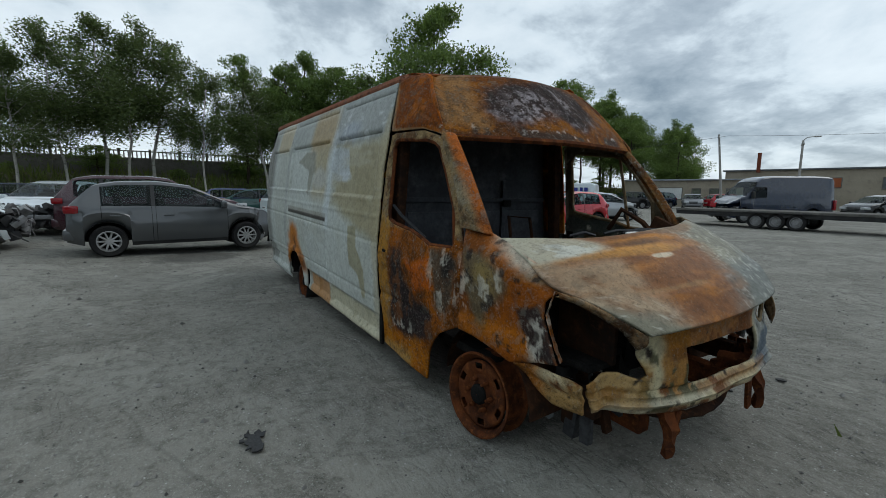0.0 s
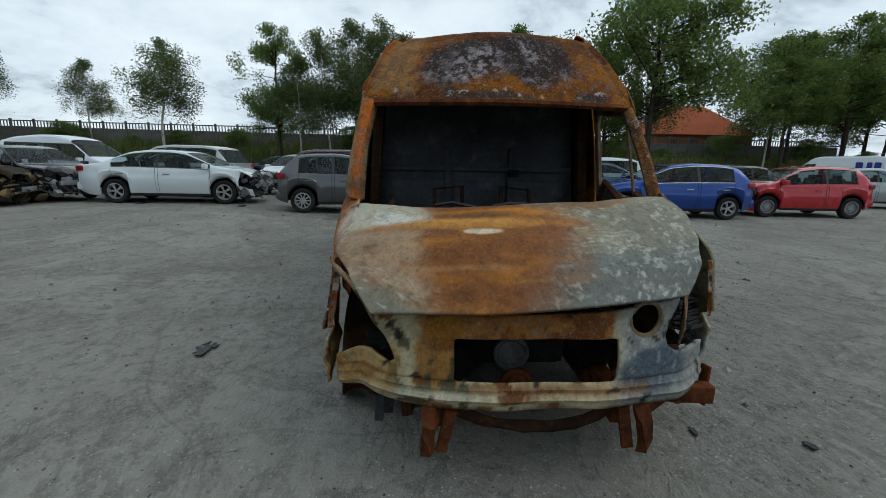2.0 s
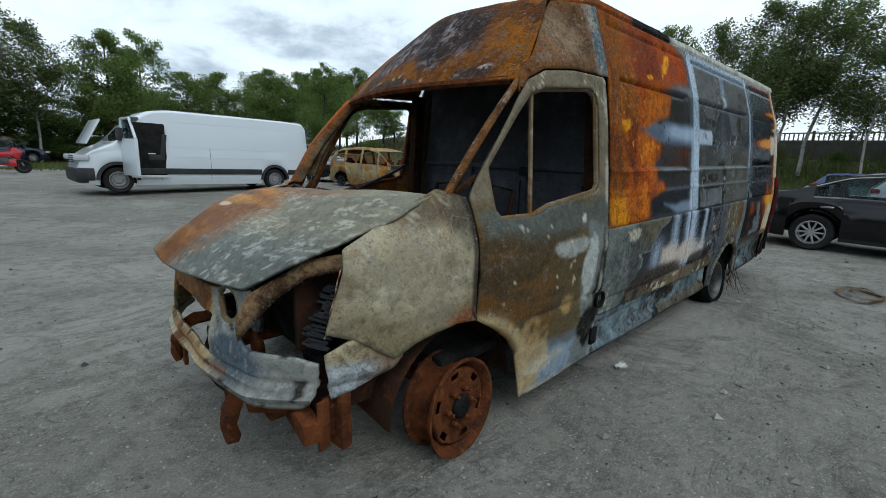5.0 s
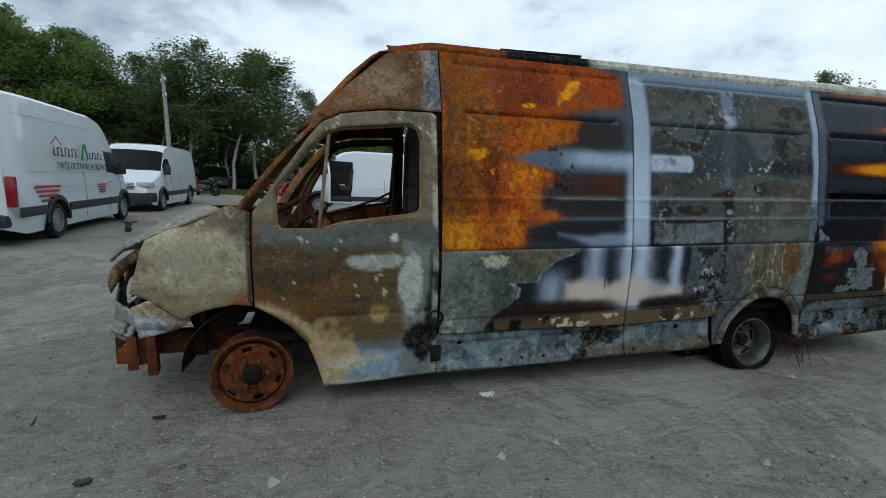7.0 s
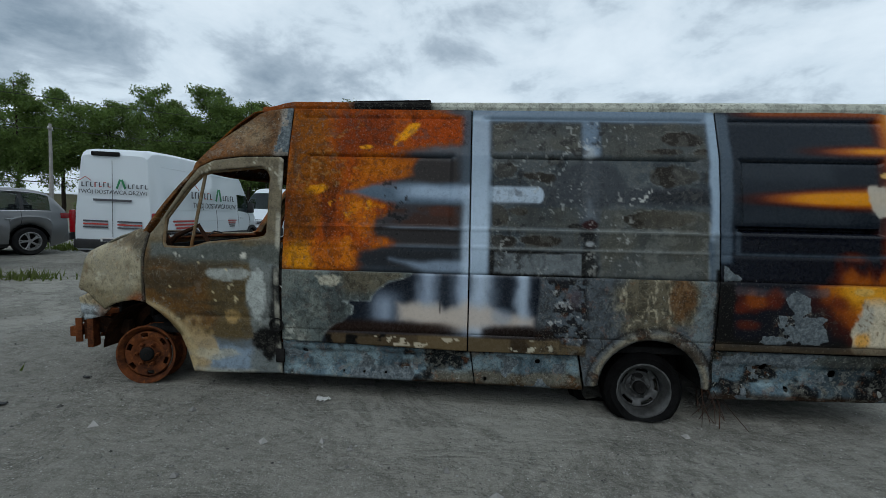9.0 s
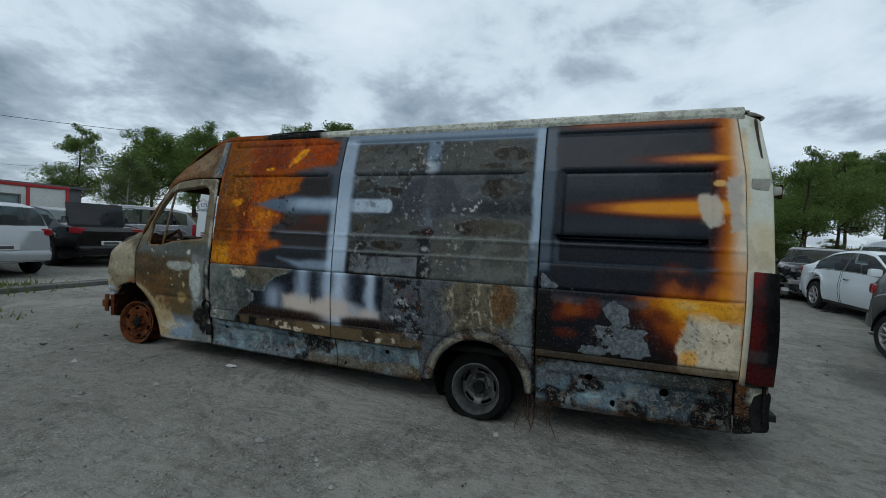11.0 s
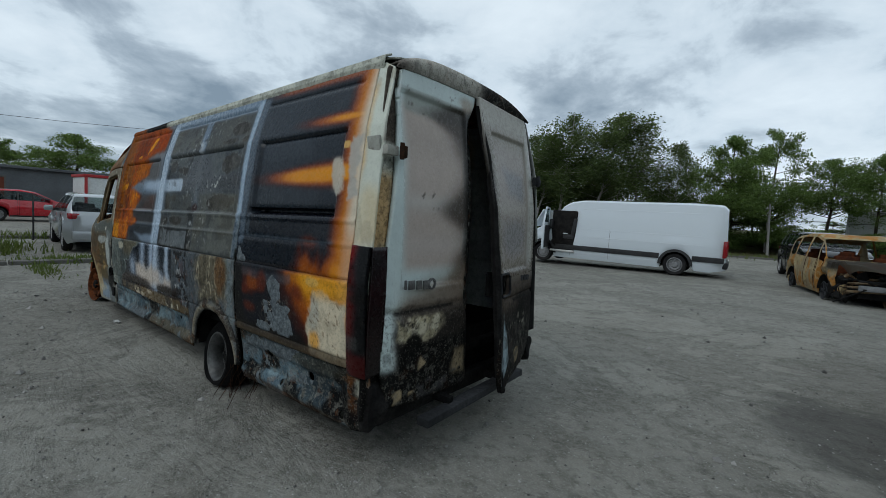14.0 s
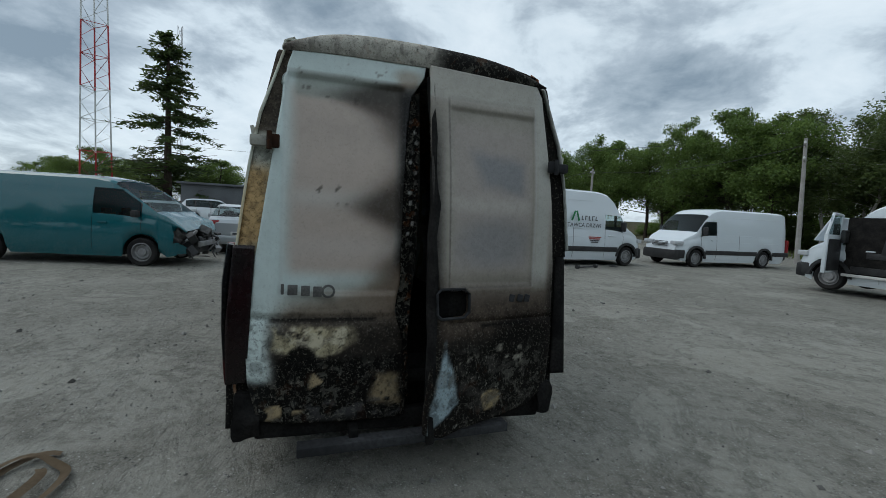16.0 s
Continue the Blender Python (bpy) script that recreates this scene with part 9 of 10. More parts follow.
    for k in range(40):
        t = k / 39
        y0 = .60 + 0.10 * rng.random()
        z0 = .66 + .20 * t
        bm = bmesh.new()
        tube(bm, [(.58 - .12 * t, y0, z0), (.64 - .12 * t, y0 + .05, z0 + .012 * rng.random()), (.60 - .12 * t, y0 + .13, z0 + rng.uniform(-.01, .01))], 0.007, 4)
        part("pleat", bm, m_sootgrey, filt)
    for sgn in (1, -1):
        # hanging bumper bracket
        bm = bmesh.new()
        y = .435 if sgn > 0 else -.455
        pts = [Vector(p) for p in ((.62, y - sgn * .03, .44), (.74, y, .445), (.82, y, .41), (.86, y + sgn * .01, .34), (.865, y + sgn * .015, .27), (.85, y + sgn * .02, .205 if sgn > 0 else .21))]
        tube(bm, pts, [.042, .045, .044, .040, .036, .030], 4)
        for v in bm.verts:
            v.co.x = .80 + (v.co.x - .80) * .9
        bmesh.ops.subdivide_edges(bm, edges=bm.edges[:], cuts=3, use_grid_fill=True)
        for v in bm.verts:
            v.co += noise.noise_vector(v.co * 13) * 0.014
        part("bracket_tab", new_box((.83, y - sgn * .06, .30), (.02, .05, .20), Matrix.Rotation(.2 * sgn, 3, "X"), 0.006), m_rust, van)
        part("bumper_bracket", bm, m_rust, van, "rusty hanging bumper bracket")
        part("frame_horn", new_box((.45, sgn * .70, .40), (.34, .07, .13), Matrix.Rotation(-.1 * sgn, 3, "Z"), 0.012), m_rustsoot, van)
        if sgn > 0:
            part("side_plate", new_box((.55, sgn * .80, .36), (.05, .09, .24), Matrix.Rotation(.15 * sgn, 3, "Z"), 0.01), m_rust, van)
    bm = bmesh.new()
    tube(bm, [(.78 - .14 * abs(u) ** 2.5, u * .46, .275 + .07 * u * u - .01 * u) for u in np.linspace(-1, 1, 17)], 0.024, 10)
    for v in bm.verts:
        v.co += noise.noise_vector(v.co * 16) * 0.012
    part("cross_tube", bm, m_rustsoot, van, "bowed rusty cross tube")
    # low rusty beam with upright plates under the left bumper end
    beam = part("lower_beam", new_box((.66, .62, .37), (.07, .46, .085), Matrix.Rotation(-.12, 3, "Z"), 0.012), m_rust, van, "rusty low beam with upright plates")
    for x, y, h in ((.64, .84, .20), (.60, .80, .17), (.68, .50, .12)):
        part("beam_plate", new_box((x, y, .385), (.05, .014, h), Matrix.Rotation(.2, 3, "Z"), 0.004), m_rust, beam)
    for y in (.46, .56, .68):
        bm = bmesh.new()
        lathe(bm, [(.016, 0), (.016, .010), (.0005, .012)], Matrix.Translation((.70, y, .375)) @ Matrix.Rotation(-math.pi / 2, 4, "Z"), 8)
        part("beam_bolt", bm, m_rustsoot, beam)
    bm = bmesh.new()
    tube(bm, [(0, -.85, .24), (0, -.4, .27), (0, .4, .27), (0, .85, .24)], 0.035, 8)
    for y in (-.55, .55):
        tube(bm, [(0, y, .26), (.3, y * .85, .36)], .025, 6)
    part("front_axle", bm, m_rust, van)
    bm = bmesh.new()
    tube(bm, [(-3.93, -.8, .15), (-3.93, .8, .15)], .05, 8)
    part("rear_axle", bm, m_soot, van)
    rng = random.Random(21)
    for k in range(22):
        y = -.70 + .24 * rng.random()
        turn = Euler((rng.uniform(-.2, .2), rng.uniform(-.2, .2), 0)).to_matrix()
        part("cooling_scrap", new_box((.44 + rng.uniform(-.15, .15), y, .33 + rng.uniform(-.08, .1)), (rng.uniform(.02, .09), rng.uniform(.02, .06), rng.uniform(.08, .24)), turn, 0.006), rng.choice((m_sootgrey, m_paleskin, m_rustsoot)), van)
    # lower frame parts below the left nose
    part("tow_plate", new_box((.72, .60, .40), (.04, .30, .08), Matrix.Rotation(.45, 3, "Z") @ Matrix.Rotation(.25, 3, "X"), 0.01), m_rust, van)
    # filler hole and lock holes beside the door
    bm = bmesh.new()
    lathe(bm, [(.052, .0), (.056, .012), (.046, .012), (.042, -.02), (.0005, -.02)], Matrix.Translation((-1.115, 1.008, .535)), 20)
    part("filler_hole", bm, m_soot, van)
    part("lock_hole", new_box((-1.13, .985, .285), (.07, .02, .11), None, 0.008), m_soot, van)
    part("lock_hole", new_box((-1.135, .990, .90), (.05, .02, .13), None, 0.008), m_soot, van)
    part("lock_hole", new_box((-1.385, -1.0, .832), (.135, .022, .11), None, 0.008), m_soot, van)
    part("post_hole", new_box((-1.243, -.968, .34), (.05, .03, .40), None, 0.012), m_soot, van)
    # sliding rail in the right panel
    part("door_rail", new_box((-3.41, -.985, 1.035), (1.60, .02, .022), None, 0.006), m_soot, van)
    # loose wires below the tail wheel
    for k in range(12):
        p = Vector((-4.42 + rng.uniform(-.12, .12), .90 + rng.uniform(-.1, .12), .16))
        bm = bmesh.new()
        tube(bm, [p, p + Vector((rng.uniform(-.05, .05), rng.uniform(-.03, .08), -.09)), p + Vector((rng.uniform(-.15, .15), rng.uniform(-.03, .16), -.24))], 0.003, 3, False)
        part("hanging_wire", bm, m_rustsoot, van)
    # wheels
    steel_wheel("front_wheel", van, pose(0.0, .86, .228, 4, 0, 6), m_rust, .232, .17, 6)
    steel_wheel("front_wheel", van, pose(-.01, -.86, .243, 4, 0, 186), m_rust, .243, .17, 6)
    steel_wheel("rear_wheel", van, pose(-3.93, .845, .096, 6, 0, -3), m_greyrim, .205, .19, 5, m_burnttyre, .082, .09)
    steel_wheel("rear_wheel", van, pose(-3.93, -.80, .088, 0, 0, 180), m_rust, .215, .2, 6, m_wire, .03)
    bm = bmesh.new()
    lathe(bm, [(.19, -.08), (.26, -.09), (.285, 0), (.26, .09), (.19, .08)], Matrix.Translation((-3.72, .55, .02)) @ pose(0, 0, 0, 0, 0, 0), 28)
    for v in bm.verts:
        v.co.z = max(v.co.z, -.115)
        v.co += noise.noise_vector(v.co * 8) * 0.012
    part("inner_tyre", bm, m_burnttyre, van, "collapsed inner tyre")
    return van


def coat_frame(u, v, left):
    c = Coat(u, v, (0.45, 0.46, 0.41) if left else (0.03, 0.028, 0.026), 60)
    if left:
        c.lay((0.40, 0.26, 0.09), c.area(.8, 1, 1.15, 1.58, .05, .05) * 0.75).lay((0.05, 0.025, 0.012), c.area(.7, .95, 1.75, 2.3, .03, .05) * 0.8)
    c.lay(SOOT, sstep(.60, .45, v) * 0.95)
    return c


def coat_header(u, v):
    c = Coat(u, v * .1, (0.33, 0.32, 0.285), 61)
    c.lay(SOOT, sstep(.02, -.12, u + .1 * (c.n(4) - .5)) * 0.9).lay((0.1, 0.08, 0.07), sstep(.6, .75, u) * 0.7)
    c.wear(2, 0.4 + 0 * u)
    return c


m_rustpale = worn("pale_rusty_steel", (0.20, 0.165, 0.105), (0.16, 0.075, 0.025), 0.85, 5, 50, 0.4, dirt=(0.32, 0.29, 0.22))
m_postpaint = worn("scorched_pale_paint", (0.42, 0.43, 0.38), (0.34, 0.33, 0.28), 0.6, 6, 50, 0.2, dirt=(0.1, 0.08, 0.06))
m_taillens = worn("scorched_red_lens", (0.014, 0.004, 0.005), (0.006, 0.005, 0.005), 0.25, 4, 40, 0.1, dirt=(0.01, 0.008, 0.008))
m_badge = worn("dull_badge", (0.12, 0.12, 0.12), (0.20, 0.20, 0.19), 0.4, 20, 90, 0.1, metal=0.5)
m_bulk = worn("sooted_bulkhead", (0.026, 0.029, 0.035), (0.070, 0.075, 0.085), 0.65, 2.0, 30, 0.3, dirt=(0.12, 0.12, 0.125))
m_rustsoot = worn("sooty_rust", (0.055, 0.026, 0.015), (0.018, 0.014, 0.012), 0.9, 6, 50, 0.5, dirt=(0.12, 0.05, 0.022))
m_paleskin = worn("pale_bare_steel", (0.30, 0.33, 0.34), (0.20, 0.23, 0.25), 0.75, 6, 50, 0.4, dirt=(0.2, 0.12, 0.05))
m_burnttyre = worn("charred_rubber", (0.004, 0.004, 0.004), (0.010, 0.010, 0.010), 0.85, 5, 60, 0.5)
m_greyrim = worn("scorched_grey_rim", (0.13, 0.133, 0.13), (0.035, 0.035, 0.034), 0.45, 9, 60, 0.3, metal=0.4, dirt=(0.03, 0.03, 0.03))
burnt_van()


# ---- trees ----
def leaf_material(name, a, b, c):
    """Leaves that let part of the daylight through."""
    k = Nodes(name)
    r = k.island()
    col = k.mix(k.step(r, 0.0, 1.0), a, b)
    col = k.mix(k.step(k.noise(0.5, 3), 0.4, 0.65, 0, 0.6), col, c)
    m = k.done(col, 0.55, None, 0.0, Specular_IOR_Level=0.3)
    thin, both = k.n.new("ShaderNodeBsdfTranslucent"), k.n.new("ShaderNodeMixShader")
    k.link(k.mix(0.35, col, (0.20, 0.26, 0.05)), thin.inputs["Color"])
    both.inputs[0].default_value = 0.5
    k.link(k.b.outputs[0], both.inputs[1])
    k.link(thin.outputs[0], both.inputs[2])
    k.link(both.outputs[0], k.n["Material Output"].inputs["Surface"])
    return m


m_leaf = leaf_material("broad_leaves", (0.062, 0.112, 0.028), (0.155, 0.235, 0.060), (0.095, 0.155, 0.040))
m_birchleaf = leaf_material("birch_leaves", (0.055, 0.090, 0.034), (0.125, 0.17, 0.065), (0.080, 0.11, 0.045))
m_needle = leaf_material("needles", (0.014, 0.03, 0.014), (0.035, 0.06, 0.025), (0.02, 0.04, 0.018))
m_birchbark = worn("birch_bark", (0.50, 0.48, 0.45), (0.36, 0.34, 0.31), 0.8, 1.5, 9, 0.3, dirt=(0.04, 0.035, 0.03))
m_bark = worn("brown_bark", (0.07, 0.055, 0.042), (0.045, 0.036, 0.03), 0.9, 3, 25, 0.6)
m_deadbark = worn("grey_dead_bark", (0.22, 0.20, 0.18), (0.14, 0.125, 0.11), 0.9, 3, 25, 0.4)


def tree_meshes(kind, seed, H=12.0):
    """Trunk with limbs, and a crown of separate leaves, for a tree 12 m high."""
    rng = random.Random(seed)
    nrg = np.random.RandomState(seed)
    bm = bmesh.new()
    birch, bare = kind in ("birch", "bare"), kind == "bare"
    lean = Vector((rng.uniform(-.6, .6), rng.uniform(-.6, .6), 0)) * (2.2 if birch else .6)
    spine = [Vector((0, 0, -0.4))] + [lean * (t ** 1.5) + Vector((rng.uniform(-.12, .12), rng.uniform(-.12, .12), H * .95 * t)) for t in np.linspace(.08, 1, 9)]
    r0 = 0.075 if birch else 0.17
    tube(bm, spine, [r0 * (1.1 - .95 * i / 9) + .012 for i in range(10)], 7, False)

    def at(t):
        f = t * 9
        i = min(8, int(f))
        return spine[i].lerp(spine[i + 1], f - i)

    anchors = []
    low = (.14, .33, .30)[(seed - 100) // 17 % 3]
    n = {"birch": 44, "bare": 36, "broad": 48, "spruce": 0}[kind]
    for q in range(n):
        t = rng.uniform(.34 if birch else low, .97)
        p = at(t)
        a = rng.uniform(0, 2 * math.pi)
        prof = math.sin(math.pi * min(1, max(.05, (t - .08) / .94)) ** .72)
        ln = H * ((.19 if birch else .30) * prof + .05) * rng.uniform(.65, 1.15)
        d = Vector((math.cos(a), math.sin(a), rng.uniform(-.05, .85) if not birch else rng.uniform(.5, 1.4))).normalized()
        mid = p + d * ln * .55
        end = p + d * ln + Vector((0, 0, -(.12 if birch else .04) * ln * (2 if birch else 1)))
        rr = r0 * (.34 * (1.1 - t) + .07)
        tube(bm, [p, mid, end], [rr, rr * .6, .012], 5, False)
        for s in range(4 if bare else 2):
            u = rng.uniform(.4, .95)
            b = p.lerp(mid, u * 2) if u < .5 else mid.lerp(end, u * 2 - 1)
            e = b + Vector((rng.uniform(-1, 1), rng.uniform(-1, 1), rng.uniform(-.1, .9))) * ln * .35
            tube(bm, [b, e], [rr * .4, .008], 4, False)
            anchors.append((e, .5 * ln * .35 + .3))
            if bare:
                for z in range(3):
                    tube(bm, [b.lerp(e, .5), e + Vector((rng.uniform(-.6, .6), rng.uniform(-.6, .6), rng.uniform(0, .7)))], [rr * .2, .005], 3, False)
        anchors += [(end, .35 + .10 * ln), (mid, .35 + .10 * ln)]
    anchors.append((spine[-1], .5))
    P, F = [], []
    if kind != "bare":
        for (c, rad) in anchors:
            m = int((84 if birch else 80) * (rad / .6) ** 1.2)
            o = np.clip(nrg.normal(0, 1, (m, 3)), -1.6, 1.6) * rad * np.array([.50, .50, .40]) + np.array(c)
            if birch:
                o[:, :2] = (o[:, :2] - np.array(c)[:2]) * .72 + np.array(c)[:2]
                o[:, 2] -= np.abs(nrg.normal(0, 1, m)) * rad * 1.1
            P.append(o)
        C = np.concatenate(P)
        C = C[C[:, 2] > H * (.26 if birch else low - .05) * (0.7 + 0.6 * nrg.uniform(0, 1, len(C)))]
        m = len(C)
        sz = nrg.uniform(.055, .105, (m, 1)) * (.95 if birch else 1.3)
        a = nrg.normal(0, 1, (m, 3))
        a /= np.linalg.norm(a, axis=1, keepdims=True)
        b = np.cross(a, nrg.normal(0, 1, (m, 3)))
        b /= np.linalg.norm(b, axis=1, keepdims=True)
        V = np.stack([C - a * sz, C + b * sz * .95, C + a * sz * .9 - b * sz * .35], 1).reshape(-1, 3)
        F = np.arange(3 * m).reshape(m, 3)
        P = V
    bmesh.ops.recalc_face_normals(bm, faces=bm.faces)
    trunk = bpy.data.meshes.new("trunk")
    bm.to_mesh(trunk)
    bm.free()
    trunk.materials.append(m_birchbark if kind == "birch" else m_deadbark if bare else m_bark)
    trunk.polygons.foreach_set("use_smooth", [True] * len(trunk.polygons))
    crown = None
    if kind != "bare":
        crown = bpy.data.meshes.new("crown")
        crown.from_pydata(P.tolist(), [], F.tolist())
        crown.materials.append(m_birchleaf if birch else m_leaf)
    return trunk, crown


def spruce_meshes(seed, H=12.0):
    rng, nrg = random.Random(seed), np.random.RandomState(seed)
    bm = bmesh.new()
    tube(bm, [(0, 0, -.3), (0.05, 0, H * .5), (0, 0, H)], [.2, .12, .02], 7, False)
    C, D = [], []
    for q in range(120):
        t = rng.uniform(.08, .99)
        a = rng.uniform(0, 2 * math.pi)
        ln = (1 - t) ** .8 * H * .23 * rng.uniform(.45, 1.2) + .25
        d = Vector((math.cos(a), math.sin(a), -.22))
        p = Vector((0, 0, H * t))
        e = p + d * ln + Vector((0, 0, .18 * ln))
        tube(bm, [p, p + d * ln * .6, e], [.03, .02, .008], 4, False)
        for s in range(int(26 + ln * 30)):
            u = rng.uniform(.15, 1.05)
            C.append(np.array(p + d * ln * u + Vector((rng.gauss(0, .12), rng.gauss(0, .12), -abs(rng.gauss(0, .16)) + .1 * u))))
    C = np.array(C)
    m = len(C)
    a = nrg.normal(0, 1, (m, 3)) * np.array([1, 1, .6])
    a /= np.linalg.norm(a, axis=1, keepdims=True)
    b = np.cross(a, nrg.normal(0, 1, (m, 3)))
    b /= np.linalg.norm(b, axis=1, keepdims=True)
    sz = nrg.uniform(.10, .20, (m, 1))
    V = np.stack([C - a * sz, C + b * sz * .6, C + a * sz], 1).reshape(-1, 3)
    trunk, crown = bpy.data.meshes.new("trunk"), bpy.data.meshes.new("crown")
    bm.to_mesh(trunk)
    bm.free()
    trunk.materials.append(m_bark)
    crown.from_pydata(V.tolist(), [], np.arange(3 * m).reshape(m, 3).tolist())
    crown.materials.append(m_needle)
    return trunk, crown


MODELS = {}


def tree(kind, x, y, top, seed=0, spread=1.0, base=None, label="", group="", name=""):
    key = (kind, seed % 3)
    if key not in MODELS:
        MODELS[key] = spruce_meshes(7) if kind == "spruce" else tree_meshes(kind, 100 + 17 * (seed % 3) + len(kind))
    trunk, crown = MODELS[key]
    z = gz(x, y) if base is None else base
    s = (top - z) / 12.2
    w = s * spread
    names = {"birch": "birch_tree", "bare": "bare_tree", "broad": "broadleaf_tree", "spruce": "spruce_tree"}
    labels = {"birch": "slender birch with pale trunk and drooping green leaves", "bare": "half-dead birch with bare grey twigs", "broad": "dense green broadleaf tree beyond the yard", "spruce": "tall ragged dark green spruce"}
    t = thing(name or names[kind], label or labels[kind], "tree" if not name else "bush", Matrix.Translation((x, y, z)) @ Matrix.Rotation(seed * 2.4, 4, "Z") @ Matrix.Diagonal((w, w, s, 1)), group)
    share("trunk", trunk, t)
    if crown:
        share("crown", crown, t)
    return t


def plant():
    W, S, A = "trees along the bank", "trees along the road", "bushes on the bank"
    birch_w = [(-37, -8.2, 12.5), (-38, -5.9, 14.1), (-38, -3.2, 13), (-36, 0, 10.6), (-36, -10.3, 10.5), (-40, -44, 13.1), (-39, -39, 12.8), (-44, -33, 11.2), (-38, -23, 12.3), (-37, -4.6, 14.0), (-38, 14, 13.2), (-36, 4.6, 10.5), (-37, 20.6, 12.5), (-38, 33, 11)]
    for i, (x, y, h) in enumerate(birch_w):
        tree("birch", x, y, h, i, 1.15 + .2 * (i % 3), group=W)
    broad_w = [(-40, 3.7, 13.1), (-40, 9, 14.3), (-38, 11.5, 13.2), (-38, -12.8, 13), (-34, 19.3, 19.0), (-38, 34.6, 12.3), (-46, 52, 19), (-40, 37, 15), (-40, 43, 17), (-44, 58, 18), (-44, 65, 15), (-42, 50, 12.5), (-46, 84, 13), (-50, 75, 17), (-36, -58, 15), (-37, -52, 14), (-40, -78, 18), (-39, -66, 15), (-37, 16.6, 13), (-39, 7, 12.5), (-41, 36, 15), (-33, 60, 11), (-30, -64, 14), (-26, -70, 14), (-43, 46, 15), (-42, 54.5, 16), (-45, 61, 16), (-40, 70, 14), (-38, 66, 11.5), (-37, 55, 11), (-41, 76, 14)]
    for i, (x, y, h) in enumerate(broad_w):
        tree("broad", x, y, h, i, .82 + .12 * (i % 3), group=W)
    # the wooded strip on the road side
    south = [(20.6, -36, 11.7), (19.6, -38, 11.3), (15.2, -37, 10.2), (13.4, -38, 11.3), (10.1, -37, 12.3), (7.9, -40, 8.5), (17.5, -38, 12.5), (6.9, -37, 12.1), (5.6, -39, 12.2), (24, -34, 11.3), (12.2, -36, 10.6)]
    for i, (x, y, h) in enumerate(south):
        tree("birch", x, y, h, i + 1, 1.5 + .2 * (i % 3), group=S)
    south2 = [(35, -30, 11.7), (33.1, -32, 11.3), (29.3, -33, 10.7), (24.4, -32.5, 11.9), (20.6, -33.5, 12.3), (17.5, -34.5, 11.4), (28.3, -34, 10.5), (-3.3, -40, 9.9), (-9.8, -46, 8.8), (-5.9, -44, 10.9), (-13, -48, 9.5), (-17.8, -46, 10.4), (-20.9, -40, 10.4), (-25, -44, 10.5), (40, -28, 11), (45, -24, 10), (13.6, -40, 9.5), (22.5, -38, 10), (50, -34, 12)]
    for i, (x, y, h) in enumerate(south2):
        tree("broad", x, y, h, i, .85 + .15 * (i % 3), group=S)
    tree("bare", 3.3, -39, 12.2, 0, 1.5, group=S)
    tree("birch", 1.0, -41, 10.2, 1, 1.3, group=S)
    for i, (x, y, h) in enumerate([(1.4, -44, 6.0), (4, -46, 5.8), (9, -43, 6), (14, -43, 6.5), (-3.2, -44, 6.5), (-16, -52, 6), (-22, -50, 6.5), (20, -42, 6.5), (27, -38, 6)]):
        tree("broad", x, y, h, i, 1.6, label="low green bush by the road", group=S, name="road_bush")
    for i in range(17):
        x = -44 + 5.6 * i
        y = -50 - 1.6 * math.sin(i * 2.1)
        tree("broad", x, y, gz(x, y) + 2.4 + 1.0 * math.sin(i * 1.7), i, 2.3, label="low green bush on the road bank", group=S, name="road_bush")
    for i in range(24):
        x = -21 + 2.7 * i
        y = -44.0 - 1.3 * math.sin(i * 2.3)
        tree("broad", x, y, gz(x, y) + 2.5 + .7 * math.sin(i * 1.3), i, 2.4, base=gz(x, y) - .9, label="low green bush on the road bank", group=S, name="road_bush")
    for i in range(22):
        y = -62 + 5.5 * i
        tree("broad", -42.3 + 1.2 * math.sin(i * 1.9), y, 4.1 + 0.9 * math.sin(i * 2.7), i, 2.0, base=gz(-42.3, y) - .5, label="low green bush before the concrete fence", group=A, name="bank_bush")
    tree("spruce", 30, 11.7, 14.4, 0, 1.5)
    E = "trees behind the sheds"
    for i, (x, y, h) in enumerate([(60, 33, 5.5), (34, 8.8, 5.4), (34, .9, 4.2), (34, -1.0, 4.9), (37, -5.6, 6.4), (40, -14, 4.2), (50, 30, 5.0), (40, 20.5, 6.2), (36, 15.5, 5.2), (42, 24, 5.2), (33, 13.8, 4.2), (46, 12, 6), (55, -2, 6), (60, -50, 16)]):
        tree("broad", x, y, h, i, 1.6, group=E)
    tree("birch", 30, -18.8, 6.2, 1, 1.7, group=E)


plant()

# ---- fence, buildings, poles ----
m_concrete = worn("old_concrete", (0.17, 0.165, 0.155), (0.11, 0.105, 0.095), 0.9, 1.2, 18, 0.4, dirt=(0.05, 0.048, 0.04))
m_plaster = worn("beige_plaster", (0.34, 0.30, 0.235), (0.28, 0.245, 0.19), 0.9, 0.7, 12, 0.3, dirt=(0.18, 0.16, 0.13))
m_roofsheet = worn("grey_roof_sheet", (0.34, 0.38, 0.42), (0.26, 0.28, 0.30), 0.55, 0.8, 14, 0.2, metal=0.2)
m_shed = worn("grey_shed_sheet", (0.13, 0.14, 0.15), (0.10, 0.105, 0.11), 0.7, 0.8, 14, 0.2)
m_rustdoor = worn("rust_red_door", (0.19, 0.055, 0.03), (0.14, 0.045, 0.028), 0.75, 1.2, 16, 0.3)
m_brick = worn("orange_wall", (0.35, 0.11, 0.05), (0.28, 0.09, 0.045), 0.85, 1, 14, 0.3)
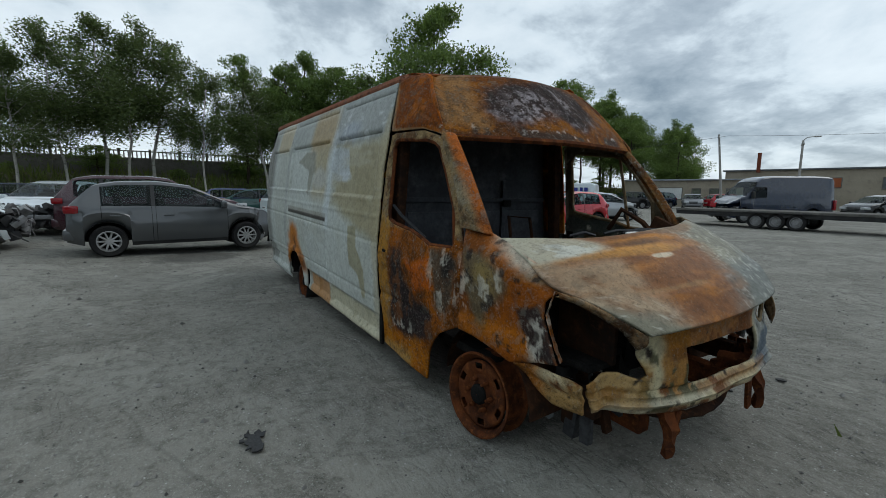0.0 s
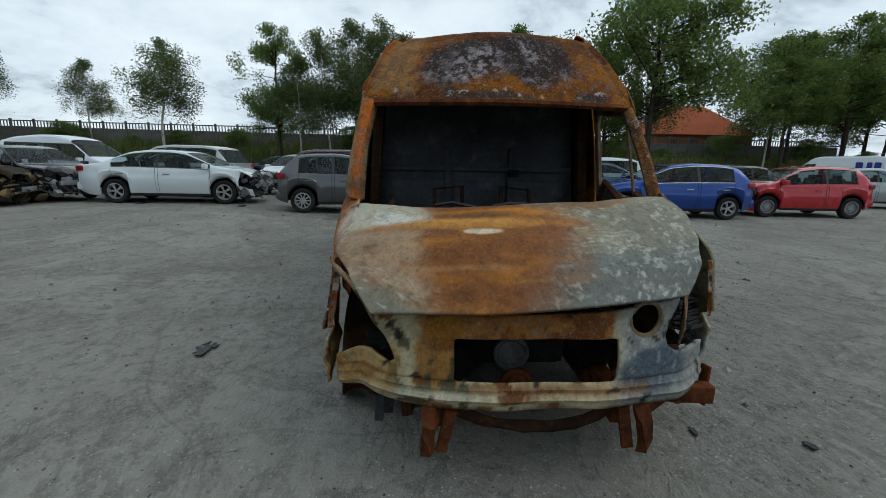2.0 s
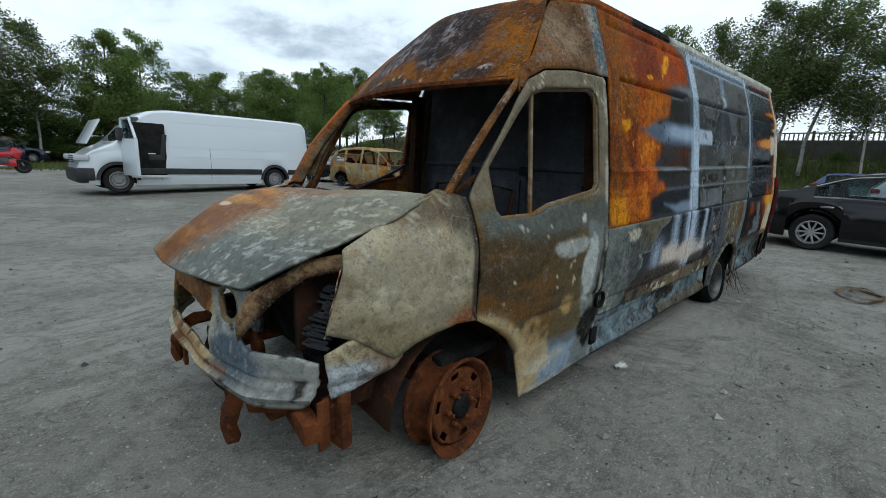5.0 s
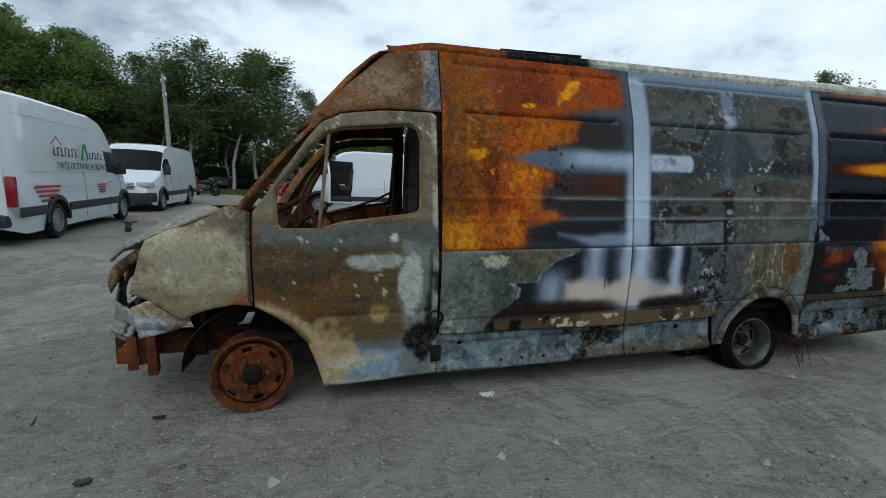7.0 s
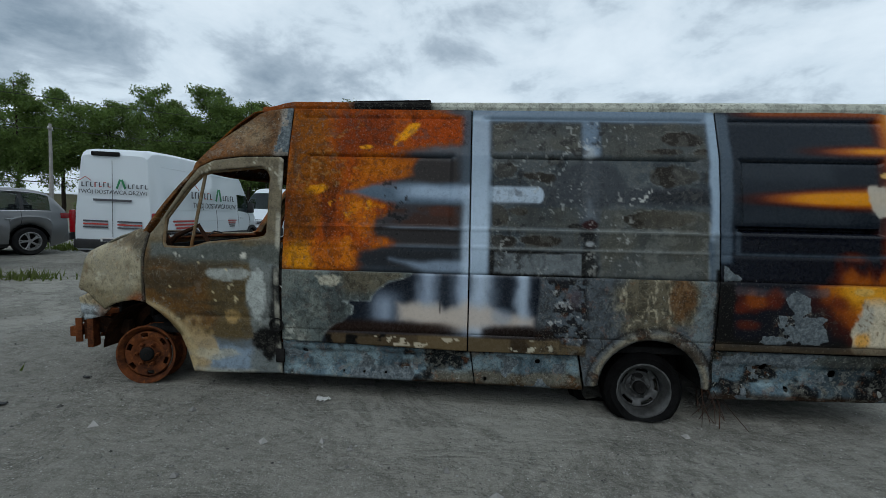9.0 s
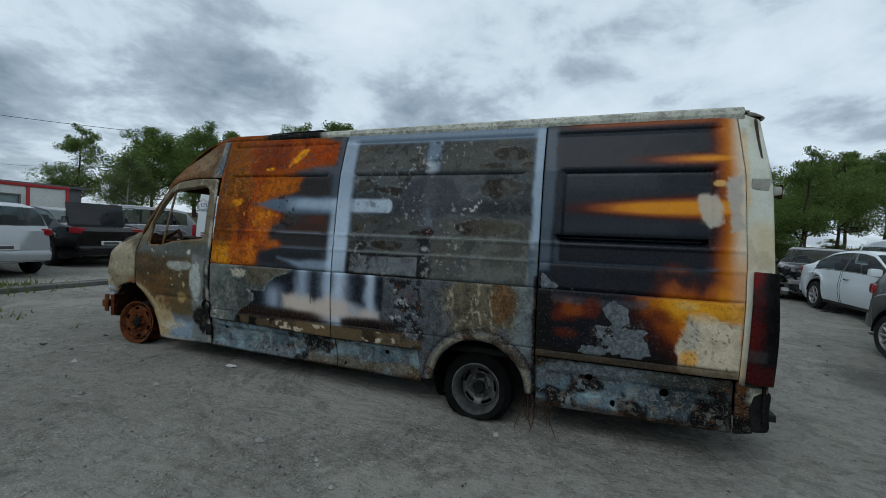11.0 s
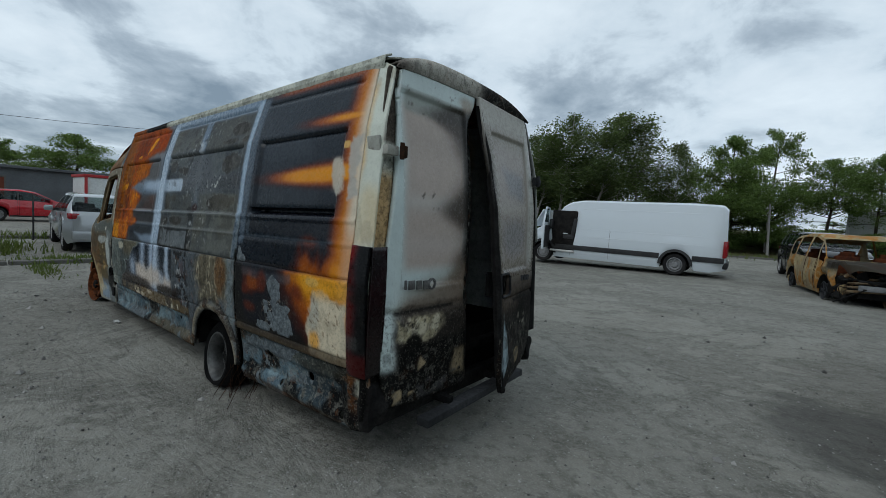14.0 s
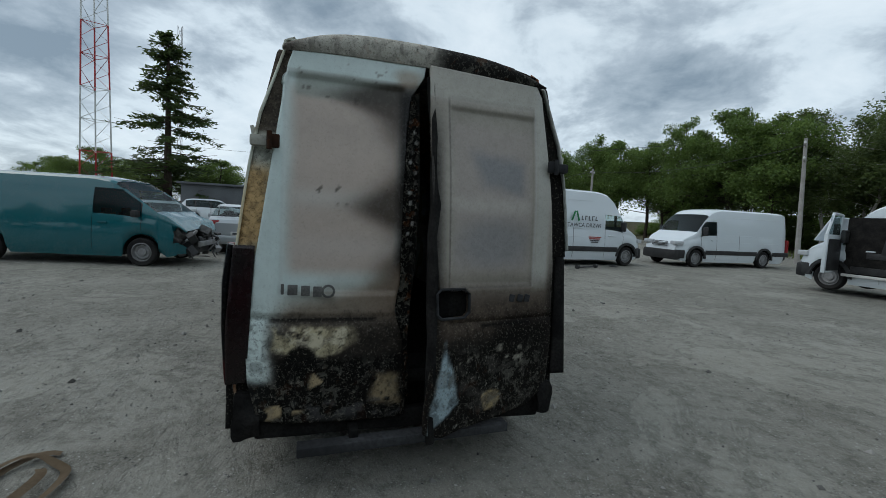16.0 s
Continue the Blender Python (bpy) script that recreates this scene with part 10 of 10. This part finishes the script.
m_tile = worn("orange_roof_tile", (0.34, 0.085, 0.03), (0.26, 0.065, 0.03), 0.8, 1, 16, 0.4)
m_whitepanel = worn("white_panel", (0.62, 0.64, 0.63), (0.54, 0.56, 0.55), 0.5, 0.8, 12, 0.1)
m_redtrim = worn("red_trim", (0.42, 0.03, 0.035), (0.35, 0.03, 0.03), 0.5, 1, 15, 0.1)
m_pole = worn("concrete_pole", (0.36, 0.35, 0.33), (0.26, 0.25, 0.235), 0.9, 2, 25, 0.2)
m_woodplank = worn("brown_boards", (0.20, 0.12, 0.06), (0.14, 0.085, 0.045), 0.85, 2, 25, 0.3)
m_grass = leaf_material("grass_blades", (0.05, 0.085, 0.018), (0.12, 0.16, 0.04), (0.10, 0.10, 0.035))


def mesh_of(bm, name, material, sharp=35):
    bmesh.ops.recalc_face_normals(bm, faces=bm.faces)
    me = bpy.data.meshes.new(name)
    bm.to_mesh(me)
    bm.free()
    me.materials.append(material)
    return me


def concrete_fence():
    f = thing("concrete_fence", "weathered precast concrete fence with a balustrade top on the bank", "fence", kind="structure")
    post = mesh_of(new_box((0, 0, 1.1), (.18, .18, 2.75), None, .02), "post", m_concrete)
    panel = mesh_of(new_box((0, 0, .85), (.07, 2.0, 1.75), None, .01), "panel", m_concrete)
    rail = mesh_of(new_box((0, 0, 2.28), (.10, 2.0, .10), None, .01), "rail", m_concrete)
    bal = mesh_of(new_box((0, 0, 1.97), (.06, .09, .52), None, .015), "baluster", m_concrete)
    for i in range(48):
        y = -58 + 2.18 * i
        z = 2.55 - 0.012 * (y + 58) * 0.3
        share("post", post, f, Matrix.Translation((-44, y, z)))
        share("panel", panel, f, Matrix.Translation((-44, y + 1.09, z)))
        share("rail", rail, f, Matrix.Translation((-44, y + 1.09, z)))
        for k in range(6):
            share("baluster", bal, f, Matrix.Translation((-44, y + .34 + .30 * k, z)))


def building(name, label, m, L, D, H, wall, roof, openings, overhang=.25, rise=.15):
    """A low building; openings: (along, sill, width, height, material) on the front wall."""
    b = thing(name, label, "building", m)
    part("wall", new_box((0, D / 2, H / 2), (L, D, H), None, .03), wall, b)
    bm = bmesh.new()
    box(bm, (0, D / 2, H + rise / 2), (L + overhang * 2, D + overhang * 2, rise), None, .02)
    part("roof", bm, roof, b)
    for x, z, w, h, mt in openings:
        o = part("window" if h < 1.6 else "door", new_box((x, -.015, z + h / 2), (w, .07, h), None, .01), mt, b)
        bm = bmesh.new()
        for dx, dz, ww, hh in ((0, h / 2 + .04, w + .16, .08), (0, -h / 2 - .04, w + .16, .08), (w / 2 + .04, 0, .08, h), (-w / 2 - .04, 0, .08, h)):
            box(bm, (x + dx, -.03, z + h / 2 + dz), (ww, .09, hh), None, .005)
        part("frame", bm, m_concrete, o)
    return b


def buildings():
    # workshops at the end of the yard
    a = math.degrees(math.atan2(6.5, 17))
    building("low_workshop", "low beige workshop with a grey sheet roof", pose(-26.5, 49.5, 0, 0, 0, a), 13, 7, 3.1, m_plaster, m_roofsheet,
             [(-3.6, .3, 1.0, 1.9, m_glass), (-1.2, .9, 2.6, 1.3, m_whitepanel), (1.6, .9, .8, 1.2, m_glass), (3.4, .9, .8, 1.2, m_glass), (5.0, .9, .8, 1.2, m_glass)])
    building("beige_workshop", "beige flat-roofed workshop with a boarded window", pose(-15.5, 53.5, 0, 0, 0, a - 8), 15, 8, 4.1, m_plaster, m_shed,
             [(-2.5, 1.2, 1.8, 1.4, m_shed), (1.6, 2.3, 1.6, .9, m_brick), (5.6, 2.2, .5, 1.0, m_shed)])
    bm = bmesh.new()
    tube(bm, [(-19.6, 51.9, 3.9), (-19.6, 51.9, 6.0)], .18, 10)
    ch = part("chimney_pipe", bm, m_rustdoor)
    tagged(ch, "dark red chimney pipe behind the workshop", "chimney")
    # long grey shed with the rust-red door
    building("long_shed", "long grey sheet-metal shed with a rust-red sliding door", pose(27, -2, -.2, 0, 0, -90), 24, 8, 2.9, m_shed, m_shed,
             [(-4.2 + 1.7, 0, 2.2, 2.35, m_rustdoor), (-6.5, .2, .9, 2.0, m_shed)])
    s = building("site_office", "white panel site office with red trim", pose(20, -6.1, 0, 0, 0, -90), 6.6, 2.6, 2.35, m_whitepanel, m_redtrim,
                 [(-1.5, .9, .6, 1.0, m_glass), (-.5, .9, .6, 1.0, m_glass), (1.0, .9, .7, 1.0, m_glass)], .06, .14)
    for x in (-3.25, -1.9, .2, 1.7, 3.25):
        part("red_post", new_box((x, -.03, 1.17), (.12, .08, 2.35), None, .01), m_redtrim, s)
    # house with the orange roof behind the fence
    h = thing("tiled_house", "house with orange tiled hip roof behind the fence", "house", Matrix.Translation((-53, 34, 2.6)))
    part("wall", new_box((0, 0, 1.4), (9, 12, 2.8), None, .03), m_brick, h)
    vs = [(-5, -6.6, 2.7), (5, -6.6, 2.7), (5, 6.6, 2.7), (-5, 6.6, 2.7), (0, -2.2, 6.6), (0, 2.2, 6.6)]
    mesh_ob("roof", vs, [(0, 1, 4), (1, 2, 5, 4), (2, 3, 5), (3, 0, 4, 5), (3, 2, 1, 0)], m_tile, h, "", False)
    for y in (-4, -1.4, 1.6, 4.2):
        part("window", new_box((4.51, y, 1.6), (.06, 1.0, 1.1), None, .01), m_glass, h)
    # pale container and boards far away
    c = thing("pale_container", "weathered pale shipping container far away", "container", pose(-15.0, -49, gz(-15, -49) + .25, 0, 0, -8))
    part("body", new_box((0, 0, 1.3), (7.5, 2.4, 2.5), None, .03), m_whitepanel, c)
    for k in range(20):
        part("rib", new_box((-3.6 + .38 * k, 1.21, 1.3), (.12, .05, 2.3), None, .01), m_whitepanel, c)
    b = thing("board_wall", "low brown board wall before the trees", "wall", pose(-27.5, -44, gz(-27.5, -44) + .1, 0, 0, 12))
    brd = mesh_of(new_box((0, 0, .6), (.9, .06, 1.1), None, .01), "board", m_woodplank)
    for k in range(13):
        share("board", brd, b, Matrix.Translation((-5.6 + .93 * k, 0, 0)))


def pole(x, y, h, lean=0.0, arms=1, lamp=False, r=.13, label="grey concrete utility pole with insulators"):
    p = thing("utility_pole" if not lamp else "street_lamp", label, "pole", Matrix.Translation((x, y, gz(x, y))) @ pose(0, 0, 0, 0, lean, 30))
    bm = bmesh.new()
    tube(bm, [(0, 0, -.3), (0, 0, h * .5), (0, 0, h)], [r, r * .8, r * .6], 8)
    part("shaft", bm, m_pole, p)
    for k in range(arms):
        bm = new_box((0, 0, h - .35 - .75 * k), (.08, .9 - .2 * k, .08), None, .01)
        a = part("crossarm", bm, m_pole, p)
        for s in (-.38, 0, .38):
            bm = bmesh.new()
            lathe(bm, [(.02, 0), (.05, .03), (.05, .09), (.02, .14)], Matrix.Translation((0, s * (.9 - .2 * k), h - .32 - .75 * k)) @ Matrix.Rotation(math.pi / 2, 4, "X"), 8)
            part("insulator", bm, m_whitepanel, a)
    if lamp:
        bm = bmesh.new()
        tube(bm, [(0, 0, h), (.25, 0, h + .25), (.7, 0, h + .3)], .035, 6)
        box(bm, (.95, 0, h + .3), (.5, .2, .1), None, .03)
        part("lamp_head", bm, m_pole, p)
    return p


def wire(a, b, sag=.6, r=.012):
    bm = bmesh.new()
    a, b = Vector(a), Vector(b)
    tube(bm, [a.lerp(b, t) - Vector((0, 0, sag * 4 * t * (1 - t))) for t in np.linspace(0, 1, 12)], r, 4, False)
    w = part("overhead_wire", bm, m_black)
    tagged(w, "thin black overhead wire between poles", "wire", "overhead wires")


def poles():
    pole(-17.3, 39.6, 6.8, -6, 2)
    pole(-13.5, 44.5, 6.2, 0, 1, True, label="grey steel street lamp by the workshop")
    pole(-5.0, 46, 5.6, 0, 1)
    pole(7.3, -22.7, 6.3, 2, 2)
    pole(-5.9, -43, 6.0, 0, 1)
    pole(24.5, -22.5, 6.2, 0, 1)
    pole(38.5, -.3, 6.2, 0, 1, True, label="grey steel street lamp behind the shed")
    pole(-6.2, -39.5, 4.0, 3, 1, r=.1)
    wire((-17.3, 39.6, 6.6), (12, 52, 6.9))
    wire((-17.3, 39.6, 6.6), (-42, 33, 6.4))
    wire((7.3, -22.7, 6.0), (24.5, -22.5, 6.0))
    wire((24.5, -22.5, 6.0), (60, -22, 6.0))
    wire((12.5, -20, 6.4), (45, 18, 7.6), 1.2)


def tower():
    t = thing("lattice_mast", "tall red and white steel lattice mast", "mast", Matrix.Translation((34.4, 18.2, 0)))
    n, H = 13, 33.0
    red, white = m_redtrim, m_whitepanel

    def leg(k, z):
        r = 1.25 - .018 * z
        a = 2 * math.pi * k / 3 + .4
        return Vector((r * math.cos(a), r * math.sin(a), z))

    for i in range(n):
        z0, z1 = H * i / n, H * (i + 1) / n
        for k in range(3):
            bm = bmesh.new()
            tube(bm, [leg(k, z0), leg(k, z1)], .06, 6, False)
            tube(bm, [leg(k, z0), leg((k + 1) % 3, (z0 + z1) / 2), leg(k, z1)], .028, 4, False)
            tube(bm, [leg(k, z1), leg((k + 1) % 3, z1)], .028, 4, False)
            part("mast_section", bm, red if (i // 2) % 2 == 0 else white, t)
    t2 = thing("thin_mast", "thin distant steel lattice mast", "mast", Matrix.Translation((62, 19.5, 0)))
    for k in range(3):
        a, b = 2 * math.pi * k / 3, 2 * math.pi * (k + 1) / 3
        bm = bmesh.new()
        tube(bm, [(.35 * math.cos(a), .35 * math.sin(a), 0), (.35 * math.cos(a), .35 * math.sin(a), 25.6)], .04, 4, False)
        part("leg", bm, m_rim_steel, t2)
        for i in range(16):
            bm = bmesh.new()
            tube(bm, [(.35 * math.cos(a), .35 * math.sin(a), 1.6 * i), (.35 * math.cos(b), .35 * math.sin(b), 1.6 * i + 1.6)], .025, 4, False)
            part("brace", bm, m_rim_steel, t2)


def trailer():
    t = thing("flat_trailer", "long low steel trailer with three axles and timber deck", "trailer", pose(-4.2, 19.75, gz(-4.2, 19.75), 0, 0, 1))
    part("deck", new_box((0, 0, .72), (11.2, 2.1, .10), None, .02), m_concrete, t)
    for s in (-.95, .95):
        part("side_rail", new_box((0, s, .60), (11.2, .08, .2), None, .015), m_black, t)
    part("drawbar", new_box((6.6, 0, .55), (2.2, .12, .12), None, .02), m_black, t)
    tyre, rim = wheel_meshes("steel", .33, .2)
    for x in (-2.2, -1.5, -.8):
        for s in (1, -1):
            w = share("wheel", tyre, t, Matrix.Translation((x, s * .92, .33)) @ (Matrix.Rotation(math.pi, 4, "Z") if s < 0 else Matrix.Identity(4)))
            share("rim", rim, w)
    part("mudguard", new_box((-1.5, -1.0, .69), (2.4, .24, .03), None, .01), m_black, t)


def motorbike(x, y, heading, col, label):
    b = thing("motorbike", label, "motorbike", Matrix.Translation((x, y, gz(x, y))) @ pose(0, 0, 0, -8, 0, heading), "motorbikes on the grass")
    tyre, rim = wheel_meshes("five", .30, .13)
    for wx in (-.7, .7):
        w = share("wheel", tyre, b, Matrix.Translation((wx, 0, .30)))
        share("rim", rim, w)
    bm = new_box((.05, 0, .80), (.62, .30, .24), Matrix.Rotation(-.1, 3, "Y"), .09)
    part("tank", bm, col, b)
    part("seat", new_box((-.50, 0, .80), (.62, .24, .10), Matrix.Rotation(.18, 3, "Y"), .04), m_black, b)
    part("tail", new_box((-.82, 0, .88), (.36, .2, .12), Matrix.Rotation(.3, 3, "Y"), .05), col, b)
    part("fairing", new_box((.50, 0, .86), (.40, .38, .44), Matrix.Rotation(.45, 3, "Y"), .10), col, b)
    part("belly", new_box((.12, 0, .44), (.72, .30, .34), None, .08), col, b)
    part("engine", new_box((0, 0, .52), (.45, .36, .3), None, .05), m_engine, b)
    bm = bmesh.new()
    tube(bm, [(.72, 0, .32), (.50, 0, 1.0)], .04, 6)
    tube(bm, [(.45, -.33, 1.0), (.50, 0, 1.04), (.45, .33, 1.0)], .018, 6)
    part("fork", bm, m_rim_steel, b)
    bm = bmesh.new()
    tube(bm, [(.1, -.2, .28), (-.4, -.2, .32), (-.85, -.2, .5)], [.03, .04, .06], 8)
    part("exhaust", bm, m_chrome, b)


concrete_fence()
buildings()
poles()
tower()
trailer()
motorbike(2.4, -24.3, 200, p_red, "red sports motorbike parked on the grass edge")
motorbike(6.6, -25.7, 170, p_black, "black motorbike parked on the grass edge")
motorbike(7.7, -26.3, 160, p_black, "black motorbike parked on the grass edge")


# ---- small things on the ground ----
def scrap(name, label, x, y, size, material, seed, n=5, category="debris"):
    rng = random.Random(seed)
    bm = bmesh.new()
    # one torn and crumpled sheet
    nu, nv = 9, 7
    off = Vector((seed * 3.1, seed * 1.7, 0))
    grid = []
    for a in range(nu):
        for b in range(nv):
            u, v = a / (nu - 1) - .5, b / (nv - 1) - .5
            q = Vector((u * size * 1.1, v * size * .65, 0))
            d = noise.noise_vector(q * (5.5 / size) + off)
            grid.append(bm.verts.new((q.x + d.x * size * .14, q.y + d.y * size * .14, .012 + abs(d.z) * size * .16)))
    for a in range(nu - 1):
        for b in range(nv - 1):
            u, v = a / (nu - 2) - .5, b / (nv - 2) - .5
            if math.hypot(u, v) > .36 + .25 * rng.random():
                continue
            bm.faces.new((grid[a * nv + b], grid[(a + 1) * nv + b], grid[(a + 1) * nv + b + 1], grid[a * nv + b + 1]))
    bmesh.ops.delete(bm, geom=[v for v in bm.verts if not v.link_faces], context="VERTS")
    bmesh.ops.solidify(bm, geom=bm.faces[:], thickness=.008)
    ob = part(name, bm, material, None, "", True, 40)
    ob.matrix_basis = Matrix.Translation((x, y, gz(x, y) + .006))
    tagged(ob, label, category, "scraps on the ground")


def strap(x, y):
    """One flat band lying in two loops, its edge standing a little off the dirt."""
    bm = bmesh.new()
    rows = []
    for k, a in enumerate(np.linspace(0, 11.6, 64)):
        r = .22 - .006 * a
        c = Vector((r * 1.6 * math.cos(a) + .04 * math.sin(3 * a), r * math.sin(a) + .01 * a, .012 + .006 * math.sin(2 * a) + .004 * a))
        n = Vector((math.cos(a) * .8, math.sin(a), .35 * math.sin(a * .5))).normalized()
        rows.append((bm.verts.new(c - n * .024), bm.verts.new(c + n * .024)))
    for (p, q), (u, v) in zip(rows, rows[1:]):
        bm.faces.new((p, q, v, u))
    bmesh.ops.solidify(bm, geom=bm.faces[:], thickness=0.004)
    ob = part("strap_loop", bm, m_strap)
    ob.matrix_basis = Matrix.Translation((x, y, gz(x, y)))
    tagged(ob, "flat beige strap lying in loops on the dirt", "strap")


m_strap = worn("beige_strap", (0.26, 0.20, 0.14), (0.20, 0.15, 0.10), 0.85, 6, 60, 0.3)


def small_things():
    scrap("plastic_shard", "crumpled black plastic shard on the dirt", -.57, -2.05, .19, m_black, 1, 7)
    scrap("plastic_shard", "small black plastic shard on the dirt", .50, .94, .06, m_black, 2, 3)
    scrap("plastic_shard", "small black plastic shard on the dirt", .64, 1.46, .07, m_black, 3, 3)
    scrap("plastic_shard", "black plastic scrap beside the wrecks", -9.9, -8.1, .45, m_black, 4, 6)
    scrap("plastic_shard", "black plastic scrap beside the wrecks", -9.4, -5.2, .3, m_black, 5, 5)
    scrap("plastic_shard", "black plastic scrap on open dirt", -1.5, -4.6, .10, m_black, 6, 3)
    scrap("paper_scrap", "pale folded card beside the van sill", -1.48, 1.04, .11, m_plate, 7, 2)
    scrap("rubber_strip", "black rubber strip near the white vans", 4.57, -9.6, .4, m_black, 8, 3)
    strap(-5.62, 1.98)
    bm = bmesh.new()
    tube(bm, [(-.5, 0, .05), (.5, 0, .05)], .025, 6)
    for x in (-.5, .5):
        lathe(bm, [(.0005, -.05), (.07, -.05), (.07, .05), (.0005, .05)], Matrix.Translation((x, 0, .07)) @ Matrix.Rotation(math.pi / 2, 4, "Z"), 10)
    ob = part("drive_shaft", bm, m_black)
    ob.matrix_basis = Matrix.Translation((4.0, -8.1, gz(4, -8.1))) @ pose(0, 0, 0, 0, 0, -70)
    tagged(ob, "loose black drive shaft lying by the vans", "car part")
    # kerbs and low posts beyond the tail of the yard
    for x, y0, y1 in ((4.4, -1.6, 3.0), (10.9, -9.0, 14.0)):
        k = thing("kerb", "low worn concrete kerb with weeds", "kerb", Matrix.Translation((x, 0, gz(x, 0))), "kerbs", "structure")
        me = mesh_of(new_box((0, 0, .03), (.28, .96, .10), None, .012), "kerbstone", m_concrete)
        for i in range(int((y1 - y0))):
            share("kerbstone", me, k, Matrix.Translation((.02 * math.sin(i * 3.1), y0 + i + .5, .006 * math.sin(i * 1.7))))
    for y in (2.0, .3, -1.4, 4.2, 6.4):
        bm = bmesh.new()
        tube(bm, [(0, 0, -.1), (0, 0, 1.35)], .025, 6)
        p = part("fence_post", bm, m_black)
        p.matrix_basis = Matrix.Translation((10.2, y, gz(10.2, y)))
        tagged(p, "thin black steel fence post", "post", "fence posts")
    k = thing("road_kerb", "pale concrete kerb along the road", "kerb", Matrix.Identity(4), "", "structure")
    me = mesh_of(new_box((0, 0, .05), (1.96, .2, .16), None, .012), "kerbstone", m_concrete)
    for i in range(24):
        x = -28 + 2 * i
        share("kerbstone", me, k, Matrix.Translation((x, -31.0, gz(x, -31))))


small_things()


def loose_stones():
    """Grit and pebbles strewn over the yard near the path."""
    nrg = np.random.RandomState(5)
    n = 9500
    a, r = nrg.uniform(0, 2 * np.pi, n), 1.2 + 8.0 * nrg.uniform(0, 1, n) ** .8
    x, y = -2.6 + r * np.cos(a) * 1.25, .5 + r * np.sin(a)
    keep = ~((np.abs(y) < .8) & (x > -5.7) & (x < .7))
    x, y = x[keep], y[keep]
    n = len(x)
    s = nrg.uniform(.004, .012, n) * (1 + 1.9 * (nrg.uniform(0, 1, n) > .96))
    z = ground_z(x, y) + .004
    base = np.array([(1, 0, 0), (0, 1, 0), (-1, 0, 0), (0, -1, 0), (0, 0, .8), (0, 0, -.8)], float)
    tri = np.array([(0, 1, 4), (1, 2, 4), (2, 3, 4), (3, 0, 4), (1, 0, 5), (2, 1, 5), (3, 2, 5), (0, 3, 5)])
    jit = base[None] * nrg.uniform(.6, 1.3, (n, 6, 1))
    th = nrg.uniform(0, 6.28, n)
    c, d = np.cos(th)[:, None], np.sin(th)[:, None]
    V = np.stack([jit[..., 0] * c - jit[..., 1] * d, jit[..., 0] * d + jit[..., 1] * c, jit[..., 2]], -1) * s[:, None, None] + np.stack([x, y, z], 1)[:, None, :]
    F = (tri[None] + (np.arange(n) * 6)[:, None, None]).reshape(-1, 3)
    k = Nodes("loose_stone")
    col = k.mix(k.island(), (0.05, 0.048, 0.045), (0.36, 0.35, 0.33))
    m = k.done(col, 0.9)
    ob = mesh_ob("gravel", V.reshape(-1, 3).tolist(), F.tolist(), m, None, "", False)
    tagged(ob, "loose grey grit and pebbles on the yard", "gravel", "", "stuff")


def grass():
    nrg = np.random.RandomState(9)
    P = []
    for cx, cy, sx, sy, n, h in ((7.6, 1.6, 1.6, .7, 900, .22), (4.6, .3, .4, .8, 500, .16), (10.9, 0, .3, 6, 900, .25), (6, -29.5, 7, 1.6, 2600, .35), (-8, -32.5, 14, 1.2, 1800, .3), (5.3, -3.0, .5, .3, 200, .15), (8.9, -7.6, .6, .4, 250, .2), (3.4, 1.0, .9, .2, 260, .10), (-33.5, -5, .6, 14, 1500, .4), (-37.5, -25, 4.5, 26, 9000, .65), (-37.5, 18, 4.5, 26, 9000, .65), (-36.5, 52, 4.5, 16, 4000, .6), (12.5, 8, 1.0, 3.0, 700, .35)):
        x, y = nrg.normal(cx, sx * .6, n), nrg.normal(cy, sy * .6, n)
        P.append(np.stack([x, y, ground_z(x, y), h * nrg.uniform(.4, 1.2, n)], 1))
    P = np.concatenate(P)
    n = len(P)
    a = nrg.uniform(0, 6.28, n)
    w = P[:, 3] * .09 + .004
    dx, dy = np.cos(a) * w, np.sin(a) * w
    lx, ly = nrg.normal(0, .35, n) * P[:, 3], nrg.normal(0, .35, n) * P[:, 3]
    V = np.stack([np.stack([P[:, 0] - dx, P[:, 1] - dy, P[:, 2]], 1), np.stack([P[:, 0] + dx, P[:, 1] + dy, P[:, 2]], 1), np.stack([P[:, 0] + lx, P[:, 1] + ly, P[:, 2] + P[:, 3]], 1)], 1)
    ob = mesh_ob("grass", V.reshape(-1, 3).tolist(), np.arange(3 * n).reshape(n, 3).tolist(), m_grass, None, "", False)
    tagged(ob, "green weeds and grass along kerbs and edges", "grass", "", "stuff")


loose_stones()
grass()
